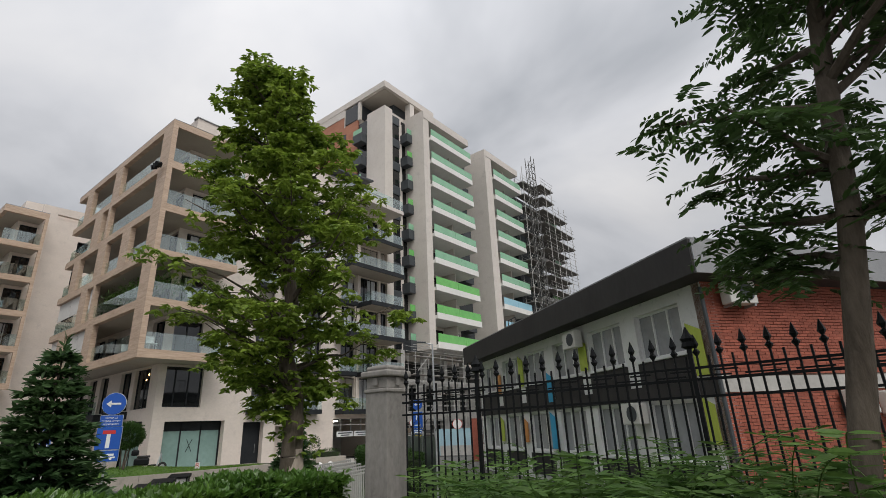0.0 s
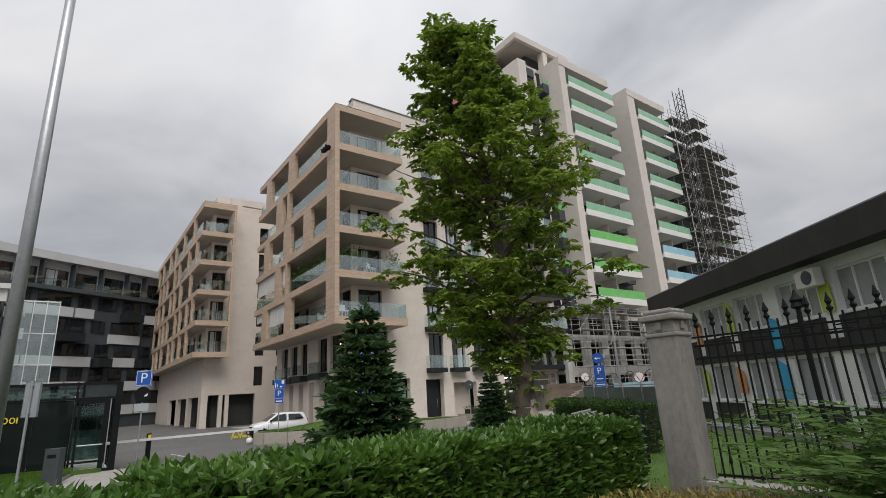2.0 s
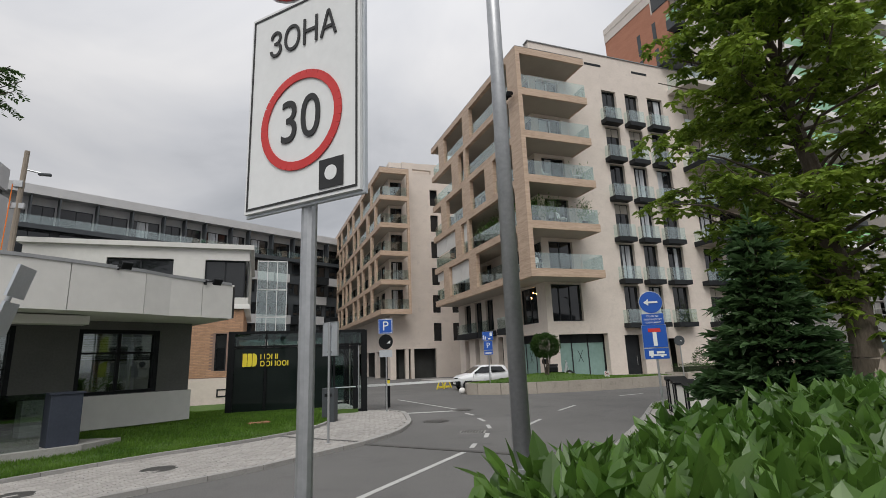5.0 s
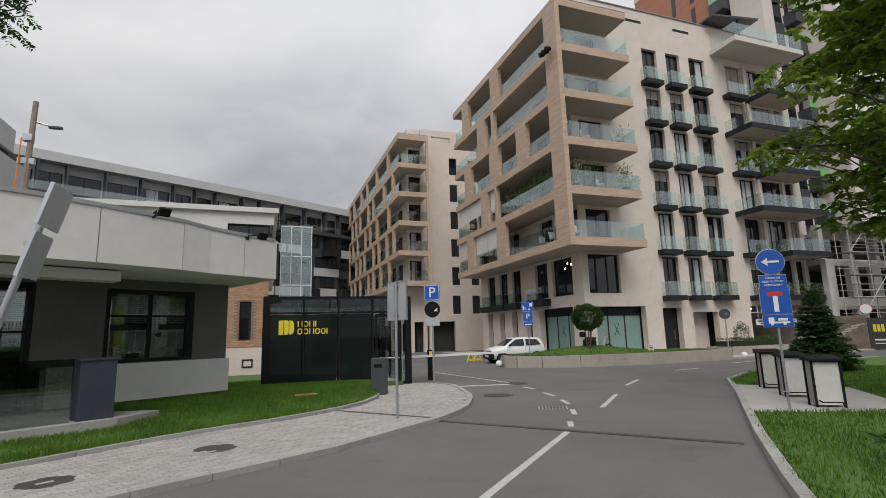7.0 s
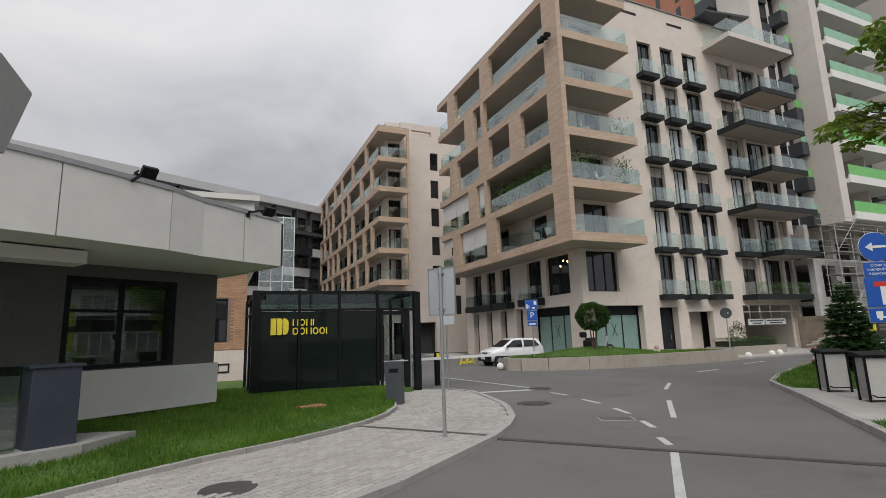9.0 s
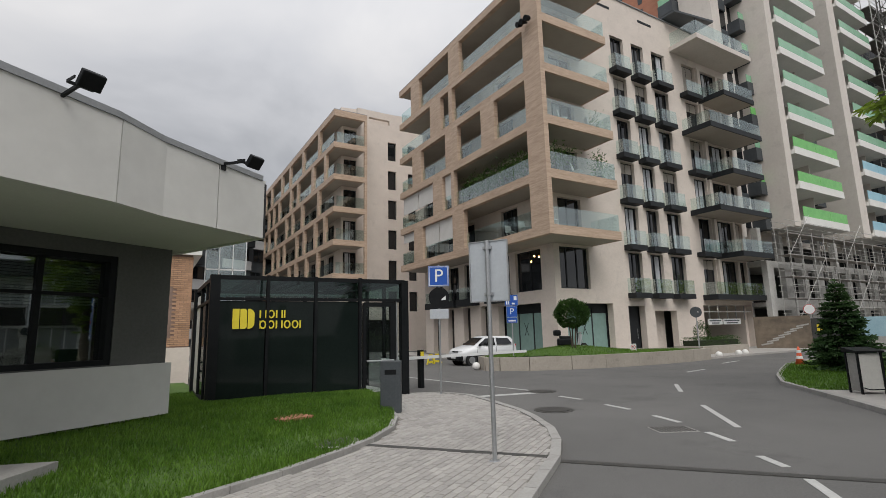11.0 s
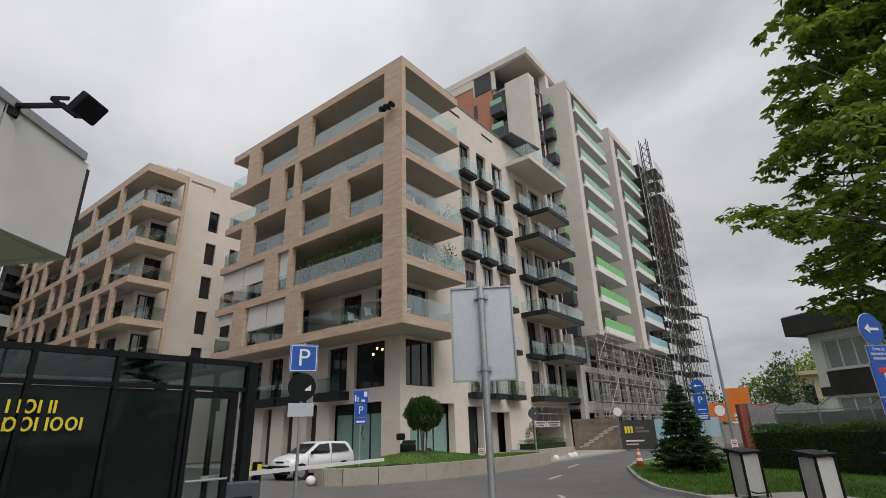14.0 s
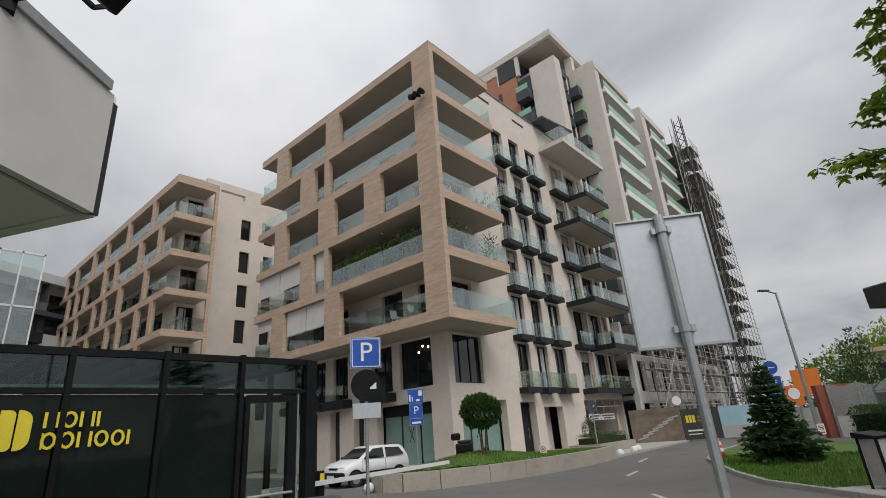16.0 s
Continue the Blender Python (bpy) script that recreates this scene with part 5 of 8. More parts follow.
def sign_pole(name, label, x, y, z, h, turn, r=0.03, lean=0.0):
    ob = thing(name, label, "road sign", (x, y, z), turn)
    part("pole", Mesh().tube((0, 0.04, 0), (lean, 0.04, h), r, k=12), STEEL, ob, "galvanised steel pole", smooth=False)
    part("base_plate", Mesh().lathe((0, 0.04, 0), [(0.09, 0), (0.09, 0.012), (0.04, 0.02)], 12), STEEL, ob)
    return ob


def board(ob, w, h, z, face, name="plate", x=0.0, back=True, label=""):
    b = part(name, Mesh().box(x - w / 2, -0.02, z, x + w / 2, -0.005, z + h), face, ob, label)
    part("backing", Mesh().box(x - w / 2 - 0.01, -0.004, z - 0.01, x + w / 2 + 0.01, 0.012, z + h + 0.01), ALU, ob)
    return b


def flat_text(parent, text, size, mat, x, z, name="lettering", narrow=1.0):
    return letters(name, text, size, mat, parent, pose(x, -0.024, z, 90, 0, 0) @ Matrix.Diagonal((narrow, 1, 1, 1)))


def arrow_left(parent, x, z, s, mat):
    m = Mesh()
    m.box(x - 0.2 * s, -0.028, z - 0.045 * s, x + 0.32 * s, -0.02, z + 0.045 * s)
    n = len(m.v)
    for yy in (-0.02, -0.028):
        m.v += [(x - 0.36 * s, yy, z), (x - 0.12 * s, yy, z + 0.17 * s), (x - 0.12 * s, yy, z - 0.17 * s)]
    m.f += [(n, n + 1, n + 2), (n + 3, n + 5, n + 4), (n, n + 3, n + 4, n + 1), (n + 1, n + 4, n + 5, n + 2), (n + 2, n + 5, n + 3, n)]
    part("arrow", m, mat, parent, "white arrow")


# parking restriction pair seen from the park: round sign over a zone plate
z_ = sign_pole("road_sign", "no-stopping disc above a white 30 zone plate on a steel pole", -15.06, -24.05, gz(0, -24.05), 3.8, -47.9, 0.03)
zp = board(z_, 0.56, 0.86, 2.36, SIGNW, label="white zone plate with thin dark border")
bd = Mesh()
for a in ((-0.27, 2.372, 0.27, 2.38), (-0.27, 3.2, 0.27, 3.208), (-0.27, 2.38, -0.262, 3.2), (0.262, 2.38, 0.27, 3.2)):
    bd.box(a[0], -0.023, a[1], a[2], -0.021, a[3])
part("border", bd, SIGNK, zp)
flat_text(zp, "ЗОНА", 0.155, SIGNK, 0, 3.05, narrow=0.82)
rg = Mesh()
for i in range(40):
    a, b = 2 * math.pi * i / 40, 2 * math.pi * (i + 1) / 40
    rg.beam((0.185 * math.cos(a), -0.024, 2.69 + 0.185 * math.sin(a)), (0.185 * math.cos(b), -0.024, 2.69 + 0.185 * math.sin(b)), 0.004, 0.034)
part("red_ring", rg, SIGNR, zp)
flat_text(zp, "30", 0.25, SIGNK, 0, 2.685, narrow=0.85)
part("sticker", Mesh().box(0.1, -0.024, 2.39, 0.21, -0.022, 2.5), SIGNK, zp, "small black sticker")
part("sticker_dot", Mesh().tube((0.155, -0.0245, 2.445), (0.155, -0.026, 2.445), 0.028, k=14), SIGNW, zp)
rd = part("disc", disc(0.3), SIGNR, z_, "round blue disc with red rim and cross", at=(0, -0.014, 3.54))
part("blue_field", disc(0.255, 0.004), SIGNB, rd, at=(0, -0.009, 0))
cr = Mesh()
for s in (-1, 1):
    cr.beam((-0.17 * s, -0.014, -0.17), (0.17 * s, -0.014, 0.17), 0.006, 0.05)
part("cross", cr, SIGNR, rd)
part("disc_back", disc(0.305, 0.01), ALU, rd, at=(0, 0.013, 0))

# blank back of a sign at the footway
gs = sign_pole("road_sign", "back of a blank aluminium sign on a slim steel pole", -13.6, -13.32, 0.06, 2.82, -57, 0.03)
part("plate", soft_box(0.53, 0.02, 0.8, 0.008, 2), ALU, gs, "bare aluminium sign back", at=(0, 0.085, 2.01))
part("folded_edge", Mesh().box(-0.275, 0.06, 2.0, -0.262, 0.1, 2.82).box(0.262, 0.06, 2.0, 0.275, 0.1, 2.82).box(-0.262, 0.06, 2.807, 0.262, 0.1, 2.82).box(-0.262, 0.06, 2.0, 0.262, 0.1, 2.013), STEEL, gs)
for z in (2.08, 2.7):
    part("clamp", Mesh().lathe((0, 0.04, z), [(0.04, 0), (0.04, 0.04)], 12).box(-0.06, 0.03, z, 0.06, 0.075, z + 0.04), STEEL, gs)

ts = thing("road_sign", "leaning steel pole with two blank sign backs one above the other", "road sign", (-19.06, -17.7, 0.06), 0)
part("pole", Mesh().tube((0, 0, 0), (0.82, 0, 3.2), 0.035, k=12), STEEL, ts, "leaning galvanised pole")
for z, h, w in ((2.86, 0.42, 0.5), (2.36, 0.44, 0.42)):
    m = Mesh().slab([(-0.01, -w / 2), (0.01, -w / 2), (0.01, w / 2), (-0.01, w / 2)], 0, h)
    m.box(-0.025, -w / 2 - 0.008, 0, 0.01, -w / 2, h).box(-0.025, w / 2, 0, 0.01, w / 2 + 0.008, h).box(-0.025, -w / 2, h, 0.01, w / 2, h + 0.008)
    part("plate", m, ALU, ts, "bare aluminium sign back with folded edge", at=pose(0.256 * z + 0.06, 0, z - 0.02, 0, 14.4, 0))
    part("clamp", Mesh().box(0.256 * (z + 0.3) - 0.05, -0.05, z + 0.3, 0.256 * (z + 0.3) + 0.06, 0.05, z + 0.34), STEEL, ts)

# parking sign with round sign from behind below it
ps = sign_pole("road_sign", "blue parking sign over a round sign seen from behind", -10.62, -6.9, 0.06, 3.45, -30, 0.03)
b = board(ps, 0.55, 0.55, 2.86, SIGNB)
part("border", Mesh().box(-0.26, -0.0235, 2.875, 0.26, -0.0205, 2.89).box(-0.26, -0.0235, 3.38, 0.26, -0.0205, 3.395).box(-0.26, -0.0235, 2.89, -0.245, -0.0205, 3.38).box(0.245, -0.0235, 2.89, 0.26, -0.0205, 3.38), SIGNW, b)
flat_text(b, "P", 0.5, SIGNW, 0, 3.13)
part("disc", disc(0.28), BLACKM, ps, "dark back of a round sign", at=(0, -0.005, 2.55))
part("plate", Mesh().box(-0.25, -0.02, 1.98, 0.25, 0.01, 2.24), ALU, ps, "grey back of a small plate")
part("emblem", Mesh().slab([(0.06, -0.02), (0.18, -0.02), (0.18, -0.014), (0.06, -0.014)], 2.48, lambda x, y: 2.5 + (0.1 if x > 0.1 else 0.0)), SIGNW, ps)

# residential zone sign near the car
rs = sign_pole("road_sign", "blue residential-zone sign above a parking sign", -3.7, -1.26, 0.29, 3.25, -30, 0.03)
rs.scale = (0.9, 0.9, 0.9)
b = board(rs, 0.62, 0.5, 2.75, SIGNB, label="blue plate with white house and figures")
pic = Mesh().box(-0.26, -0.023, 2.8, -0.2, -0.021, 3.05).box(-0.15, -0.023, 2.8, -0.11, -0.021, 2.98).box(0.02, -0.023, 2.8, 0.16, -0.021, 2.88).box(0.12, -0.023, 3.0, 0.26, -0.021, 3.2)
part("pictogram", pic, SIGNW, b)
b = board(rs, 0.5, 0.5, 2.2, SIGNB)
flat_text(b, "P", 0.42, SIGNW, 0, 2.45)
b = board(rs, 0.5, 0.24, 1.92, SIGNB)
part("pictogram", Mesh().box(-0.18, -0.023, 1.98, 0.18, -0.021, 2.05), SIGNW, b)

# big blue set: arrow disc, text plate, dead end, tow-away plate
ar = sign_pole("road_sign", "blue arrow disc over text plate and dead-end sign on a pole", -6.28, -16.2, 0.42, 3.25, -35, 0.03)
ar.scale = (0.87, 0.87, 0.87)
part("pole_foot", Mesh().tube((0, 0.04, -0.41), (0, 0.04, 0.0), 0.03, k=12), STEEL, ar)
dc = part("disc", disc(0.3), SIGNB, ar, "round blue disc with white arrow", at=(0, -0.01, 3.02))
part("rim", disc(0.31, 0.008), SIGNW, dc, at=(0, 0.012, 0))
arrow_left(ar, 0, 3.02, 0.55, SIGNW)
b = board(ar, 0.56, 0.3, 2.4, SIGNB)
for t, z in (("Осим за", 2.635), ("повлашћене", 2.55), ("кориснике", 2.465)):
    flat_text(b, t, 0.078, SIGNW, 0, z)
b = board(ar, 0.62, 0.6, 1.79, SIGNB, label="blue dead-end plate with red bar")
part("stem", Mesh().box(-0.05, -0.024, 1.83, 0.05, -0.021, 2.2), SIGNW, b)
part("bar", Mesh().box(-0.16, -0.024, 2.2, 0.16, -0.021, 2.3), SIGNR, b)
b = board(ar, 0.62, 0.28, 1.48, SIGNB, label="blue tow-away plate with white truck")
part("pictogram", Mesh().box(-0.2, -0.024, 1.56, 0.24, -0.021, 1.6).box(-0.2, -0.024, 1.6, -0.08, -0.021, 1.7).box(0.0, -0.024, 1.62, 0.2, -0.021, 1.68).box(-0.16, -0.024, 1.52, -0.1, -0.021, 1.56).box(0.1, -0.024, 1.52, 0.16, -0.021, 1.56), SIGNW, b)

# the same kind further down the street
fa = sign_pole("road_sign", "blue arrow disc and parking sign on a far pole", 12.75, -9.45, 0.1, 3.75, -65, 0.03)
dc = part("disc", disc(0.32), SIGNB, fa, at=(0, -0.01, 3.42))
arrow_left(fa, 0, 3.42, 0.55, SIGNW)
b = board(fa, 0.62, 0.95, 2.05, SIGNB)
flat_text(b, "P", 0.5, SIGNW, 0, 2.68)
part("pictogram", Mesh().box(-0.2, -0.024, 2.2, 0.2, -0.021, 2.25), SIGNW, b)
b = board(fa, 0.62, 0.3, 1.7, SIGNB)
part("text_bar", Mesh().box(-0.24, -0.024, 1.88, 0.24, -0.021, 1.93).box(-0.2, -0.024, 1.78, 0.2, -0.021, 1.83), SIGNW, b)

for x, y, zc, mat, lab in ((20.3, -2.3, 2.5, SIGNW, "round white sign with red rim seen from afar"), (9.0, -1.6, 2.35, GREYFR, "dark back of a round road sign on a pole"), (16.5, -9.6, 2.2, SIGNW, "round white sign at the site entrance")):
    s = sign_pole("road_sign", lab, x, y, 0.1, zc + 0.25, -55, 0.035)
    part("disc", disc(0.3), mat, s, at=(0, 0, zc))
    if mat is SIGNW:
        part("rim", disc(0.33, 0.008), SIGNR, s, at=(0, 0.012, zc))
    else:
        part("mark", Mesh().tube((0.1, -0.012, zc), (0.1, -0.014, zc), 0.05, k=3), SIGNW, s)


def lawn_sign(x, y):
    s = thing("lawn_sign", "small white no-dogs plate on a stake in the lawn", "sign", (x, y, 0.08), -62, "no-dogs signs")
    part("stake", Mesh().tube((0, 0.01, 0), (0, 0.01, 0.5), 0.012, k=6), STEEL, s)
    part("plate", Mesh().box(-0.14, -0.01, 0.4, 0.14, 0.0, 0.82), SIGNW, s)
    r_ = Mesh()
    for i in range(20):
        a, c = 2 * math.pi * i / 20, 2 * math.pi * (i + 1) / 20
        r_.beam((0.1 * math.cos(a), -0.012, 0.67 + 0.1 * math.sin(a)), (0.1 * math.cos(c), -0.012, 0.67 + 0.1 * math.sin(c)), 0.004, 0.02)
    r_.beam((-0.07, -0.012, 0.74), (0.07, -0.012, 0.6), 0.004, 0.02)
    part("red_ring", r_, SIGNR, s)
    part("pictogram", Mesh().box(-0.05, -0.0115, 0.64, 0.05, -0.0102, 0.69), SIGNK, s)
    part("text_bar", Mesh().box(-0.1, -0.0115, 0.45, 0.1, -0.0102, 0.5), SIGNR, s)


lawn_sign(-0.05, -14.75)
lawn_sign(10.5, -11.0)
lawn_sign(3.2, -1.9)
lawn_sign(-2.2, -20.1)


# ---- street lamps ----
lp = thing("street_lamp", "tall tapered grey steel street lamp beside the hedge", "street lamp", (-13.39, -22.5, gz(0, -22.5)))
part("mast", Mesh().tube((0, 0, 0), (0, 0, 9.5), 0.072, 0.04, k=14), STEEL, lp, smooth=True)
part("base_sleeve", Mesh().tube((0, 0, 0), (0, 0, 1.1), 0.088, 0.085, k=14), STEEL, lp)
part("arm", Mesh().tube((0, 0, 9.4), (0.9, 0.5, 9.8), 0.035, k=8), STEEL, lp)
part("lamp_head", soft_box(0.6, 0.22, 0.1, 0.03), GREYFR, lp, at=pose(1.1, 0.6, 9.75, 0, 0, 29))
l2 = thing("street_lamp", "slim steel street lamp with a short arm down the street", "street lamp", (13.0, -10.6, 0.1))
part("mast", Mesh().tube((0, 0, 0), (0, 0, 7.0), 0.09, 0.05, k=10), STEEL, l2)
part("arm", Mesh().tube((0, 0, 6.95), (-0.5, 0.35, 7.1), 0.04, k=6), STEEL, l2)
part("lamp_head", soft_box(0.6, 0.2, 0.08, 0.02), GREYFR, l2, at=pose(-0.6, 0.42, 7.06, 0, 0, -35))
ms = thing("timber_mast", "old timber mast with a lamp and cables", "mast", (-25.9, 1.2, 0))
part("mast", Mesh().tube((0, 0, 0), (0.2, 0, 12.1), 0.15, 0.11, k=8), BARKP, ms)
part("arm", Mesh().tube((0.2, 0, 11.2), (0.9, 0, 11.05), 0.04), STEEL, ms)
part("lamp_head", soft_box(0.5, 0.2, 0.12, 0.03), GREYFR, ms, at=(1.0, 0, 10.95))
part("bracket", Mesh().box(-0.2, -0.1, 9.3, 0.4, 0.1, 9.55).box(-0.1, -0.16, 10.3, 0.25, 0.16, 10.6), STEEL, ms)
part("cable", Mesh().tube((-0.18, -0.16, 6.0), (-0.1, -0.16, 10.4), 0.025, k=5), ORANGE, ms, "loose orange cable along the mast")


# ---- foliage ----
def leaf_cloud(points, normals, size, shape, rng, jitter=0.5, fold=0.25):
    """One mesh of many single leaves: at each point a folded pointed leaf. shape: width over length."""
    n = len(points)
    P = np.asarray(points)
    ln = size * rng.uniform(0.65, 1.25, (n, 1))
    d = np.asarray(normals) + rng.normal(0, jitter, (n, 3))
    d /= np.linalg.norm(d, axis=1, keepdims=True) + 1e-9
    s = np.cross(d, rng.normal(0, 1, (n, 3)) * 0.5 + np.array([0, 0, 1.0]))
    s /= np.linalg.norm(s, axis=1, keepdims=True) + 1e-9
    u = np.cross(s, d)
    w = ln * shape / 2
    lift = u * w * fold
    V = np.stack([P, P + d * ln * 0.3 + s * w * 0.9 + lift, P + d * ln * 0.68 + s * w * 0.8 + lift, P + d * ln, P + d * ln * 0.68 - s * w * 0.8 + lift, P + d * ln * 0.3 - s * w * 0.9 + lift, P + d * ln * 0.5], axis=1).reshape(-1, 3)
    base = np.arange(n)[:, None] * 7
    F = np.concatenate([base + np.array([[k, (k + 1) % 6, 6]]) for k in range(6)], axis=1).reshape(-1, 3)
    m = Mesh()
    m.v, m.f = V.tolist(), F.tolist()
    return m


def limb(m, p, q, r0, r1, rng, k=7, bends=3, wobble=0.12):
    pts = [Vector(p).lerp(Vector(q), i / bends) for i in range(bends + 1)]
    L = (Vector(q) - Vector(p)).length
    for i in range(1, bends):
        pts[i] += Vector(rng.normal(0, wobble * L / bends, 3).tolist())
    for i in range(bends):
        m.tube(pts[i], pts[i + 1], r0 + (r1 - r0) * i / bends, r0 + (r1 - r0) * (i + 1) / bends, k, caps=False)
    return pts


def chestnut(x, y, z):
    """A tall horse chestnut: drooping sprays of palmate leaves in tiers, with gaps between the boughs."""
    rng = np.random.default_rng(11)
    ob = thing("tree", "tall broadleaf street tree with dense uneven green crown", "tree", (x, y, z))
    tk = Mesh()
    limb(tk, (0, 0, -0.1), (-0.1, 0.05, 3.2), 0.34, 0.25, rng, 12, 4, 0.06)
    limb(tk, (-0.1, 0.05, 3.2), (-0.5, 0.4, 9.0), 0.25, 0.13, rng, 10, 5, 0.08)
    limb(tk, (-0.5, 0.4, 9.0), (-1.5, 0.3, 13.7), 0.13, 0.03, rng, 8, 4, 0.1)
    part("trunk", tk, BARK, ob, "dark furrowed trunk", smooth=True)
    part("bare_patch", Mesh().tube((0.02, -0.06, 0.0), (-0.06, -0.03, 1.7), 0.32, 0.25, 10), BARKP, ob, "pale strip of peeled bark", smooth=True)
    br, pts, nor = Mesh(), [], []
    prof = [(2.6, 0.5), (3.4, 1.3), (4.6, 2.6), (6.0, 3.2), (7.5, 3.3), (9.0, 3.1), (10.2, 2.4), (11.3, 1.55), (12.4, 1.3), (13.8, 0.6)]
    for i in range(104):
        h = 2.9 + 10.9 * (i + rng.uniform(0, 1)) / 104
        a = i * 2.4 + rng.uniform(-0.5, 0.5)
        # thin on the side towards the park, where the light falls through
        if h < 8.0 and math.cos(a + 0.87) > 0.2 and rng.uniform() < 0.62:
            continue
        R = np.interp(h, [p[0] for p in prof], [p[1] for p in prof]) * rng.uniform(0.5, 1.1)
        cx = np.interp(h, [0, 3.2, 9, 13.7], [0, -0.1, -0.5, -1.5])
        cy = np.interp(h, [0, 4, 7, 13.7], [0, 0.25, 0.6, 0.4])
        p0 = (cx * 0.9, cy * 0.45, max(1.8, h - R * 0.5))
        p1 = (cx + R * math.cos(a) + (0.35 if 4 < h < 9 else 0.1), cy + R * math.sin(a), h)
        limb(br, p0, p1, 0.055, 0.012, rng, 5, 3, 0.14)
        for j in range(3 if R < 1.2 else 5):
            u = rng.uniform(0.42, 1.05)
            c = np.array(Vector(p0).lerp(Vector(p1), u)) + rng.normal(0, 0.24, 3)
            limb(br, tuple(Vector(p0).lerp(Vector(p1), u * 0.85)), tuple(c), 0.018, 0.006, rng, 4, 2, 0.1)
            for s in range(15):
                r, t0 = 0.5 * math.sqrt(rng.uniform(0, 1)), rng.uniform(0, 6.28)
                cc = c + np.array([r * math.cos(t0), r * math.sin(t0), rng.normal(0, 0.06) - 0.55 * r])
                tilt = np.array([math.cos(t0), math.sin(t0), 0]) * r
                for f in range(6):
                    t = 2 * math.pi * f / 6 + rng.uniform(-0.25, 0.25)
                    pts.append(cc)
                    nor.append(np.array([math.cos(t), math.sin(t), -0.45]) + tilt * 0.9)
    part("bough", br, BARK, ob)
    # sucker shoots on the trunk
    for i in range(90):
        h = rng.uniform(1.5, 4.4)
        a = rng.uniform(0, 6.28)
        cc = np.array([0.42 * math.cos(a), 0.42 * math.sin(a), h]) + rng.normal(0, 0.14, 3)
        for f in range(6):
            t = f * 1.05
            pts.append(cc)
            nor.append(np.array([math.cos(t) + math.cos(a), math.sin(t) + math.sin(a), -0.4]))
    part("crown", leaf_cloud(pts, nor, 0.215, 0.46, rng, 0.2, 0.3), LEAFC, ob, "many palmate green leaves in drooping sprays")


chestnut(-2.5, -18.5, 0.06)


def pinnate_tree(name, label, x, y, z, tips, height, seed, r=0.19, big=0.5, lean=(0.05, 0.2)):
    """A tree with long feathered leaves hanging in tiers; tips: the ends of its boughs, from the foot."""
    rng = np.random.default_rng(seed)
    ob = thing(name, label, "tree", (x, y, z))
    tk = Mesh()
    mid = (lean[0] * 0.5, lean[1] * 0.5, height * 0.5)
    limb(tk, (0, 0, -0.1), mid, r, r * 0.75, rng, 11, 4, 0.04)
    limb(tk, mid, (*lean, height), r * 0.75, 0.04, rng, 9, 4, 0.04)
    part("trunk", tk, BARK, ob, smooth=True)
    br, pts, nor = Mesh(), [], []
    for tip in tips:
        z0 = max(1.2, tip[2] - 0.8 * math.hypot(tip[0], tip[1]) * 0.6)
        p0, p1 = Vector((lean[0] * z0 / height, lean[1] * z0 / height, z0)), Vector(tip)
        limb(br, p0, p1, 0.05, 0.012, rng, 6, 4, 0.08)
        for k in range(22):
            u = rng.uniform(0.3, 1.0)
            s = np.array(p0.lerp(p1, u)) + rng.normal(0, 0.12, 3)
            a = rng.uniform(0, 6.28)
            L = big * rng.uniform(0.7, 1.3)
            d = np.array([math.cos(a), math.sin(a), rng.uniform(-0.45, 0.1)])
            side = np.array([-math.sin(a), math.cos(a), 0])
            for i in range(10):
                c = s + d * L * (i + 1) / 10 + np.array([0, 0, -0.22 * L * ((i + 1) / 10) ** 2])
                for sg in (-1, 1):
                    pts.append(c)
                    nor.append(side * sg * 1.3 + d * 0.5 + np.array([0, 0, -0.3]))
    part("bough", br, BARK, ob)
    part("crown", leaf_cloud(pts, nor, 0.15, 0.36, rng, 0.18), LEAFA, ob, "long feathered leaves in tiers")


rng0 = np.random.default_rng(2)
tips_r = []
for i in range(30):
    a, h = rng0.uniform(0, 6.28), rng0.uniform(3.4, 8.6)
    R = rng0.uniform(0.8, 1.9)
    tips_r.append((R * math.cos(a), R * math.sin(a) - 0.16 * h, h))
pinnate_tree("tree", "dark slender tree with long feathered leaves by the fence", -5.6, -30.55, gz(0, -30.5), tips_r, 9.0, 21, r=0.125, lean=(0.0, -1.45))
pinnate_tree("tree", "tall leafy tree behind the low office", -26.2, -9.0, 0.05, [(4.3, -0.9, 9.6), (4.0, -0.9, 10.3), (4.25, -1.2, 10.2), (3.8, -0.7, 9.9), (4.4, -0.8, 10.0), (2.0, 2.2, 10.5), (-2, 1, 9.5), (0, -2.4, 9.8), (1.5, -1.5, 11.5), (-1.5, -2, 10), (2.9, 0.5, 11.6), (3.4, -1.2, 10.8)], 11.5, 22)


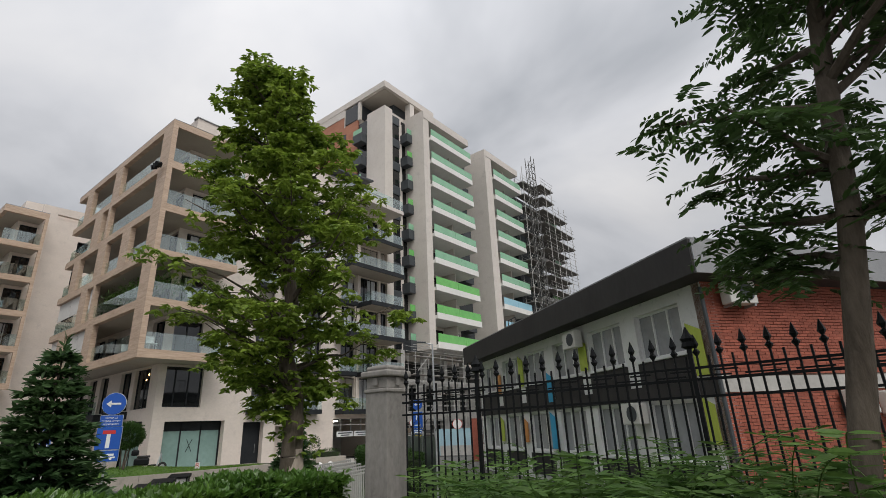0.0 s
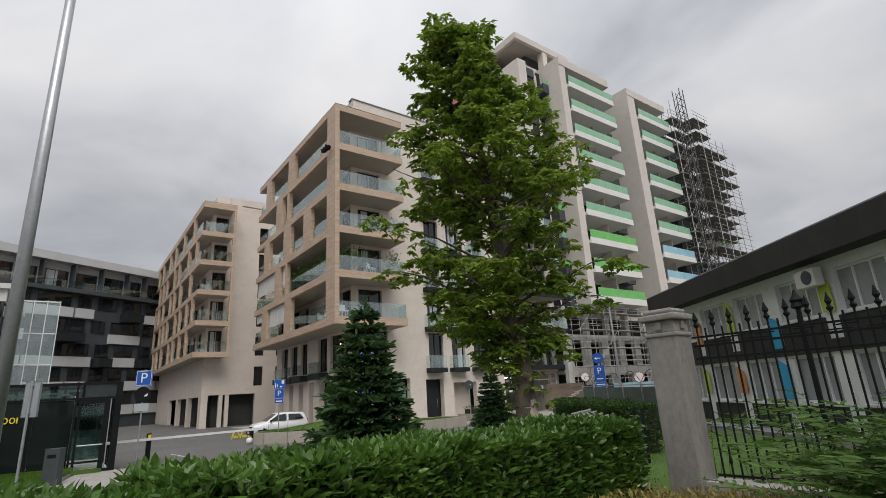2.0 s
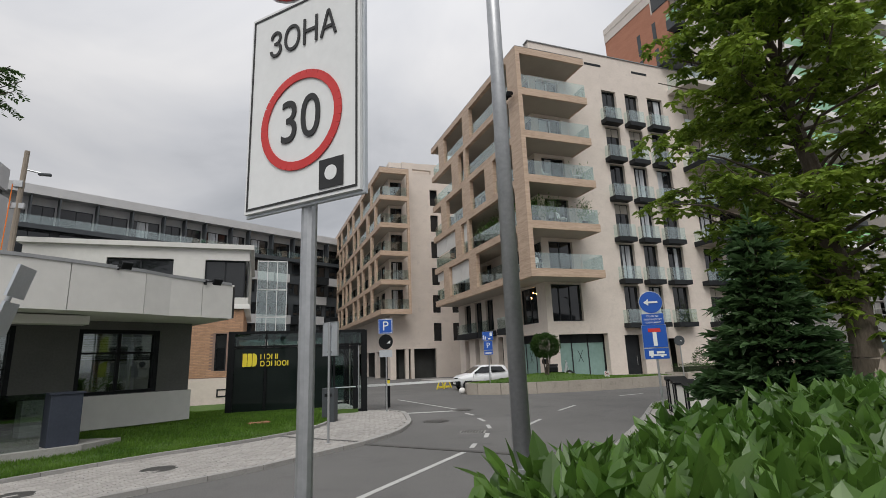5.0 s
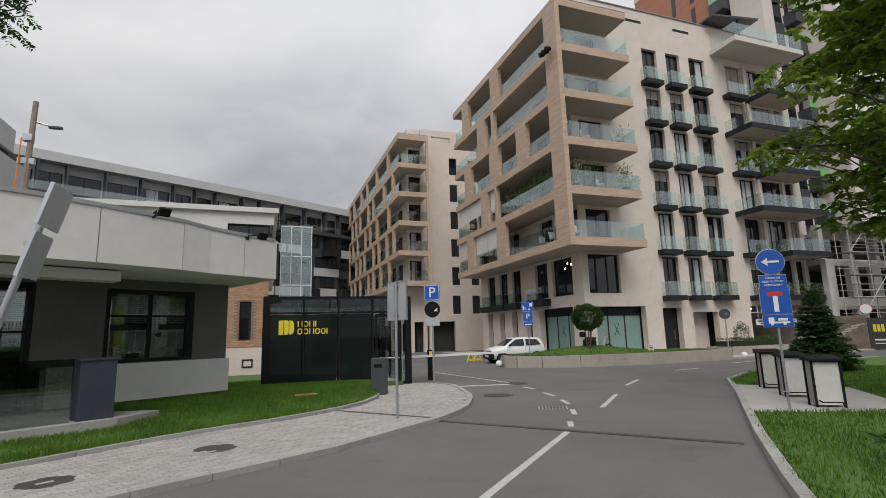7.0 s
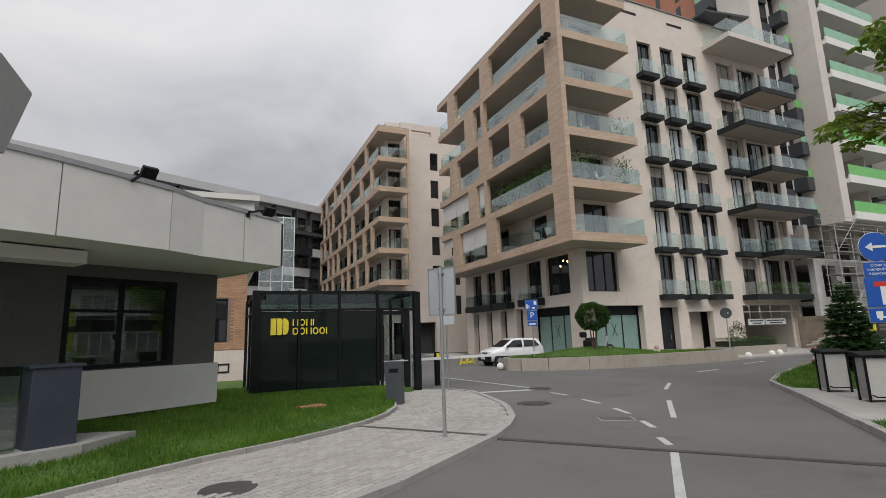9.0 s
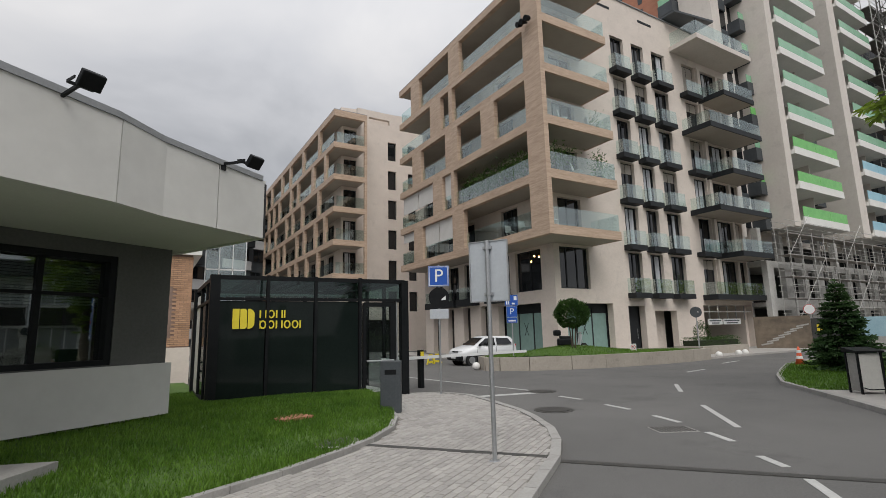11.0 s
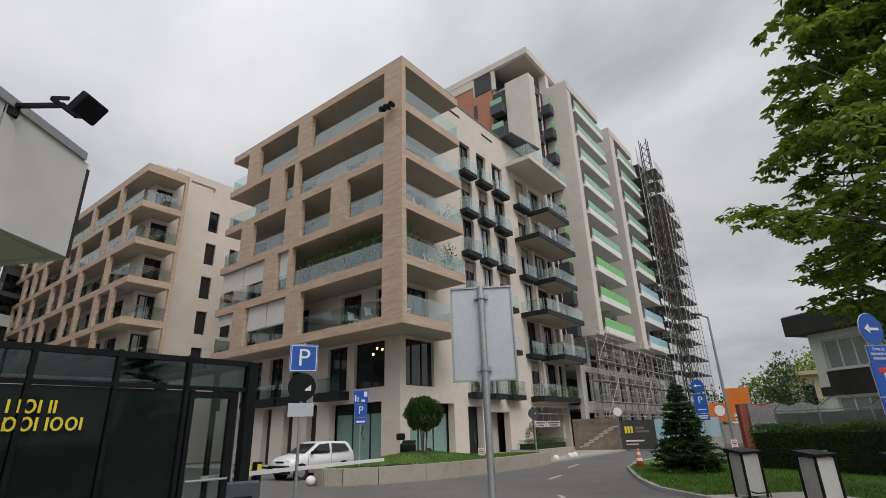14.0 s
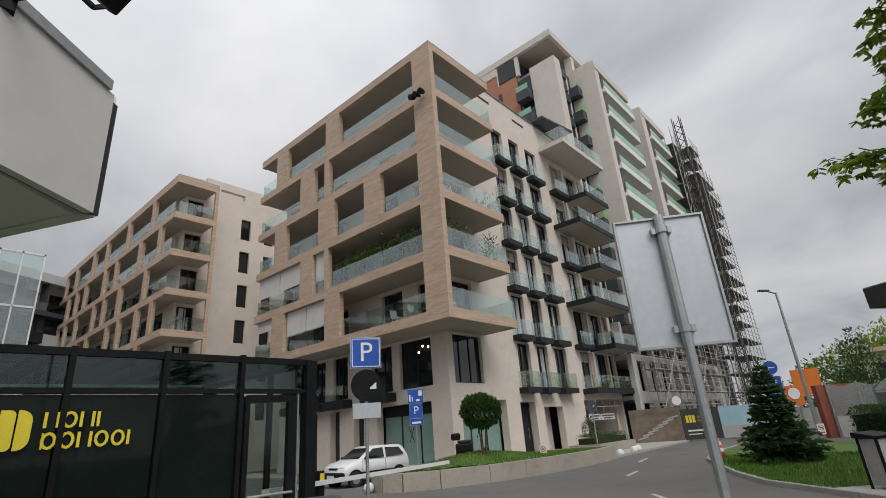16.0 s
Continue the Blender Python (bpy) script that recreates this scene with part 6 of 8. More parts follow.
def fir(x, y, z, h, w, seed, label):
    rng = np.random.default_rng(seed)
    ob = thing("fir_tree", label, "fir tree", (x, y, z), group="young firs")
    part("trunk", Mesh().tube((0, 0, -0.05), (0, 0, h * 0.97), 0.06, 0.01, 8), BARK, ob)
    br, pts, nor = Mesh(), [], []
    tiers = int(h * 8)
    for i in range(tiers):
        t = i / tiers
        zt = 0.1 * h + 0.86 * h * t + rng.uniform(-0.05, 0.05)
        R = w * (1 - t) ** 0.95 * rng.uniform(0.72, 1.08) + 0.05
        n = int(7 + 5 * (1 - t))
        for j in range(n):
            a = 2 * math.pi * (j + rng.uniform(-0.3, 0.3)) / n + i
            L = R * rng.uniform(0.75, 1.15)
            d = np.array([math.cos(a), math.sin(a), 0])
            tip = d * L + np.array([0, 0, zt + 0.12 * L - rng.uniform(0.1, 0.55) * L * (1 - t)])
            br.tube((0, 0, zt), tuple(tip), 0.012, 0.003, 4, caps=False)
            side = np.array([-math.sin(a), math.cos(a), 0])
            m = max(3, int(L * 24))
            for k in range(m):
                u = (k + 1) / m
                c = np.array([0, 0, zt]) * (1 - u) + tip * u
                sp = 0.22 * L * (1 - u * 0.6) + 0.05
                for sg in (-1, 1):
                    for e in (0.35, 0.7, 1.0):
                        q = c + side * sg * sp * e + d * sp * e * 0.6
                        pts.append(q)
                        nor.append(d + side * sg * 0.9 + np.array([0, 0, rng.uniform(-0.2, 0.25)]))
            pts.append(tip)
            nor.append(d)
    for k in range(24):
        pts.append(np.array([0, 0, h * (0.9 + 0.1 * k / 24)]))
        nor.append(np.array([rng.normal(), rng.normal(), 0.8]))
    part("bough", br, BARK, ob)
    part("needles", leaf_cloud(pts, nor, 0.16, 0.36, rng, 0.4), NEEDLE, ob, "dense dark green needles")


fir(-8.8, -21.0, gz(0, -21), 3.75, 1.25, 31, "young dark green fir behind the clipped hedge")
fir(3.0, -10.7, 0.08, 3.05, 1.05, 32, "young dark green fir on the lawn corner")


def hedge(name, label, line, w, h, leaf, count, seed, mat, shares=None):
    """A clipped hedge along a line: a core painted near-black as inner shade, under a skin of many leaves. shares: its
    height at each point of the line.
    """
    full, shares = h, shares or [1.0] * len(line)
    rng = np.random.default_rng(seed)
    p0 = Vector((*line[0], 0))
    ob = thing(name, label, "hedge", (*line[0], gz(*line[0])))
    core, pts, nor = Mesh(), [], []
    lens = [(Vector((*b, 0)) - Vector((*a, 0))).length for a, b in zip(line, line[1:])]
    for (a, b), L, (ha, hb) in zip(zip(line, line[1:]), lens, zip(shares, shares[1:])):
        h = full * min(ha, hb)
        A, B = Vector((*a, 0)) - p0, Vector((*b, 0)) - p0
        d = (B - A).normalized()
        s = np.array([d.y, -d.x, 0])
        ga, gb = gz(*a) - gz(*line[0]), gz(*b) - gz(*line[0])
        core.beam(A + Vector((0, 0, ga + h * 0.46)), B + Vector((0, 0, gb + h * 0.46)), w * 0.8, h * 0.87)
        n = int(count * L / sum(lens))
        for i in range(n):
            u = rng.uniform(0, 1)
            h = full * (ha + (hb - ha) * u)
            c = np.array(A.lerp(B, u)) + np.array([0, 0, ga + (gb - ga) * u])
            bump = 0.05 * math.sin(u * L * 2.1) + 0.04 * math.sin(u * L * 5.3 + 1)
            face = rng.choice(4, p=[0.42, 0.27, 0.27, 0.04])
            if face == 0:
                v = rng.uniform(-0.5, 0.5)
                pts.append(c + s * w * v + np.array([0, 0, h + bump - 0.5 * abs(v) ** 3 * 0.3 - abs(rng.normal(0, 0.09)) + 0.05]))
                nor.append(np.array([rng.normal(0, 0.7), rng.normal(0, 0.7), 0.7]))
            elif face < 3:
                sg = 1 if face == 1 else -1
                pts.append(c + s * sg * (w / 2 + bump * 0.6 + 0.04 - abs(rng.normal(0, 0.09))) + np.array([0, 0, rng.uniform(0.05, h)]))
                nor.append(s * sg * 0.8 + np.array([rng.normal(0, 0.6), rng.normal(0, 0.6), 0.45]))
            else:
                e = A if rng.uniform() < 0.5 else B
                sg = -1 if e is A else 1
                pts.append(np.array(e) + s * w * rng.uniform(-0.5, 0.5) + np.array(d) * sg * 0.03 + np.array([0, 0, rng.uniform(0.05, h)]))
                nor.append(np.array(d) * sg + rng.normal(0, 0.5, 3))
    part("heart", core, HEART, ob, "near-black core painted as shade between the leaves")
    part("foliage", leaf_cloud(pts, nor, leaf, 0.42, rng, 0.35, 0.2), mat, ob, "glossy pointed green leaves")


hedge("hedge", "clipped cherry-laurel hedge with glossy pointed leaves", [(-14.3, -24.8), (-12.3, -24.2), (-10.5, -23.75), (-5.1, -23.0)], 1.2, 1.38, 0.135, 38000, 41, LEAFH, (0.9, 1.0, 1.0, 1.0))
hedge("hedge", "clipped green hedge in front of the painted office block", [(5.5, -12.8), (0.4, -20.0)], 1.0, 1.42, 0.085, 26000, 42, LEAFB)


def frond_patch():
    """Feathered fern-like shoots in the bed below the fence."""
    rng = np.random.default_rng(51)
    ob = thing("fern_shoots", "tangle of fern-like feathered green shoots below the fence", "shrub", (-5.5, -28, 0.3), kind="stuff")
    pts, nor, st = [], [], Mesh()
    for i in range(600):
        u = rng.uniform(0, 1)
        x, y = -6.0 + rng.normal(0, 0.42) + 0.3 * u, -26.5 - u * 5.2 + rng.normal(0, 0.3)
        if i % 9 == 0:
            x, y = rng.uniform(-4.2, 1.0), rng.uniform(-30, -23.5)
        z = gz(x, y) + 0.05
        c0 = np.array([x + 5.5, y + 28, z - 0.3])
        a = rng.uniform(0, 6.28)
        L, hgt = rng.uniform(0.6, 1.15), rng.uniform(0.75, 1.35) + rng.uniform(0, 0.55) * (i % 3 == 0)
        d = np.array([math.cos(a), math.sin(a), 0])
        side = np.array([-math.sin(a), math.cos(a), 0])
        prev = c0
        for k in range(1, 15):
            t = k / 14
            c = c0 + d * L * t * t + np.array([0, 0, hgt * (1.7 * t - 0.85 * t * t)])
            st.tube(tuple(prev), tuple(c), 0.006, 0.005, 4, caps=False)
            prev = c
            if k > 3:
                for sg in (-1, 1):
                    pts.append(c)
                    nor.append(side * sg * 1.5 + d * 0.6 + np.array([0, 0, 0.1]))
    part("stalks", st, LEAFF, ob)
    part("leaflets", leaf_cloud(pts, nor, 0.19, 0.26, rng, 0.12), LEAFF, ob)


frond_patch()


def groundcover():
    rng = np.random.default_rng(52)
    ob = thing("groundcover", "low yellowish dry groundcover at the bed's edge", "shrub", (-6.3, -25.2, 0.2), -53, kind="stuff")
    n = 9000
    P = np.stack([rng.normal(0, 1.0, n), rng.normal(0, 0.42, n), rng.uniform(0.0, 0.42, n)], axis=1)
    N = np.stack([rng.normal(0, 0.6, n), rng.normal(0, 0.6, n), np.full(n, 0.8)], axis=1)
    part("leaves", leaf_cloud(P, N, 0.09, 0.3, rng, 0.3), DRYG, ob)


groundcover()


def grass(name, label, poly, height, density, seed, near=None):
    rng = np.random.default_rng(seed)
    x0, x1 = min(p[0] for p in poly), max(p[0] for p in poly)
    y0, y1 = min(p[1] for p in poly), max(p[1] for p in poly)
    if near:
        x0, x1, y0, y1 = max(x0, near[0]), min(x1, near[1]), max(y0, near[2]), min(y1, near[3])
    n = int((x1 - x0) * (y1 - y0) * density)
    xs, ys = rng.uniform(x0, x1, n), rng.uniform(y0, y1, n)
    V, F = [], []
    for x, y in zip(xs.tolist(), ys.tolist()):
        if not inside(poly, x, y):
            continue
        z = height(x, y)
        k = 0.035 + 0.05 * (0.5 + 0.5 * noise.noise((x * 0.9, y * 0.9, 0))) + rng.uniform(0, 0.03)
        a, b, c = rng.uniform(-0.03, 0.03, 3).tolist()
        w = 0.006 + abs(c) * 0.25
        t = rng.uniform(0, 6.28)
        dx, dy = w * math.cos(t), w * math.sin(t)
        m = len(V)
        V += [(x - dx, y - dy, z - 0.01), (x + dx, y + dy, z - 0.01), (x + a * 1.6, y + b * 1.6, z + k)]
        F.append((m, m + 1, m + 2))
    mesh = Mesh()
    mesh.v, mesh.f = V, F
    tagged(part(name, mesh, GRASS), label, "grass", "", "stuff")


grass("grass", "short bright green mown grass by the kiosk", lawn_l, lawn_height, 1500, 61, (-21, -12.4, -15.5, -2.0))
grass("grass", "short green grass on the roadside lawn", LAWN_R, flat(0.08), 420, 62, (-13.2, 6, -22.5, -7))


# ---- iron fence, pier, painted office block ----
def fence():
    P, Q = Vector((-4.7, -24.6, 0)), Vector((-4.25, -33.5, 0))
    ob = thing("iron_fence", "black wrought-iron fence with spear tops on a low wall", "fence", tuple(P))
    d = (Q - P).normalized()
    L = (Q - P).length
    n = int(L / 0.13)
    g = lambda p: gz(p.x + P.x, p.y + P.y)
    bar = Mesh().tube((0, 0, 0.62), (0, 0, 2.86), 0.015, k=5).data("bar")
    bar.materials.append(BLACKM)
    sp = Mesh().lathe((0, 0, 2.86), [(0.015, 0), (0.05, 0.05), (0.016, 0.09), (0.048, 0.14), (0.004, 0.27)], 5).box(-0.05, -0.008, 2.93, 0.05, 0.008, 2.955).data("spear")
    sp.materials.append(BLACKM)
    low = Mesh().lathe((0, 0, 0.8), [(0.01, 0), (0.03, 0.05), (0.003, 0.2)], 5).data("spear")
    low.materials.append(BLACKM)
    for i in range(n):
        p = d * (i + 0.7) * 0.13
        b = part("bar", bar, None, ob, at=(p.x, p.y, g(p) * 0))
        part("spear", sp if i % 2 == 0 else low, None, b)
    for z, h in ((0.66, 0.035), (2.38, 0.03), (2.58, 0.035), (2.72, 0.03)):
        part("rail", Mesh().beam((0, 0, z), tuple(d * L + Vector((0, 0, z))), 0.03, h), BLACKM, ob)
    key = Mesh()
    for i in range(int(L / 0.5)):
        a = d * (0.25 + i * 0.5)
        key.beam(a + Vector((0, 0, 2.62)), a + d * 0.36 + Vector((0, 0, 2.62)), 0.02, 0.02).beam(a + d * 0.18 + Vector((0, 0, 2.68)), a + d * 0.44 + Vector((0, 0, 2.68)), 0.02, 0.02)
    part("meander", key, BLACKM, ob, "meander band between the rails")
    for s in (1.55, 4.7):
        p = d * s
        po = part("post", Mesh().box(p.x - 0.025, p.y - 0.025, 0.3, p.x + 0.025, p.y + 0.025, 2.95), BLACKM, ob)
        part("finial", Mesh().lathe((p.x, p.y, 2.95), [(0.03, 0), (0.09, 0.03), (0.07, 0.09), (0.09, 0.13), (0.04, 0.2), (0.01, 0.28)], 8), BLACKM, po, "iron lantern-shaped finial")
    part("plinth", Mesh().box(-0.2, -L, -0.3, 0.25, 0.1, 0.58), CONC, ob, "low rendered wall under the fence")


fence()
pr = thing("gate_pier", "weathered grey stone gate pier with a stepped cap", "pier", (-4.66, -24.16, 0.1), 3)
PIERM = material("weathered_pier_stone", (0.19, 0.18, 0.165), (0.31, 0.29, 0.265), 0.9, scale=0.9, fine=14, bump=0.3, stretch=(1, 1, 0.5), spots=(0.12, 0.115, 0.1))
part("shaft", soft_box(0.52, 0.52, 2.72, 0.02), PIERM, pr, "stained stone shaft")
part("neck", soft_box(0.57, 0.57, 0.07, 0.02), PIERM, pr, at=(0, 0, 2.68))
part("frieze", soft_box(0.5, 0.5, 0.2, 0.015), PIERM, pr, at=(0, 0, 2.75))
part("cap", soft_box(0.66, 0.66, 0.11, 0.03), PIERM, pr, at=(0, 0, 2.95))
part("cap_top", soft_box(0.52, 0.52, 0.09, 0.04), PIERM, pr, at=(0, 0, 3.06))
part("boss", Mesh().box(-0.05, -0.29, 2.8, 0.05, -0.25, 2.93), PIERM, pr)
part("boss", Mesh().box(-0.29, -0.05, 2.8, -0.25, 0.05, 2.93), PIERM, pr)


def painted_block():
    ob = thing("office_block", "white and black painted two-storey office block with brick end", "building", (2.4, -28.3, 0), 54.6)
    L, D = 16.6, 9.0
    rnd = random.Random(9)
    bays = []
    x = 0.9
    while x < L - 2:
        w = 1.9
        bays.append((x, x + w))
        x += w + 0.75
    holes = [(a, b, 3.75, 5.05) for a, b in bays] + [(a, b, 1.1, 2.55) for a, b in bays]
    cuts = Mesh().wall("y", -0.35, 0.35, 0, L, 0, 5.4, holes)
    part("wall", cuts, WALLW, ob, "whitewashed wall between the windows")
    part("back_wall", Mesh().box(0.3, -D, 0, L, -D + 0.3, 5.4).box(L - 0.3, -D + 0.3, 0, L, -0.35, 5.4).box(0.3, -0.8, 0.2, L - 0.3, -0.72, 5.3), WALLW, ob)
    for i, (a, b, z0, z1) in enumerate(holes):
        fr = Mesh()
        for k in range(4):
            c = a + (b - a) * k / 3
            fr.box(max(a, c - 0.03), -0.22, z0, min(b, c + 0.03), -0.14, z1)
        fr.box(a, -0.22, z0, b, -0.14, z0 + 0.06).box(a, -0.22, z1 - 0.06, b, -0.14, z1)
        w = part("window", fr, SIGNW, ob, "white-framed window with grey panes")
        part("pane", Mesh().box(a + 0.02, -0.2, z0 + 0.04, b - 0.02, -0.18, z1 - 0.04), MATG, w)
        part("sill", Mesh().box(a - 0.05, -0.1, z0 - 0.08, b + 0.05, 0.08, z0 - 0.01), SIGNW, w)
    for a, b in bays:
        part("spandrel", Mesh().box(a - 0.1, 0.002, 3.0, b + 0.1, 0.03, 3.66), CHARC, ob, "black painted panel")
        part("spandrel", Mesh().box(a - 0.1, 0.002, 0.2, b + 0.1, 0.03, 1.0), CHARC, ob)
    part("band", Mesh().box(0, 0.032, 2.62, L, 0.07, 3.0), CHARC, ob, "black band between the storeys")
    # murals on the piers
    for x0, z0, z1, mat in ((0.2, 3.1, 4.2, LIMEPAINT), (0.25, 1.5, 2.4, LIMEPAINT), (8.2, 2.9, 3.8, BLUEPAINT), (8.25, 1.2, 2.3, BLUEPAINT), (5.55, 3.8, 4.7, LIMEPAINT), (13.52, 3.5, 4.4, ORPAINT), (10.85, 3.7, 4.8, LIMEPAINT), (10.85, 1.4, 2.2, ORPAINT), (13.5, 1.4, 2.3, LIMEPAINT)):
        part("mural", Mesh().slab([(x0, 0.072), (x0 + 0.5, 0.072), (x0 + 0.5, 0.08), (x0, 0.08)], z0, lambda x, y: z1 + (0.25 if x > x0 + 0.2 else 0)), mat, ob, "patch of painted mural")
    part("eave", Mesh().box(-0.7, -D - 0.4, 5.38, L + 0.5, 0.75, 6.25), CHARC, ob, "deep charcoal metal eave")
    part("roof", Mesh().box(-0.68, -D - 0.38, 6.25, L + 0.48, 0.73, 6.3), ROOFG, ob)
    part("end_fascia", Mesh().box(-0.74, -D - 0.4, 5.38, -0.7, 0.7, 6.22), ROOFG, ob)
    # brick end wall, brick by brick
    part("end_wall", Mesh().box(0.03, -D, 0, 0.3, 0, 5.4), MORTAR, ob)
    br = Mesh()
    row = 0
    z = 0.1
    while z < 5.35:
        y = -D + (0.13 if row % 2 else 0.0)
        if not 2.62 < z < 3.05:
            while y < -0.05:
                o = rnd.uniform(0, 0.006)
                br.box(-0.015 - o, y, z, 0.03, min(y + 0.245, -0.002), z + 0.066)
                y += 0.257
        z += 0.078
        row += 1
    tagged(part("brick", br, BRICKM, ob, "red facing bricks"), kind="stuff")
    part("end_band", Mesh().box(-0.05, -D, 2.66, 0.03, -0.01, 3.02), CONC, ob)
    part("downpipe", Mesh().tube((-0.12, 0.12, 0), (-0.12, 0.12, 5.2), 0.05, k=8), GREYFR, ob)
    for y, z in ((-0.9, 4.75), (-3.9, 2.05), (-5.2, 2.0)):
        ac = part("air_conditioner", soft_box(0.32, 0.85, 0.58, 0.03), ACW, ob, "cream outdoor air-conditioning unit", at=(-0.25, y, z))
        part("fan_grille", Mesh().tube((-0.165, -0.12, 0.29), (-0.18, -0.12, 0.29), 0.22, k=18), GREYFR, ac)
        part("bracket", Mesh().box(-0.14, -0.35, -0.06, 0.2, -0.3, 0).box(-0.14, 0.3, -0.06, 0.2, 0.35, 0), STEEL, ac)
    for x, z in ((3.1, 2.0), (6.0, 4.6)):
        ac = part("air_conditioner", soft_box(0.85, 0.32, 0.58, 0.03), ACW, ob, "cream outdoor air-conditioning unit", at=(x, 0.3, z))
        part("fan_grille", Mesh().tube((-0.12, 0.165, 0.29), (-0.12, 0.18, 0.29), 0.22, k=18), GREYFR, ac)
    door = part("door", Mesh().box(8.0, -0.1, 0.2, 8.1, 0.0, 2.5).box(8.6, -0.1, 0.2, 8.7, 0.0, 2.5), SIGNW, ob)
    fr = Mesh()
    for i in range(3):
        fr.tube((L - 2 + i * 0.5, -1.5, 6.3), (L - 2 + i * 0.5, -1.5, 7.6), 0.03, k=5)
    fr.tube((L - 2, -1.5, 7.6), (L - 1, -1.5, 7.6), 0.03, k=5)
    part("roof_frame", fr, GREYFR, ob, "thin steel frame on the roof")


MATG = material("dull_grey_pane", (0.24, 0.25, 0.26), (0.36, 0.37, 0.38), 0.2, scale=1.2, fine=3, bump=0.0)
painted_block()
st = thing("barrier_stack", "stack of folded grey crowd-control barriers behind the hedge", "barrier", (-2.5, -21.2, 0.06), 25)
for i in range(6):
    m = Mesh()
    m.beam((-0.9, i * 0.14, 0.15), (0.9, i * 0.14, 0.15), 0.03, 0.03).beam((-0.9, i * 0.14, 1.15 + 0.05 * i), (0.9, i * 0.14, 1.15 + 0.05 * i), 0.03, 0.03)
    for k in range(16):
        m.tube((-0.9 + k * 0.12, i * 0.14, 0.15), (-0.9 + k * 0.12, i * 0.14, 1.15 + 0.05 * i), 0.012, k=4)
    part("barrier_panel", m, SCAFF, st)
gf = thing("mesh_fence", "low dark mesh fence behind the tree", "fence", (-1.0, -21.0, 0.06), 42)
for i in range(6):
    part("post", Mesh().box(i * 1.2 - 0.03, -0.03, 0, i * 1.2 + 0.03, 0.03, 1.35), BLACKM, gf)
part("net", Mesh().box(0, -0.01, 0.1, 6, 0.0, 1.25), GREENN, gf, "dark green windbreak net")


# ---- the planted island, car and small street things ----
ISLAND = [(-4.6, -0.5), (-4.3, -1.1), (-3.4, -1.9), (-1.8, -2.7), (-0.2, -3.1), (1.6, -3.35), (3.5, -3.45), (5.5, -3.4), (7.3, -3.15), (7.3, -1.2), (3.0, 0.9), (1.0, 1.2), (-3.6, 0.9), (-4.4, 0.2)]


def island():
    ob = thing("planter_wall", "low curved beige rendered planter wall with a grassed mound", "planter", (-4.6, -0.5, 0))
    o = Vector((-4.6, -0.5))
    line = [(x + 4.6, y + 0.5) for x, y in ISLAND]
    for i in range(len(line)):
        a, b = line[i], line[(i + 1) % len(line)]
        part("wall_segment", Mesh().beam((*a, 0.28), (*b, 0.28), 0.24, 0.56), PLANTERW, ob)
    top = Mesh().slab(line, 0.1, 0.5)
    part("earth", top, SOIL, ob)


PLANTERW = material("planter_render", (0.30, 0.27, 0.23), (0.4, 0.36, 0.31), 0.85, scale=0.9, fine=12, bump=0.15, spots=(0.2, 0.18, 0.15))
island()


def mound(x, y):
    return 0.5 + 0.4 * math.exp(-((x + 0.2) ** 2 / 9 + (y + 1.0) ** 2 / 1.6))


mn = Mesh()
nx, ny = 30, 14
mn.v = [(-4.4 + 11.5 * i / nx, -3.1 + 4.0 * j / ny, mound(-4.4 + 11.5 * i / nx, -3.1 + 4.0 * j / ny) if inside(ISLAND, -4.4 + 11.5 * i / nx, -3.1 + 4.0 * j / ny) else 0.42) for j in range(ny + 1) for i in range(nx + 1)]
mn.f = [(j * (nx + 1) + i, j * (nx + 1) + i + 1, (j + 1) * (nx + 1) + i + 1, (j + 1) * (nx + 1) + i) for j in range(ny) for i in range(nx) if all(inside(ISLAND, -4.4 + 11.5 * (i + a) / nx, -3.1 + 4.0 * (j + b) / ny) for a in (0, 1) for b in (0, 1))]
setting("lawn_3", mn, SOIL, "grassed mound in the planter", "lawn")
grass("grass", "green grass on the planter mound", ISLAND, mound, 320, 63)


def topiary(x, y, z):
    rng = np.random.default_rng(71)
    ob = thing("topiary_tree", "round-clipped small tree with several thin stems", "tree", (x, y, z))
    for a, b in ((-0.12, 0), (0.08, 0.06), (0.02, -0.1), (0.14, -0.03)):
        part("stem", Mesh().tube((a * 0.5, b, -0.1), (a * 1.6, b * 2, 1.15), 0.035, 0.025, 6), BARK, ob)
    n = 5200
    d = rng.normal(0, 1, (n, 3))
    d /= np.linalg.norm(d, axis=1, keepdims=True)
    r = (0.72 + 0.08 * np.sin(d[:, :1] * 7) * np.cos(d[:, 1:2] * 6)) * rng.uniform(0.75, 1.03, (n, 1))
    P = d * r * np.array([1.05, 1.05, 0.86]) + np.array([0, 0, 1.55])
    part("crown", leaf_cloud(P, d + np.array([0, 0, 0.3]), 0.11, 0.5, rng, 0.6), LEAFB, ob)


topiary(-0.4, -1.5, 0.85)


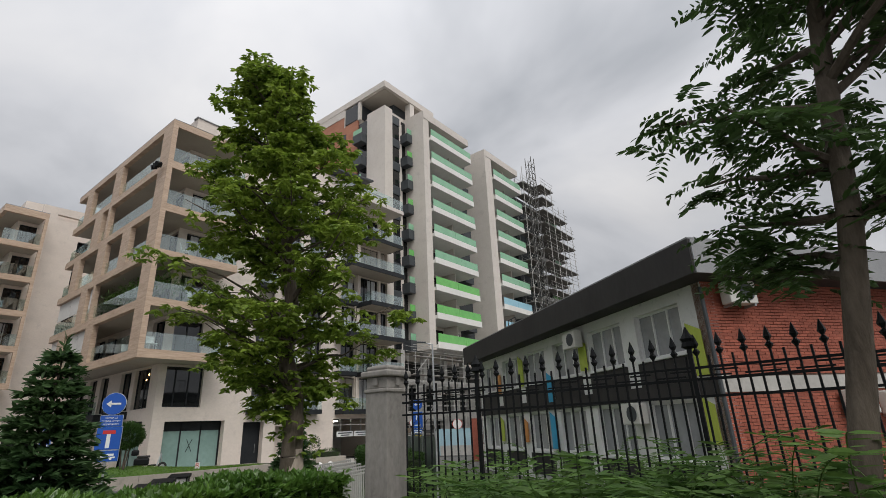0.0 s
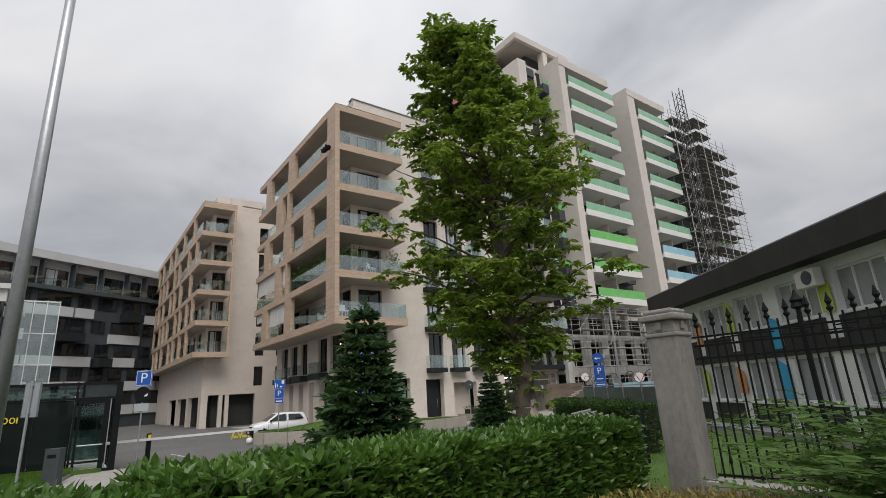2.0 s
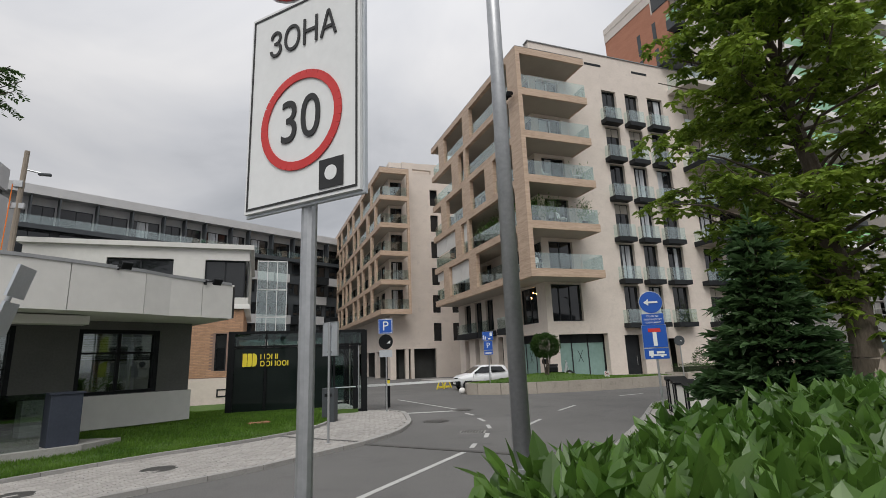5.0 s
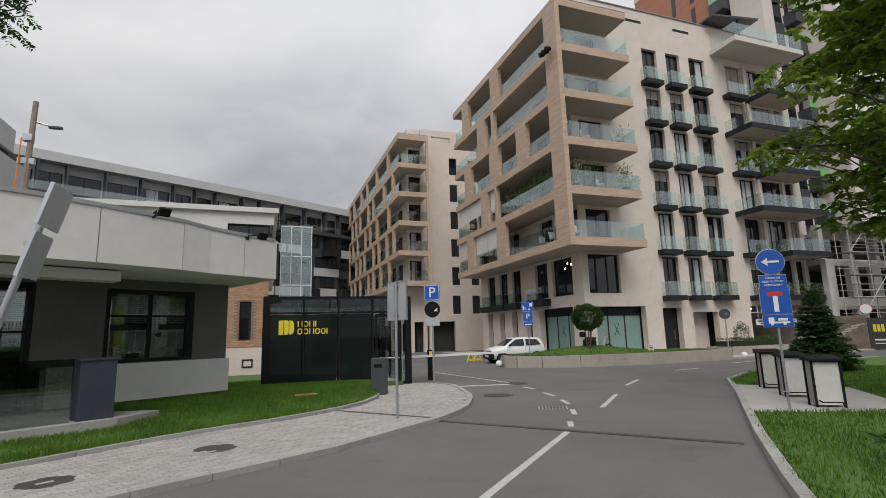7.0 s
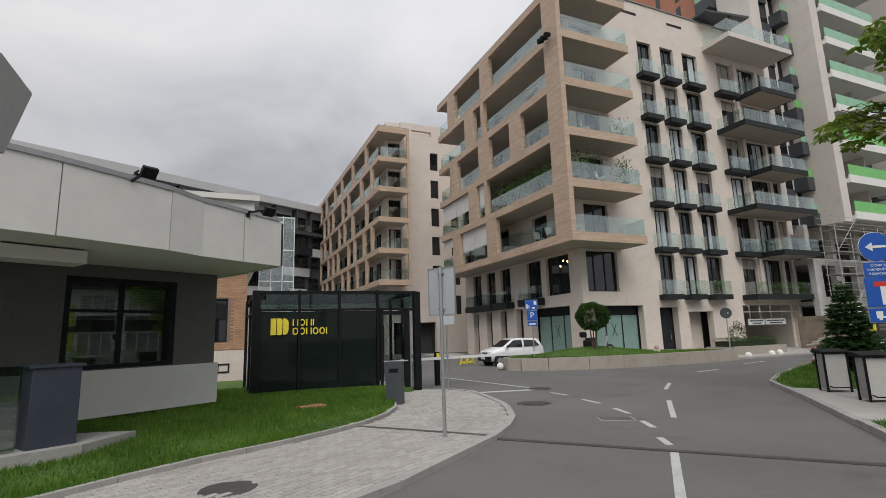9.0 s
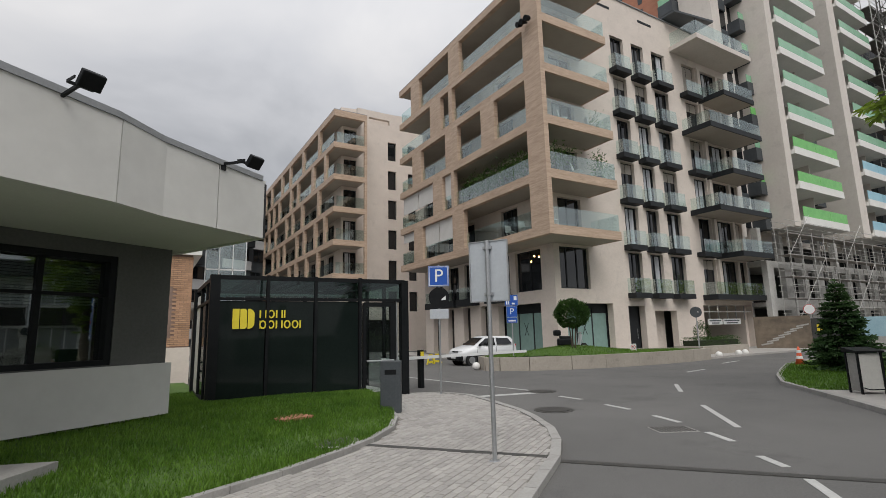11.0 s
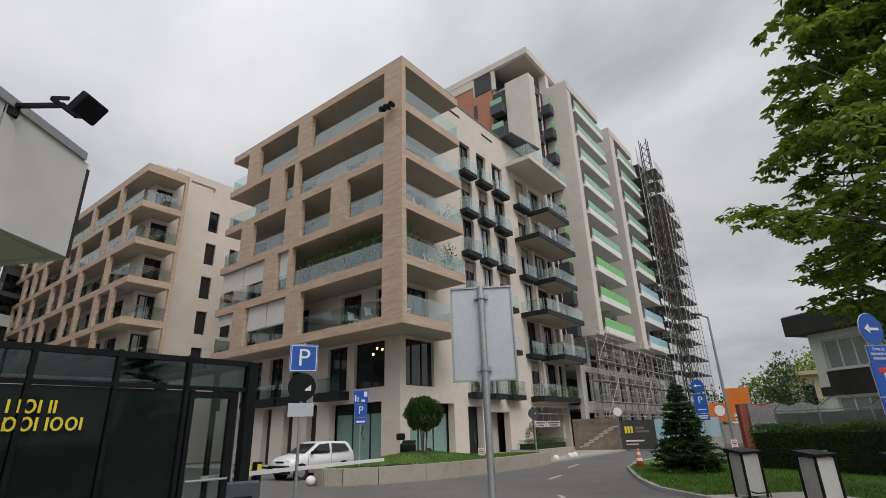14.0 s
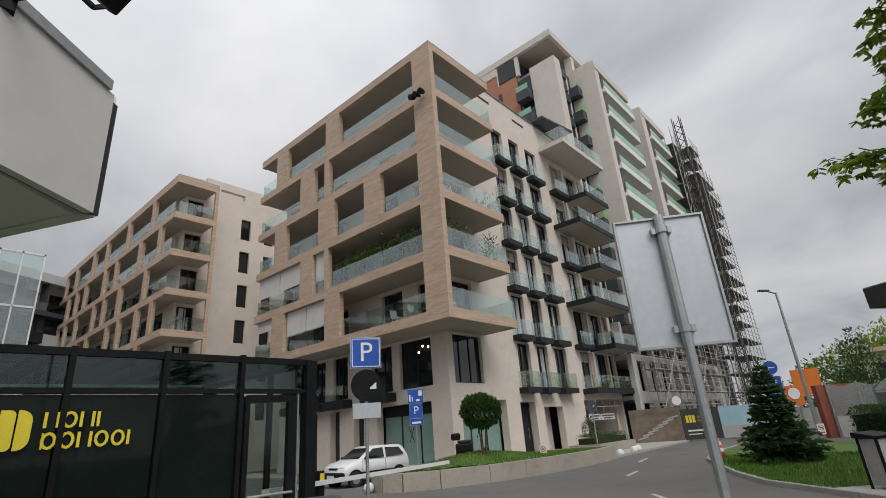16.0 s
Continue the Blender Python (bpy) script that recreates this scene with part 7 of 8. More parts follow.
def car():
    ob = thing("car", "small white hatchback car parked by the planter", "car", (-2.24, 3.2, 0.0), 175)
    # x forward, y left
    side = [(-1.58, 0.3), (-1.66, 0.7), (-1.6, 0.95), (-1.4, 1.34), (-1.22, 1.41), (-0.1, 1.44), (0.2, 1.39), (0.84, 0.97), (1.4, 0.84), (1.58, 0.68), (1.64, 0.36), (1.55, 0.24), (-1.5, 0.22)]
    bm = bmesh.new()
    rings = []
    for y, s in ((-0.76, 0.97), (-0.7, 1.0), (0.7, 1.0), (0.76, 0.97)):
        ring = []
        for x, z in side:
            inset = 0.14 * max(0, (z - 0.95) / 0.5)
            ring.append(bm.verts.new((x * s, y - math.copysign(inset, y), z * (0.99 if s < 1 else 1))))
        rings.append(ring)
    for a, b in zip(rings, rings[1:]):
        for i in range(len(side)):
            j = (i + 1) % len(side)
            bm.faces.new((a[i], a[j], b[j], b[i]))
    bm.faces.new(rings[0][::-1])
    bm.faces.new(rings[-1])
    bmesh.ops.recalc_face_normals(bm, faces=bm.faces[:])
    bmesh.ops.bevel(bm, geom=bm.edges[:], offset=0.025, segments=2, affect="EDGES")
    body = part("body", bm, CARW, ob, "white painted body", smooth=True)
    for sg in (-1, 1):
        for pts in ([(0.68, 0.98), (0.18, 1.32), (-0.32, 1.35), (-0.32, 0.98)], [(-0.44, 1.0), (-0.44, 1.34), (-1.14, 1.31), (-1.36, 1.02)]):
            m = Mesh()
            n = len(pts)
            for o in (0.0, 0.012):
                m.v += [(x, sg * (0.775 + o - 0.14 * (z - 0.95) / 0.5), z) for x, z in pts]
            m.f += [tuple(range(n)), tuple(reversed(range(n, 2 * n)))] + [(i, (i + 1) % n, n + (i + 1) % n, n + i) for i in range(n)]
            part("side_window", m, PANE, ob)
        part("headlight", soft_box(0.12, 0.32, 0.15, 0.04), SIGNW, ob, "clear headlight", at=(1.5, sg * 0.53, 0.62))
        part("tail_light", soft_box(0.06, 0.14, 0.3, 0.02), SIGNR, ob, "red tail light", at=(-1.61, sg * 0.64, 0.7))
        part("mirror", soft_box(0.1, 0.16, 0.12, 0.03), BLACKM, ob, at=(0.6, sg * 0.86, 0.95))
        for x_ in (0.72, -0.4):
            part("door_seam", Mesh().box(x_ - 0.006, sg * 0.764 - 0.004, 0.4, x_ + 0.006, sg * 0.764 + 0.004, 0.95), BLACKM, ob)
        part("sill_trim", Mesh().box(-0.8, sg * 0.77 - 0.01, 0.45, 0.8, sg * 0.77 + 0.01, 0.52), BLACKM, ob)
        for x in (-1.08, 1.04):
            part("wheel_arch", Mesh().tube((x, sg * 0.72, 0.28), (x, sg * 0.766, 0.28), 0.35, k=24), BLACKM, ob)
            wh = part("wheel", Mesh().tube((0, -0.09, 0), (0, 0.09, 0), 0.28, k=24), RUBBER, ob, "black tyre", at=(x, sg * 0.70, 0.28))
            part("rim", Mesh().tube((0, sg * 0.08, 0), (0, sg * 0.1, 0), 0.17, k=18), STEEL, wh)
    for xa, za, xb, zb, hw in ((0.82, 0.99, 0.26, 1.36, 0.6), (-1.58, 1.0, -1.42, 1.32, 0.56)):
        m = Mesh()
        off = 0.02 if xa > 0 else -0.02
        m.v = [(xa + off, -hw - 0.04, za), (xa + off, hw + 0.04, za), (xb + off, hw - 0.06, zb), (xb + off, -hw + 0.06, zb), (xa + off * 0.3, -hw - 0.04, za), (xa + off * 0.3, hw + 0.04, za), (xb + off * 0.3, hw - 0.06, zb), (xb + off * 0.3, -hw + 0.06, zb)]
        m.f = [(0, 1, 2, 3), (7, 6, 5, 4), (0, 4, 5, 1), (1, 5, 6, 2), (2, 6, 7, 3), (3, 7, 4, 0)]
        part("windscreen" if xa > 0 else "rear_window", m, PANE, ob)
    part("front_bumper", soft_box(0.2, 1.54, 0.3, 0.06), BLACKM, ob, "dark plastic bumper", at=(1.6, 0, 0.26))
    part("rear_bumper", soft_box(0.14, 1.5, 0.22, 0.05), BLACKM, ob, at=(-1.6, 0, 0.28))
    part("grille", Mesh().box(1.5, -0.3, 0.66, 1.6, 0.3, 0.72), BLACKM, ob)
    part("number_plate", Mesh().box(1.7, -0.26, 0.36, 1.708, 0.26, 0.47), SIGNW, ob)


car()


def scooter(x, y, z, turn):
    ob = thing("scooter", "dark motor scooter parked on the shop terrace", "scooter", (x, y, z), turn)
    for a in (-0.6, 0.62):
        w = part("wheel", Mesh().tube((a, -0.06, 0.23), (a, 0.06, 0.23), 0.23, k=18), RUBBER, ob)
        part("rim", Mesh().tube((a, -0.07, 0.23), (a, 0.07, 0.23), 0.12, k=12), STEEL, w)
    part("body", soft_box(0.75, 0.3, 0.4, 0.09), BLACKM, ob, at=(-0.42, 0, 0.32))
    part("seat", soft_box(0.65, 0.26, 0.12, 0.05), RUBBER, ob, at=(-0.35, 0, 0.72))
    part("footboard", soft_box(0.5, 0.28, 0.08, 0.03), BLACKM, ob, at=(0.15, 0, 0.28))
    part("front_shield", Mesh().beam((0.35, 0, 0.3), (0.5, 0, 0.9), 0.32, 0.07), ALU, ob, "silver front shield")
    part("fork", Mesh().tube((0.62, 0, 0.23), (0.45, 0, 1.0), 0.03, k=8), STEEL, ob)
    part("handlebar", Mesh().tube((0.45, -0.3, 1.0), (0.45, 0.3, 1.0), 0.018, k=8), STEEL, ob)
    part("top_case", soft_box(0.36, 0.38, 0.3, 0.08), BLACKM, ob, at=(-0.78, 0, 0.85))


scooter(1.9, 0.9, 0.5, -25)


def cone(x, y, z):
    ob = thing("traffic_cone", "orange traffic cone with white bands", "cone", (x, y, z), group="traffic cones")
    part("base", soft_box(0.42, 0.42, 0.04, 0.01), RUBBER, ob)
    part("body", Mesh().lathe((0, 0, 0.04), [(0.17, 0), (0.03, 0.72)], 16), CONEO, ob, smooth=True)
    for z0 in (0.25, 0.48):
        r0, r1 = 0.172 - 0.194 * z0, 0.172 - 0.194 * (z0 + 0.11)
        part("band", Mesh().lathe((0, 0, 0.04), [(r0 + 0.003, z0), (r1 + 0.003, z0 + 0.11)], 16), SIGNW, ob)


CONEO = material("orange_cone_plastic", (0.62, 0.09, 0.03), (0.72, 0.13, 0.05), 0.5, scale=3, bump=0.03)
cone(4.9, -8.4, 0.02)
cone(13.0, -8.6, 0.05)
cone(16.0, -8.0, 0.05)


def street_bin(x, y, turn):
    ob = thing("street_bin", "pale stone-faced bin with black metal frame and lid", "bin", (x, y, 0.07), turn, "street bins")
    part("body", soft_box(0.48, 0.36, 0.86, 0.01), BINM, ob, "pale panel body", at=(0, 0, 0.04))
    for sx in (-1, 1):
        part("side_panel", Mesh().box(sx * 0.242 - 0.004, -0.15, 0.06, sx * 0.242 + 0.004, 0.15, 0.88), BINS, ob, "side panel in a darker grey than the body")
        for sy in (-1, 1):
            part("post", Mesh().box(sx * 0.25 - 0.02, sy * 0.19 - 0.02, 0, sx * 0.25 + 0.02, sy * 0.19 + 0.02, 0.92), BLACKM, ob)
    part("lid", Mesh().slab([(-0.3, -0.25), (0.3, -0.25), (0.3, 0.25), (-0.3, 0.25)], 0.92, lambda x, y: 0.96 + 0.07 * (y > 0)), BLACKM, ob, "sloping black lid")
    part("pedal", Mesh().tube((-0.2, -0.2, 0.14), (-0.2, -0.36, 0.12), 0.014, k=6).tube((-0.2, -0.36, 0.12), (0.14, -0.36, 0.12), 0.014, k=6).tube((0.14, -0.36, 0.12), (0.17, -0.36, 0.03), 0.014, k=6), BLACKM, ob, "bent foot pedal")
    return ob


BINS = material("grey_bin_side", (0.22, 0.215, 0.2), (0.33, 0.32, 0.3), 0.7, scale=3, fine=20, bump=0.05)
for x, y in ((-3.12, -13.42), (-4.25, -14.85), (-5.2, -16.2)):
    street_bin(x, y, -36)


def barrier():
    ob = thing("boom_barrier", "white boom barrier with a dark post beside the kiosk", "barrier", (-10.0, -4.6, 0.0), 8)
    part("post", soft_box(0.16, 0.16, 1.15, 0.02), BLACKM, ob)
    part("boom", Mesh().box(-1.5, -0.14, 0.88, 4.7, -0.09, 0.97), SIGNW, ob, "long white boom")
    part("yellow_mark", Mesh().box(-0.06, -0.085, 0.9, 0.06, -0.082, 1.1), YELLOW, ob)


barrier()
wb = thing("wheel_stop", "yellow folding parking stop", "parking stop", (-4.1, 5.4, 0.0), 20, "parking stops")
part("frame", Mesh().beam((-0.3, 0, 0), (-0.1, 0, 0.5), 0.06, 0.06).beam((0.3, 0, 0), (0.1, 0, 0.5), 0.06, 0.06).beam((-0.1, 0, 0.5), (0.1, 0, 0.5), 0.06, 0.06), YELLOW, wb)
part("panel", Mesh().beam((-0.16, 0, 0.12), (0.16, 0, 0.12), 0.04, 0.12), YELLOW, wb)
copy_thing(wb, pose(-3.5, 5.75, 0, 0, 0, 10))
for x, y in ((-4.75, 0.1), (8.6, -2.9), (10.8, -2.7), (11.8, -2.5)):
    b_ = thing("bollard", "small white stone ball bollard", "bollard", (x, y, 0.0), group="ball bollards")
    part("ball", Mesh().lathe((0, 0, 0), [(0.06, 0), (0.15, 0.06), (0.18, 0.16), (0.15, 0.27), (0.06, 0.33), (0.01, 0.34)], 14), WHITEB, b_, smooth=True)
pl2 = thing("planter_box", "low beige planter with a clipped hedge by the garage", "planter", (11.5, -0.7, 0.0))
part("wall_segment", Mesh().box(-2.2, -0.9, 0, 2.4, 0.9, 0.55), PLANTERW, pl2)
hedge("hedge", "low dark clipped hedge in the planter", [(9.6, -0.7), (13.6, -0.7)], 1.2, 0.95, 0.07, 3500, 43, LEAFB)
sh = thing("shrub", "rounded reddish shrub behind the planter hedge", "shrub", (12.8, 0.6, 0.1))
rg_ = np.random.default_rng(77)
dd_ = rg_.normal(0, 1, (900, 3))
dd_ /= np.linalg.norm(dd_, axis=1, keepdims=True)
part("foliage", leaf_cloud(dd_ * rg_.uniform(0.5, 1, (900, 1)) * np.array([0.5, 0.5, 0.95]) + np.array([0, 0, 0.95]), dd_, 0.12, 0.4, rg_, 0.4), LEAFA, sh)


# ---- balcony plants and furniture ----
def balcony_plants():
    rng = np.random.default_rng(81)
    for y0, y1, h, n in ((2.0, 8.6, 1.5, 9),):
        for i in range(n):
            y = y0 + (y1 - y0) * i / (n - 1)
            ob = thing("potted_plant", "leafy green plant in a balcony planter", "plant", (1.0, y, FLOOR0 + STOREY + 0.48), group="balcony plants")
            part("pot", Mesh().lathe((0, 0, 0), [(0.16, 0), (0.22, 0.4), (0.2, 0.4)], 12), DARKFR, ob)
            k = 420
            P = rng.normal(0, 1, (k, 3)) * np.array([0.3, 0.42, 0.32]) + np.array([0, 0, 0.4 + h * 0.55])
            N = rng.normal(0, 0.7, (k, 3)) + np.array([0, 0, 0.4])
            part("foliage", leaf_cloud(P, N, 0.2, 0.28, rng, 0.3), LEAFH, ob)
    for x, z in ((1.2, 1), (2.2, 1), (4.8, 1), (4.7, 2)):
        ob = thing("potted_plant", "tall bushy plant on the corner balcony", "plant", (x, 0.8, FLOOR0 + STOREY * z + 0.48), group="balcony plants")
        part("pot", Mesh().lathe((0, 0, 0), [(0.16, 0), (0.22, 0.4), (0.2, 0.4)], 12), DARKFR, ob)
        k = 300 if z == 1 else 120
        P = rng.normal(0, 1, (k, 3)) * np.array([0.3, 0.25, 0.35]) + np.array([0, 0, 1.1 if z == 1 else 0.7])
        part("foliage", leaf_cloud(P, rng.normal(0, 0.7, (k, 3)) + np.array([0, 0, 0.4]), 0.2, 0.25, rng, 0.3), LEAFH, ob)
    for x, y, k in ((0.9, 3.0, 0), (1.0, 4.4, 0), (3.0, 0.7, 1), (4.4, 0.7, 2), (2.2, 0.8, 2), (1.0, 0.8, 0)):
        c = thing("garden_chair", "white plastic chair on the balcony", "chair", (x, y, FLOOR0 + STOREY * k + 0.48), 30 * k, "balcony chairs")
        part("seat", soft_box(0.48, 0.46, 0.05, 0.02), SIGNW, c, at=(0, 0, 0.42))
        part("backrest", soft_box(0.46, 0.05, 0.48, 0.02), SIGNW, c, at=pose(0, 0.24, 0.45, -12, 0, 0))
        for sx in (-0.2, 0.2):
            for sy in (-0.19, 0.19):
                part("leg", Mesh().tube((sx, sy, 0), (sx * 0.9, sy * 0.9, 0.43), 0.018, k=6), SIGNW, c)


balcony_plants()


# ---- the street's end: hoarding, orange board, fences, far trees ----
def hoarding():
    ob = thing("hoarding", "printed site hoarding across the end of the street", "hoarding", (18.9, 0.6, 0.1), -72)
    part("panel", Mesh().box(0, -0.04, 0, 3.2, 0, 2.1), PHOTO, ob, "brown printed panel with a stair picture")
    st_ = Mesh()
    for i in range(7):
        st_.beam((0.3 + i * 0.35, -0.045, 0.2 + i * 0.2), (1.0 + i * 0.35, -0.045, 0.35 + i * 0.2), 0.006, 0.09)
    part("print", st_, CONC, ob)
    bp = part("panel", Mesh().box(3.22, -0.04, 0, 5.5, 0, 1.9), HOARD, ob, "black printed panel with gold emblem")
    for i in range(3):
        part("bar", Mesh().box(3.5 + i * 0.2, -0.05, 1.05, 3.65 + i * 0.2, -0.04, 1.5), YELLOW, bp)
    part("text_bar", Mesh().box(4.2, -0.05, 1.3, 4.8, -0.04, 1.45).box(4.2, -0.05, 1.08, 5.1, -0.04, 1.23), PHOTO, bp)
    part("text_bar", Mesh().box(3.5, -0.05, 0.5, 4.7, -0.04, 0.6).box(3.5, -0.05, 0.3, 4.3, -0.04, 0.36), SIGNW, bp)
    part("panel", Mesh().box(5.52, -0.04, 0, 9.5, 0, 1.9), SKYPRT, ob, "blue printed panel")
    part("panel", Mesh().box(5.6, -0.05, 0, 9.5, -0.041, 0.7), CONC, ob)
    for i in range(6):
        part("post", Mesh().box(i * 1.9, 0, 0, i * 1.9 + 0.06, 0.06, 2.0), STEEL, ob)


hoarding()
ob_ = thing("site_billboard", "orange sheet billboard on posts at the site entrance", "billboard", (26.0, -8.4, 0), -85)
part("sheet", Mesh().box(0, -0.05, 2.3, 1.6, 0, 4.0), ORANGE, ob_)
part("sheet", Mesh().box(-1.5, -0.05, 1.7, 0.4, -0.06, 3.0), ORANGE, ob_)
for i in range(5):
    part("post", Mesh().tube((-1.4 + i * 0.72, 0.06, 0), (-1.4 + i * 0.72, 0.06, 2.6), 0.05, k=6), STEEL, ob_)
part("frame_panel", Mesh().box(-1.5, 0.1, 0.2, 1.6, 0.12, 1.5), CONC, ob_)


def net_fence():
    ob = thing("net_fence", "wire fence draped with grey debris net", "fence", (17.0, -11.0, 0), -42)
    for i in range(8):
        part("post", Mesh().tube((i * 1.8, 0, 0), (i * 1.8, 0, 2.7), 0.04, k=6), STEEL, ob)
        if i < 7:
            a, b = i * 1.8, (i + 1) * 1.8
            part("net", Mesh().slab([(a, -0.02), ((a + b) / 2, -0.02), (b, -0.02), (b, 0.0), ((a + b) / 2, 0.0), (a, 0.0)], 1.0, lambda x, y: 2.65 - 0.22 * (abs(x - (a + b) / 2) < 0.3)), NETM, ob, shadow=False)
    part("footing", Mesh().box(-0.5, 0.1, 0, 2.2, 0.4, 2.6), BRICKM, ob, "patch of old brick wall")
    part("kerb_wall", Mesh().box(0, -0.1, 0, 12.6, 0.1, 1.0), CONC, ob)


net_fence()


def panel_fence():
    ob = thing("panel_fence", "low steel-post fence with dull green net panels", "fence", (6.3, -13.3, 0.05), -125.5)
    for i in range(6):
        part("post", Mesh().box(i * 1.75 - 0.03, -0.03, 0, i * 1.75 + 0.03, 0.03, 2.0), STEEL, ob)
        if i < 5:
            part("net", Mesh().box(i * 1.75 + 0.05, -0.012, 0.3, (i + 1) * 1.75 - 0.05, 0.012, 1.85), NETG, ob, "sun-bleached green net panel")
            part("rail", Mesh().beam((i * 1.75 + 0.03, 0, 1.92), ((i + 1) * 1.75 - 0.03, 0, 1.92), 0.03, 0.03), STEEL, ob)
    for i in range(5):
        m = Mesh()
        for k in range(6):
            a, b = k / 6, (k + 1) / 6
            m.tube((i * 1.75 + 1.75 * a, 0, 2.0 + 0.38 * math.sin(math.pi * a)), (i * 1.75 + 1.75 * b, 0, 2.0 + 0.38 * math.sin(math.pi * b)), 0.012, k=4)
        part("wire_arch", m, CASTI, ob)


NETG = material("bleached_green_net", (0.10, 0.13, 0.11), (0.18, 0.21, 0.18), 0.9, scale=2, fine=60, bump=0.2)
panel_fence()


def bushy(name, label, x, y, z, blobs, n, leaf, mat, seed, trunk=None, cat="tree"):
    rng = np.random.default_rng(seed)
    ob = thing(name, label, cat, (x, y, z))
    if trunk:
        part("trunk", Mesh().tube((0, 0, -0.1), (0, 0, trunk), 0.2, 0.08, 8), BARK, ob)
    P, N = [], []
    for bx, by, bz, r in blobs:
        k = int(n * r * r)
        d = rng.normal(0, 1, (k, 3))
        d /= np.linalg.norm(d, axis=1, keepdims=True)
        rr = r * rng.uniform(0.55, 1.08, (k, 1)) * (1 + 0.2 * np.sin(d[:, :1] * 5 + bx) * np.cos(d[:, 2:] * 4))
        P.append(d * rr + np.array([bx, by, bz]))
        N.append(d + np.array([0, 0, 0.2]))
    part("crown", leaf_cloud(np.concatenate(P), np.concatenate(N), leaf, 0.5, rng, 0.6), mat, ob)


bushy("tree", "dark dense conifer at the street's end", 27.0, -12.4, 0, [(0, 0, 1.2, 1.9), (0.1, 0.3, 2.6, 1.7), (-0.1, 0, 3.9, 1.3), (0, 0.2, 5.0, 0.8), (0, 0, 5.9, 0.4)], 420, 0.22, NEEDLE, 91, 4)
bushy("tree", "green broadleaf tree behind the billboard", 44.0, -12.0, 0, [(0, 0, 4, 2.2), (1.5, 1.6, 5, 2.0), (-1, -1.5, 5.2, 2), (0.5, 3.4, 4.2, 1.8), (-0.6, -3, 4.5, 1.8)], 260, 0.3, LEAFC, 92, 4)
bushy("tree", "green broadleaf trees beyond the painted block", 40.0, -18.5, 0, [(0, 0, 5, 2.6), (1.2, 2.4, 6, 2.2), (-1, -2.2, 6.5, 2.2), (0, 4.5, 5.5, 2.2), (0.3, 1, 7.6, 1.6)], 240, 0.3, LEAFC, 93, 5)
bushy("tree", "far green trees along the horizon", 95.0, -10.0, 0, [(0, 0, 4, 4), (2, 8, 4, 4), (-2, -8, 4, 4.5), (0, 16, 3.5, 4), (3, -18, 4, 5), (0, 26, 4, 4), (-3, -30, 5, 5)], 60, 0.7, LEAFA, 94, 3)
ch = thing("cream_house", "small cream-plastered house behind the fence", "house", (33.0, -16.5, 0))
part("wall", Mesh().wall("x", 0, 0.3, 0, 4.6, 0, 5.0, [(0.8, 1.6, 2.6, 4.2), (2.8, 3.6, 2.6, 4.2)]), CREAM, ch)
part("wall", Mesh().box(0.3, 0, 0, 6, 0.3, 5.0).box(0.3, 4.3, 0, 6, 4.6, 5).box(5.7, 0.3, 0, 6, 4.3, 5), CREAM, ch)
part("roof", Mesh().box(-0.4, -0.4, 5.0, 6.4, 5.0, 5.3), CREAM, ch)
for a in (0.8, 2.8):
    part("window", Mesh().box(0.15, a, 2.6, 0.22, a + 0.8, 4.2), PANE, ch)


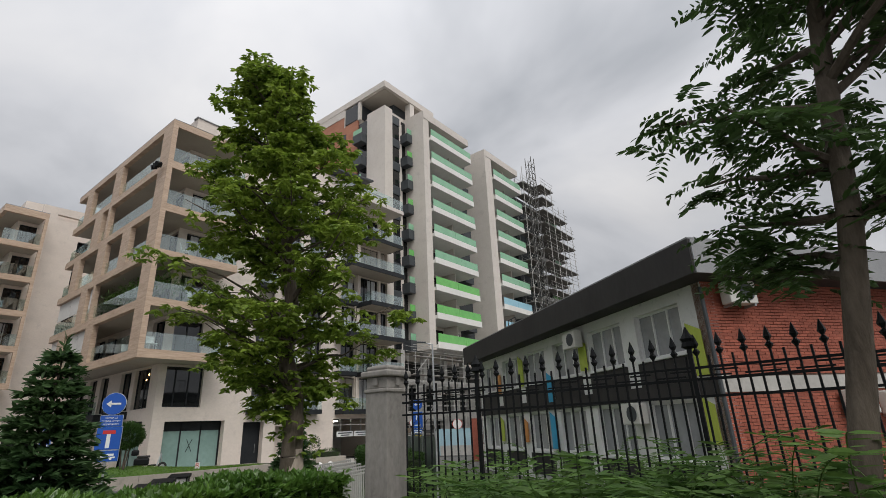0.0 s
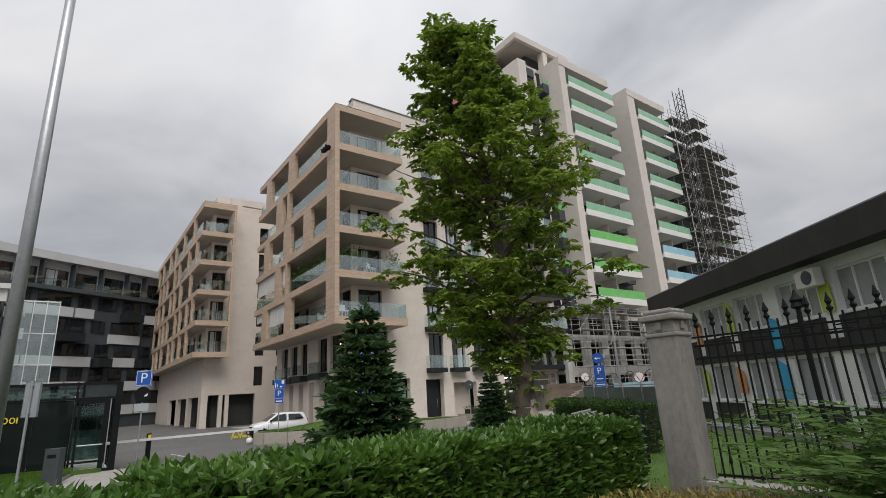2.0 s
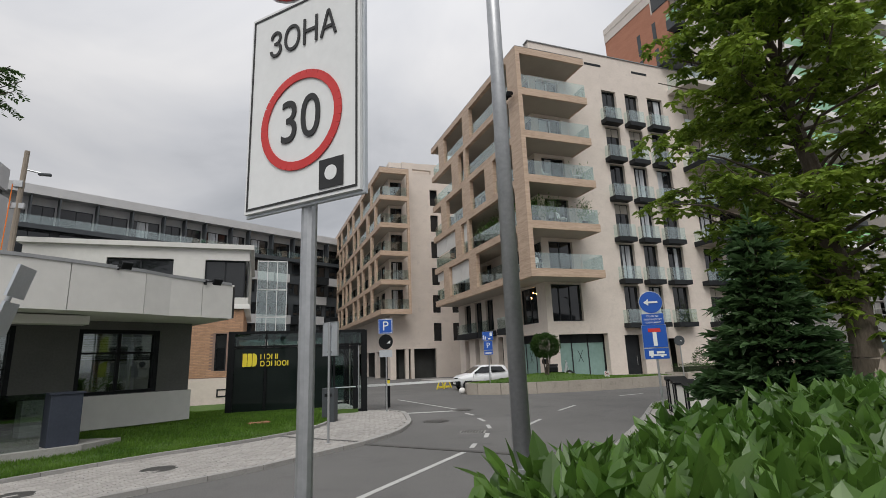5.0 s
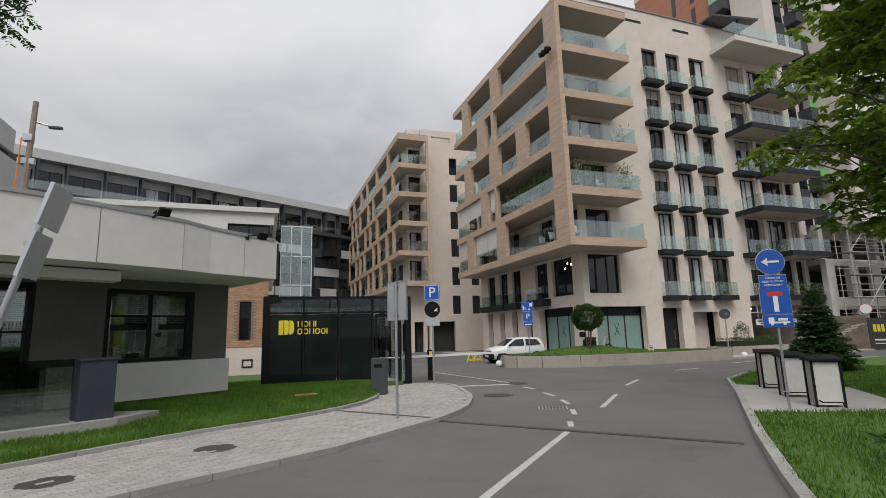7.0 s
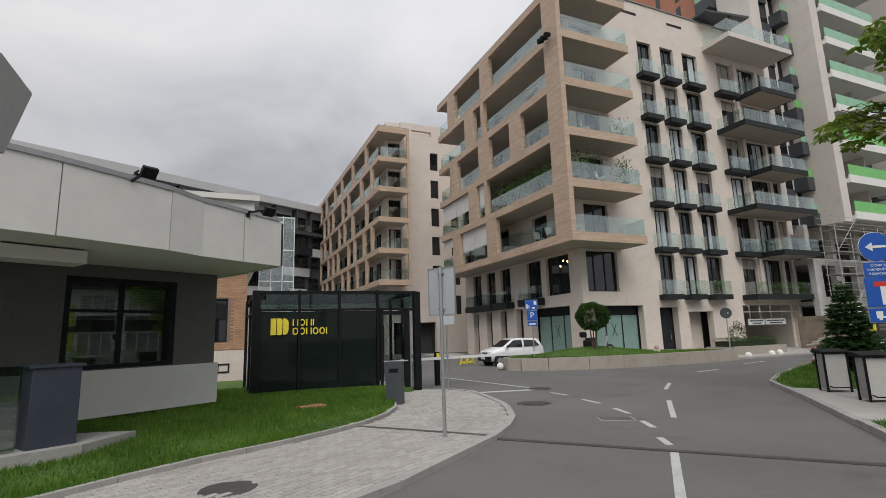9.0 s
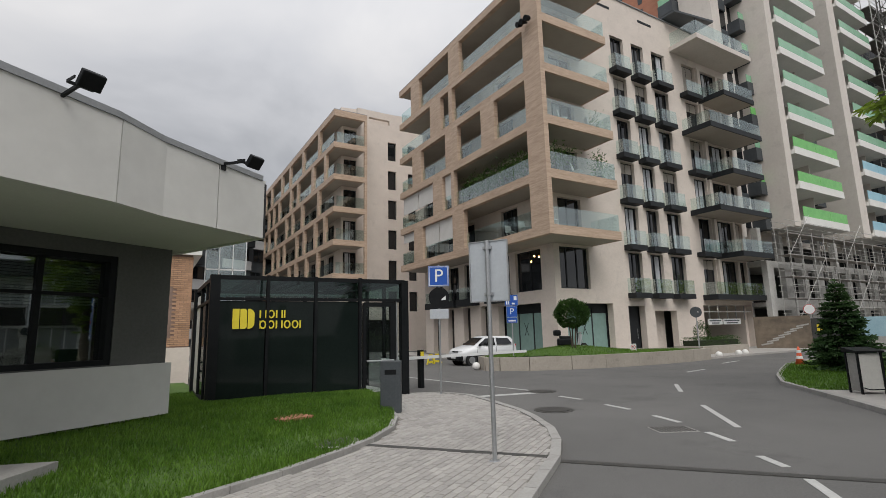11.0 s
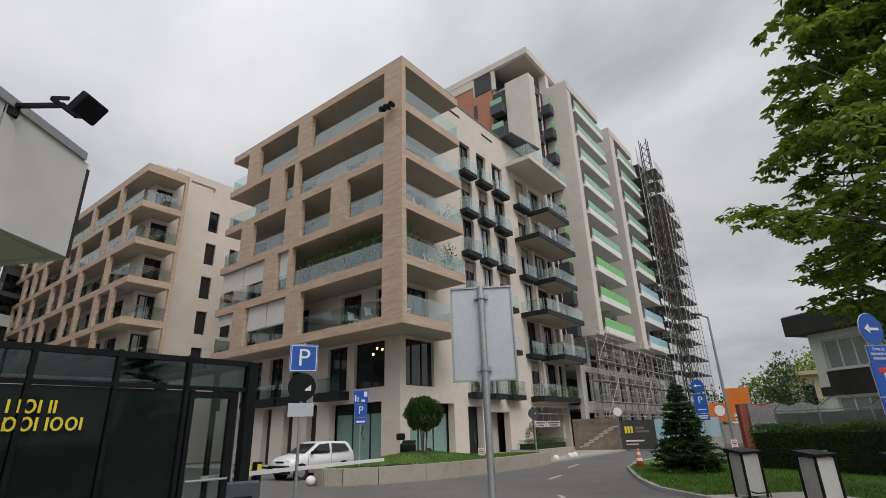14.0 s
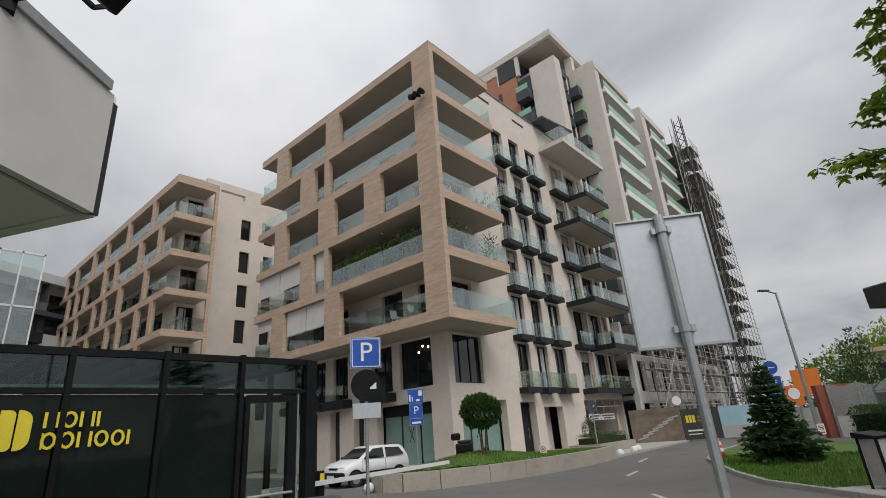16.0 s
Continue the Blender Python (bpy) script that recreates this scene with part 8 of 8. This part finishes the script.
# ---- buildings beyond the office lawn ----
def brick_house():
    ob = thing("brick_house", "orange brick house with a white upper storey and stone base", "house", (-26.0, 3.0, 0))
    rnd = random.Random(12)
    part("wall", Mesh().wall("y", 0.03, 0.3, 0, 10.0, 0, 4.9, [(8.7, 9.25, 1.7, 3.6)]).box(9.7, 0.33, 0, 10.0, 9, 4.9), MORTAR, ob)
    br = Mesh()
    z, row = 1.4, 0
    while z < 4.8:
        x = 5.0 + (0.13 if row % 2 else 0)
        while x < 10.0:
            if not (8.45 < x < 9.25 and 1.65 < z < 3.6):
                br.box(x, 0.01 - rnd.uniform(0, 0.006), z, min(x + 0.245, 10.0), 0.03, z + 0.066)
            x += 0.257
        y = 0.04
        while y < 8.8:
            br.box(10.0, y, z, 10.02, y + 0.245, z + 0.066)
            y += 0.257
        z += 0.078
        row += 1
    tagged(part("brick", br, BRICKO, ob, "orange facing bricks"), kind="stuff")
    part("stone_base", Mesh().box(0, -0.08, 0, 10.06, 0.03, 1.35).box(10.0, 0.03, 0, 10.06, 9, 1.35), STONE, ob)
    window(ob, "y", 0.15, 8.7, 1.7, 0.55, 1.9, 0)
    window(ob, "y", -0.1, 8.9, 0.4, 0.5, 0.4, 0)
    part("string_course", Mesh().box(0, -0.15, 4.9, 10.3, 9, 5.15), WHITEB, ob)
    up = Mesh().wall("y", -0.1, 0.3, 0, 10.2, 5.15, 8.1, [(8.0, 10.2, 5.5, 7.5), (3.5, 6.5, 6.3, 7.5)])
    up.box(9.9, 1.6, 5.15, 10.2, 9, 8.1)
    part("upper_wall", up, PANEL, ob, "smooth white upper storey")
    window(ob, "y", 0.05, 8.0, 5.5, 2.0, 2.0, 1)
    window(ob, "y", 0.05, 3.5, 6.3, 3.0, 1.2, 1)
    part("corner_glass", Mesh().box(10.1, 0.2, 5.5, 10.14, 1.6, 7.5), PANE, ob)
    part("roof", Mesh().box(-0.2, -0.3, 8.1, 10.4, 9, 8.35), PANEL, ob)
    bar = Mesh()
    for i in range(4):
        bar.box(10.6 + i * 0.55, 2.0, 3.0, 10.64 + i * 0.55, 2.04, 8.0)
    for z in (3.0, 4.6, 6.2, 7.9):
        bar.box(10.6, 2.0, z, 12.3, 2.04, z + 0.06)
    lob = part("lobby_door", Mesh().box(10.3, 3.0, 0.05, 10.4, 3.08, 2.5).box(11.3, 3.0, 0.05, 11.4, 3.08, 2.5).box(10.4, 3.0, 2.4, 11.3, 3.08, 2.5).box(10.4, 3.0, 1.9, 11.3, 3.08, 1.98).box(10.4, 3.0, 0.05, 11.3, 3.08, 0.2), SIGNW, ob, "white-framed glazed side door")
    part("pane", Mesh().box(10.4, 3.03, 0.2, 11.3, 3.05, 2.4), PANE, lob)
    part("lobby_wall", Mesh().box(11.4, 3.0, 0.05, 13.6, 3.2, 2.7).box(10.06, 3.2, 2.5, 13.6, 3.4, 3.0), PANEL, ob, "white lobby wall")
    part("canopy", Mesh().box(10.02, 1.4, 2.9, 13.2, 5.0, 3.15), PANEL, ob, "thin white canopy slab")
    sh_ = part("stair_screen", bar, SIGNW, ob, "white-framed glass stair screen")
    part("pane", Mesh().box(10.62, 2.05, 3.0, 12.28, 2.07, 7.9), RAILG, sh_, shadow=False)


brick_house()


def far_block():
    A, B = Vector((-38.2, 35.0, 0)), Vector((-2.9, 53.6, 0))
    L = (B - A).length + 12
    ob = thing("apartment_building", "long dark apartment block with white balcony bands and set-back attic", "building", tuple(A), math.degrees(math.atan2(B.y - A.y, B.x - A.x)))
    rnd = random.Random(15)
    part("wall", Mesh().box(-30, 0.6, 0, L, 10, 17.0), GREYFR, ob, "dark grey facade")
    part("attic_wall", Mesh().box(-30, 1.6, 17.0, L, 10, 20.4), FARW, ob, "pale set-back attic")
    part("attic_roof", Mesh().box(-30, 0.3, 20.4, L, 10, 21.4), FARW, ob)
    part("attic_slab", Mesh().box(-30, -0.2, 16.6, L, 1.6, 17.1), GREYFR, ob)
    for s in range(5):
        z = 1.6 + s * 3.0
        x = -28.0
        while x < L - 2:
            w = rnd.choice([2.2, 3.0, 4.2])
            kind = rnd.random()
            if kind < 0.5:
                part("band", Mesh().box(x, 0.3, z, x + w, 0.6, z + 1.2), FARW, ob, "white parapet band")
            elif kind < 0.75:
                b = part("balcony", Mesh().box(x, -1.0, z - 0.1, x + w * 0.8, 0.6, z + 1.0), DARKFR, ob, "dark metal balcony")
            window(ob, "y", 0.5, x + 0.2, z + 1.25, w - 0.5, 1.6, 1)
            x += w + 0.25
    x = -28.0
    while x < L - 2:
        w = rnd.choice([2.5, 3.5])
        wi = window(ob, "y", 1.5, x, 17.3, w - 0.4, 2.2, 1, rnd.choice([None, None, (0.2, 0.6)]))
        part("fin", Mesh().box(x - 0.2, 0.4, 17.1, x - 0.05, 1.6, 20.4), GREYFR, ob)
        x += w
    g = part("balcony", Mesh().box(-30, -0.15, 17.1, L, -0.12, 18.0), RAILG, ob, shadow=False)


FARW = material("pale_grey_band", (0.46, 0.46, 0.46), (0.54, 0.54, 0.54), 0.8, scale=0.6, bump=0.04)
far_block()
wt = thing("white_block", "plain pale concrete block with a dark attic band", "building", (-44.6, 14, 0))
part("wall", Mesh().box(0, 0, 0, 10.8, 8, 15.2), FARW, wt)
part("attic", Mesh().box(0, 1, 15.2, 9.6, 8, 16.4), DARKW, wt)
part("attic_roof", Mesh().box(0, 0.6, 16.4, 9.9, 8, 18.2), FARW, wt)

# a paved passage behind the kiosk and a closing wall beyond the lane
setting("pavement_4", Mesh().slab([(-15.8, 0.5), (-11.2, -1.5), (-11.0, 24), (-15.6, 24)], -0.1, 0.05), PAVER, "paved passage behind the kiosk", "pavement")


# ---- paving blocks of the footway, one by one where the walk passes ----
def pavers():
    lane = ROAD_EDGE + [(-12.5, -6.2)] + LAWN_EDGE[::-1] + [(-30, -22.5)]
    ob = thing("paver_field", "pale concrete paving blocks in running bond", "paving", (0, 0, 0), kind="structure")
    bw, bl, gap = 0.10, 0.20, 0.006
    ang = radians(33)
    c, s = math.cos(ang), math.sin(ang)
    unit = Mesh()
    unit.v = [(0, 0, 0), (bl - gap, 0, 0), (bl - gap, bw - gap, 0), (0, bw - gap, 0), (0.004, 0.004, 0.014), (bl - gap - 0.004, 0.004, 0.014), (bl - gap - 0.004, bw - gap - 0.004, 0.014), (0.004, bw - gap - 0.004, 0.014)]
    unit.f = [(4, 5, 6, 7), (0, 1, 5, 4), (1, 2, 6, 5), (2, 3, 7, 6), (3, 0, 4, 7)]
    me = unit.data("paver")
    me.materials.append(PAVER)
    rnd = random.Random(17)
    rest, single = Mesh(), 0
    for j in range(-60, 130):
        for i in range(-60, 60):
            u, v = (i + (0.5 if j % 2 else 0)) * bl, j * bw
            x, y = -15.5 + u * c - v * s, -13.5 + u * s + v * c
            if x < -21.5 or not (inside(lane, x, y) and inside(lane, x + bl * c, y + bl * s) and inside(lane, x - bw * s, y + bw * c)):
                continue
            z = 0.06 + rnd.uniform(-0.0025, 0.0025)
            if single < 300 and -16.6 < x < -14.6 and -15.4 < y < -12.6:
                part("paver", me, None, ob, at=pose(x, y, z, 0, 0, 33))
                single += 1
            else:
                n = len(rest.v)
                rest.v += [(x + a * c - b * s, y + a * s + b * c, z + d) for a, b, d in unit.v]
                rest.f += [tuple(n + k for k in q) for q in unit.f]
    tagged(part("paver_rest", rest, PAVER, ob), kind="stuff")


pavers()
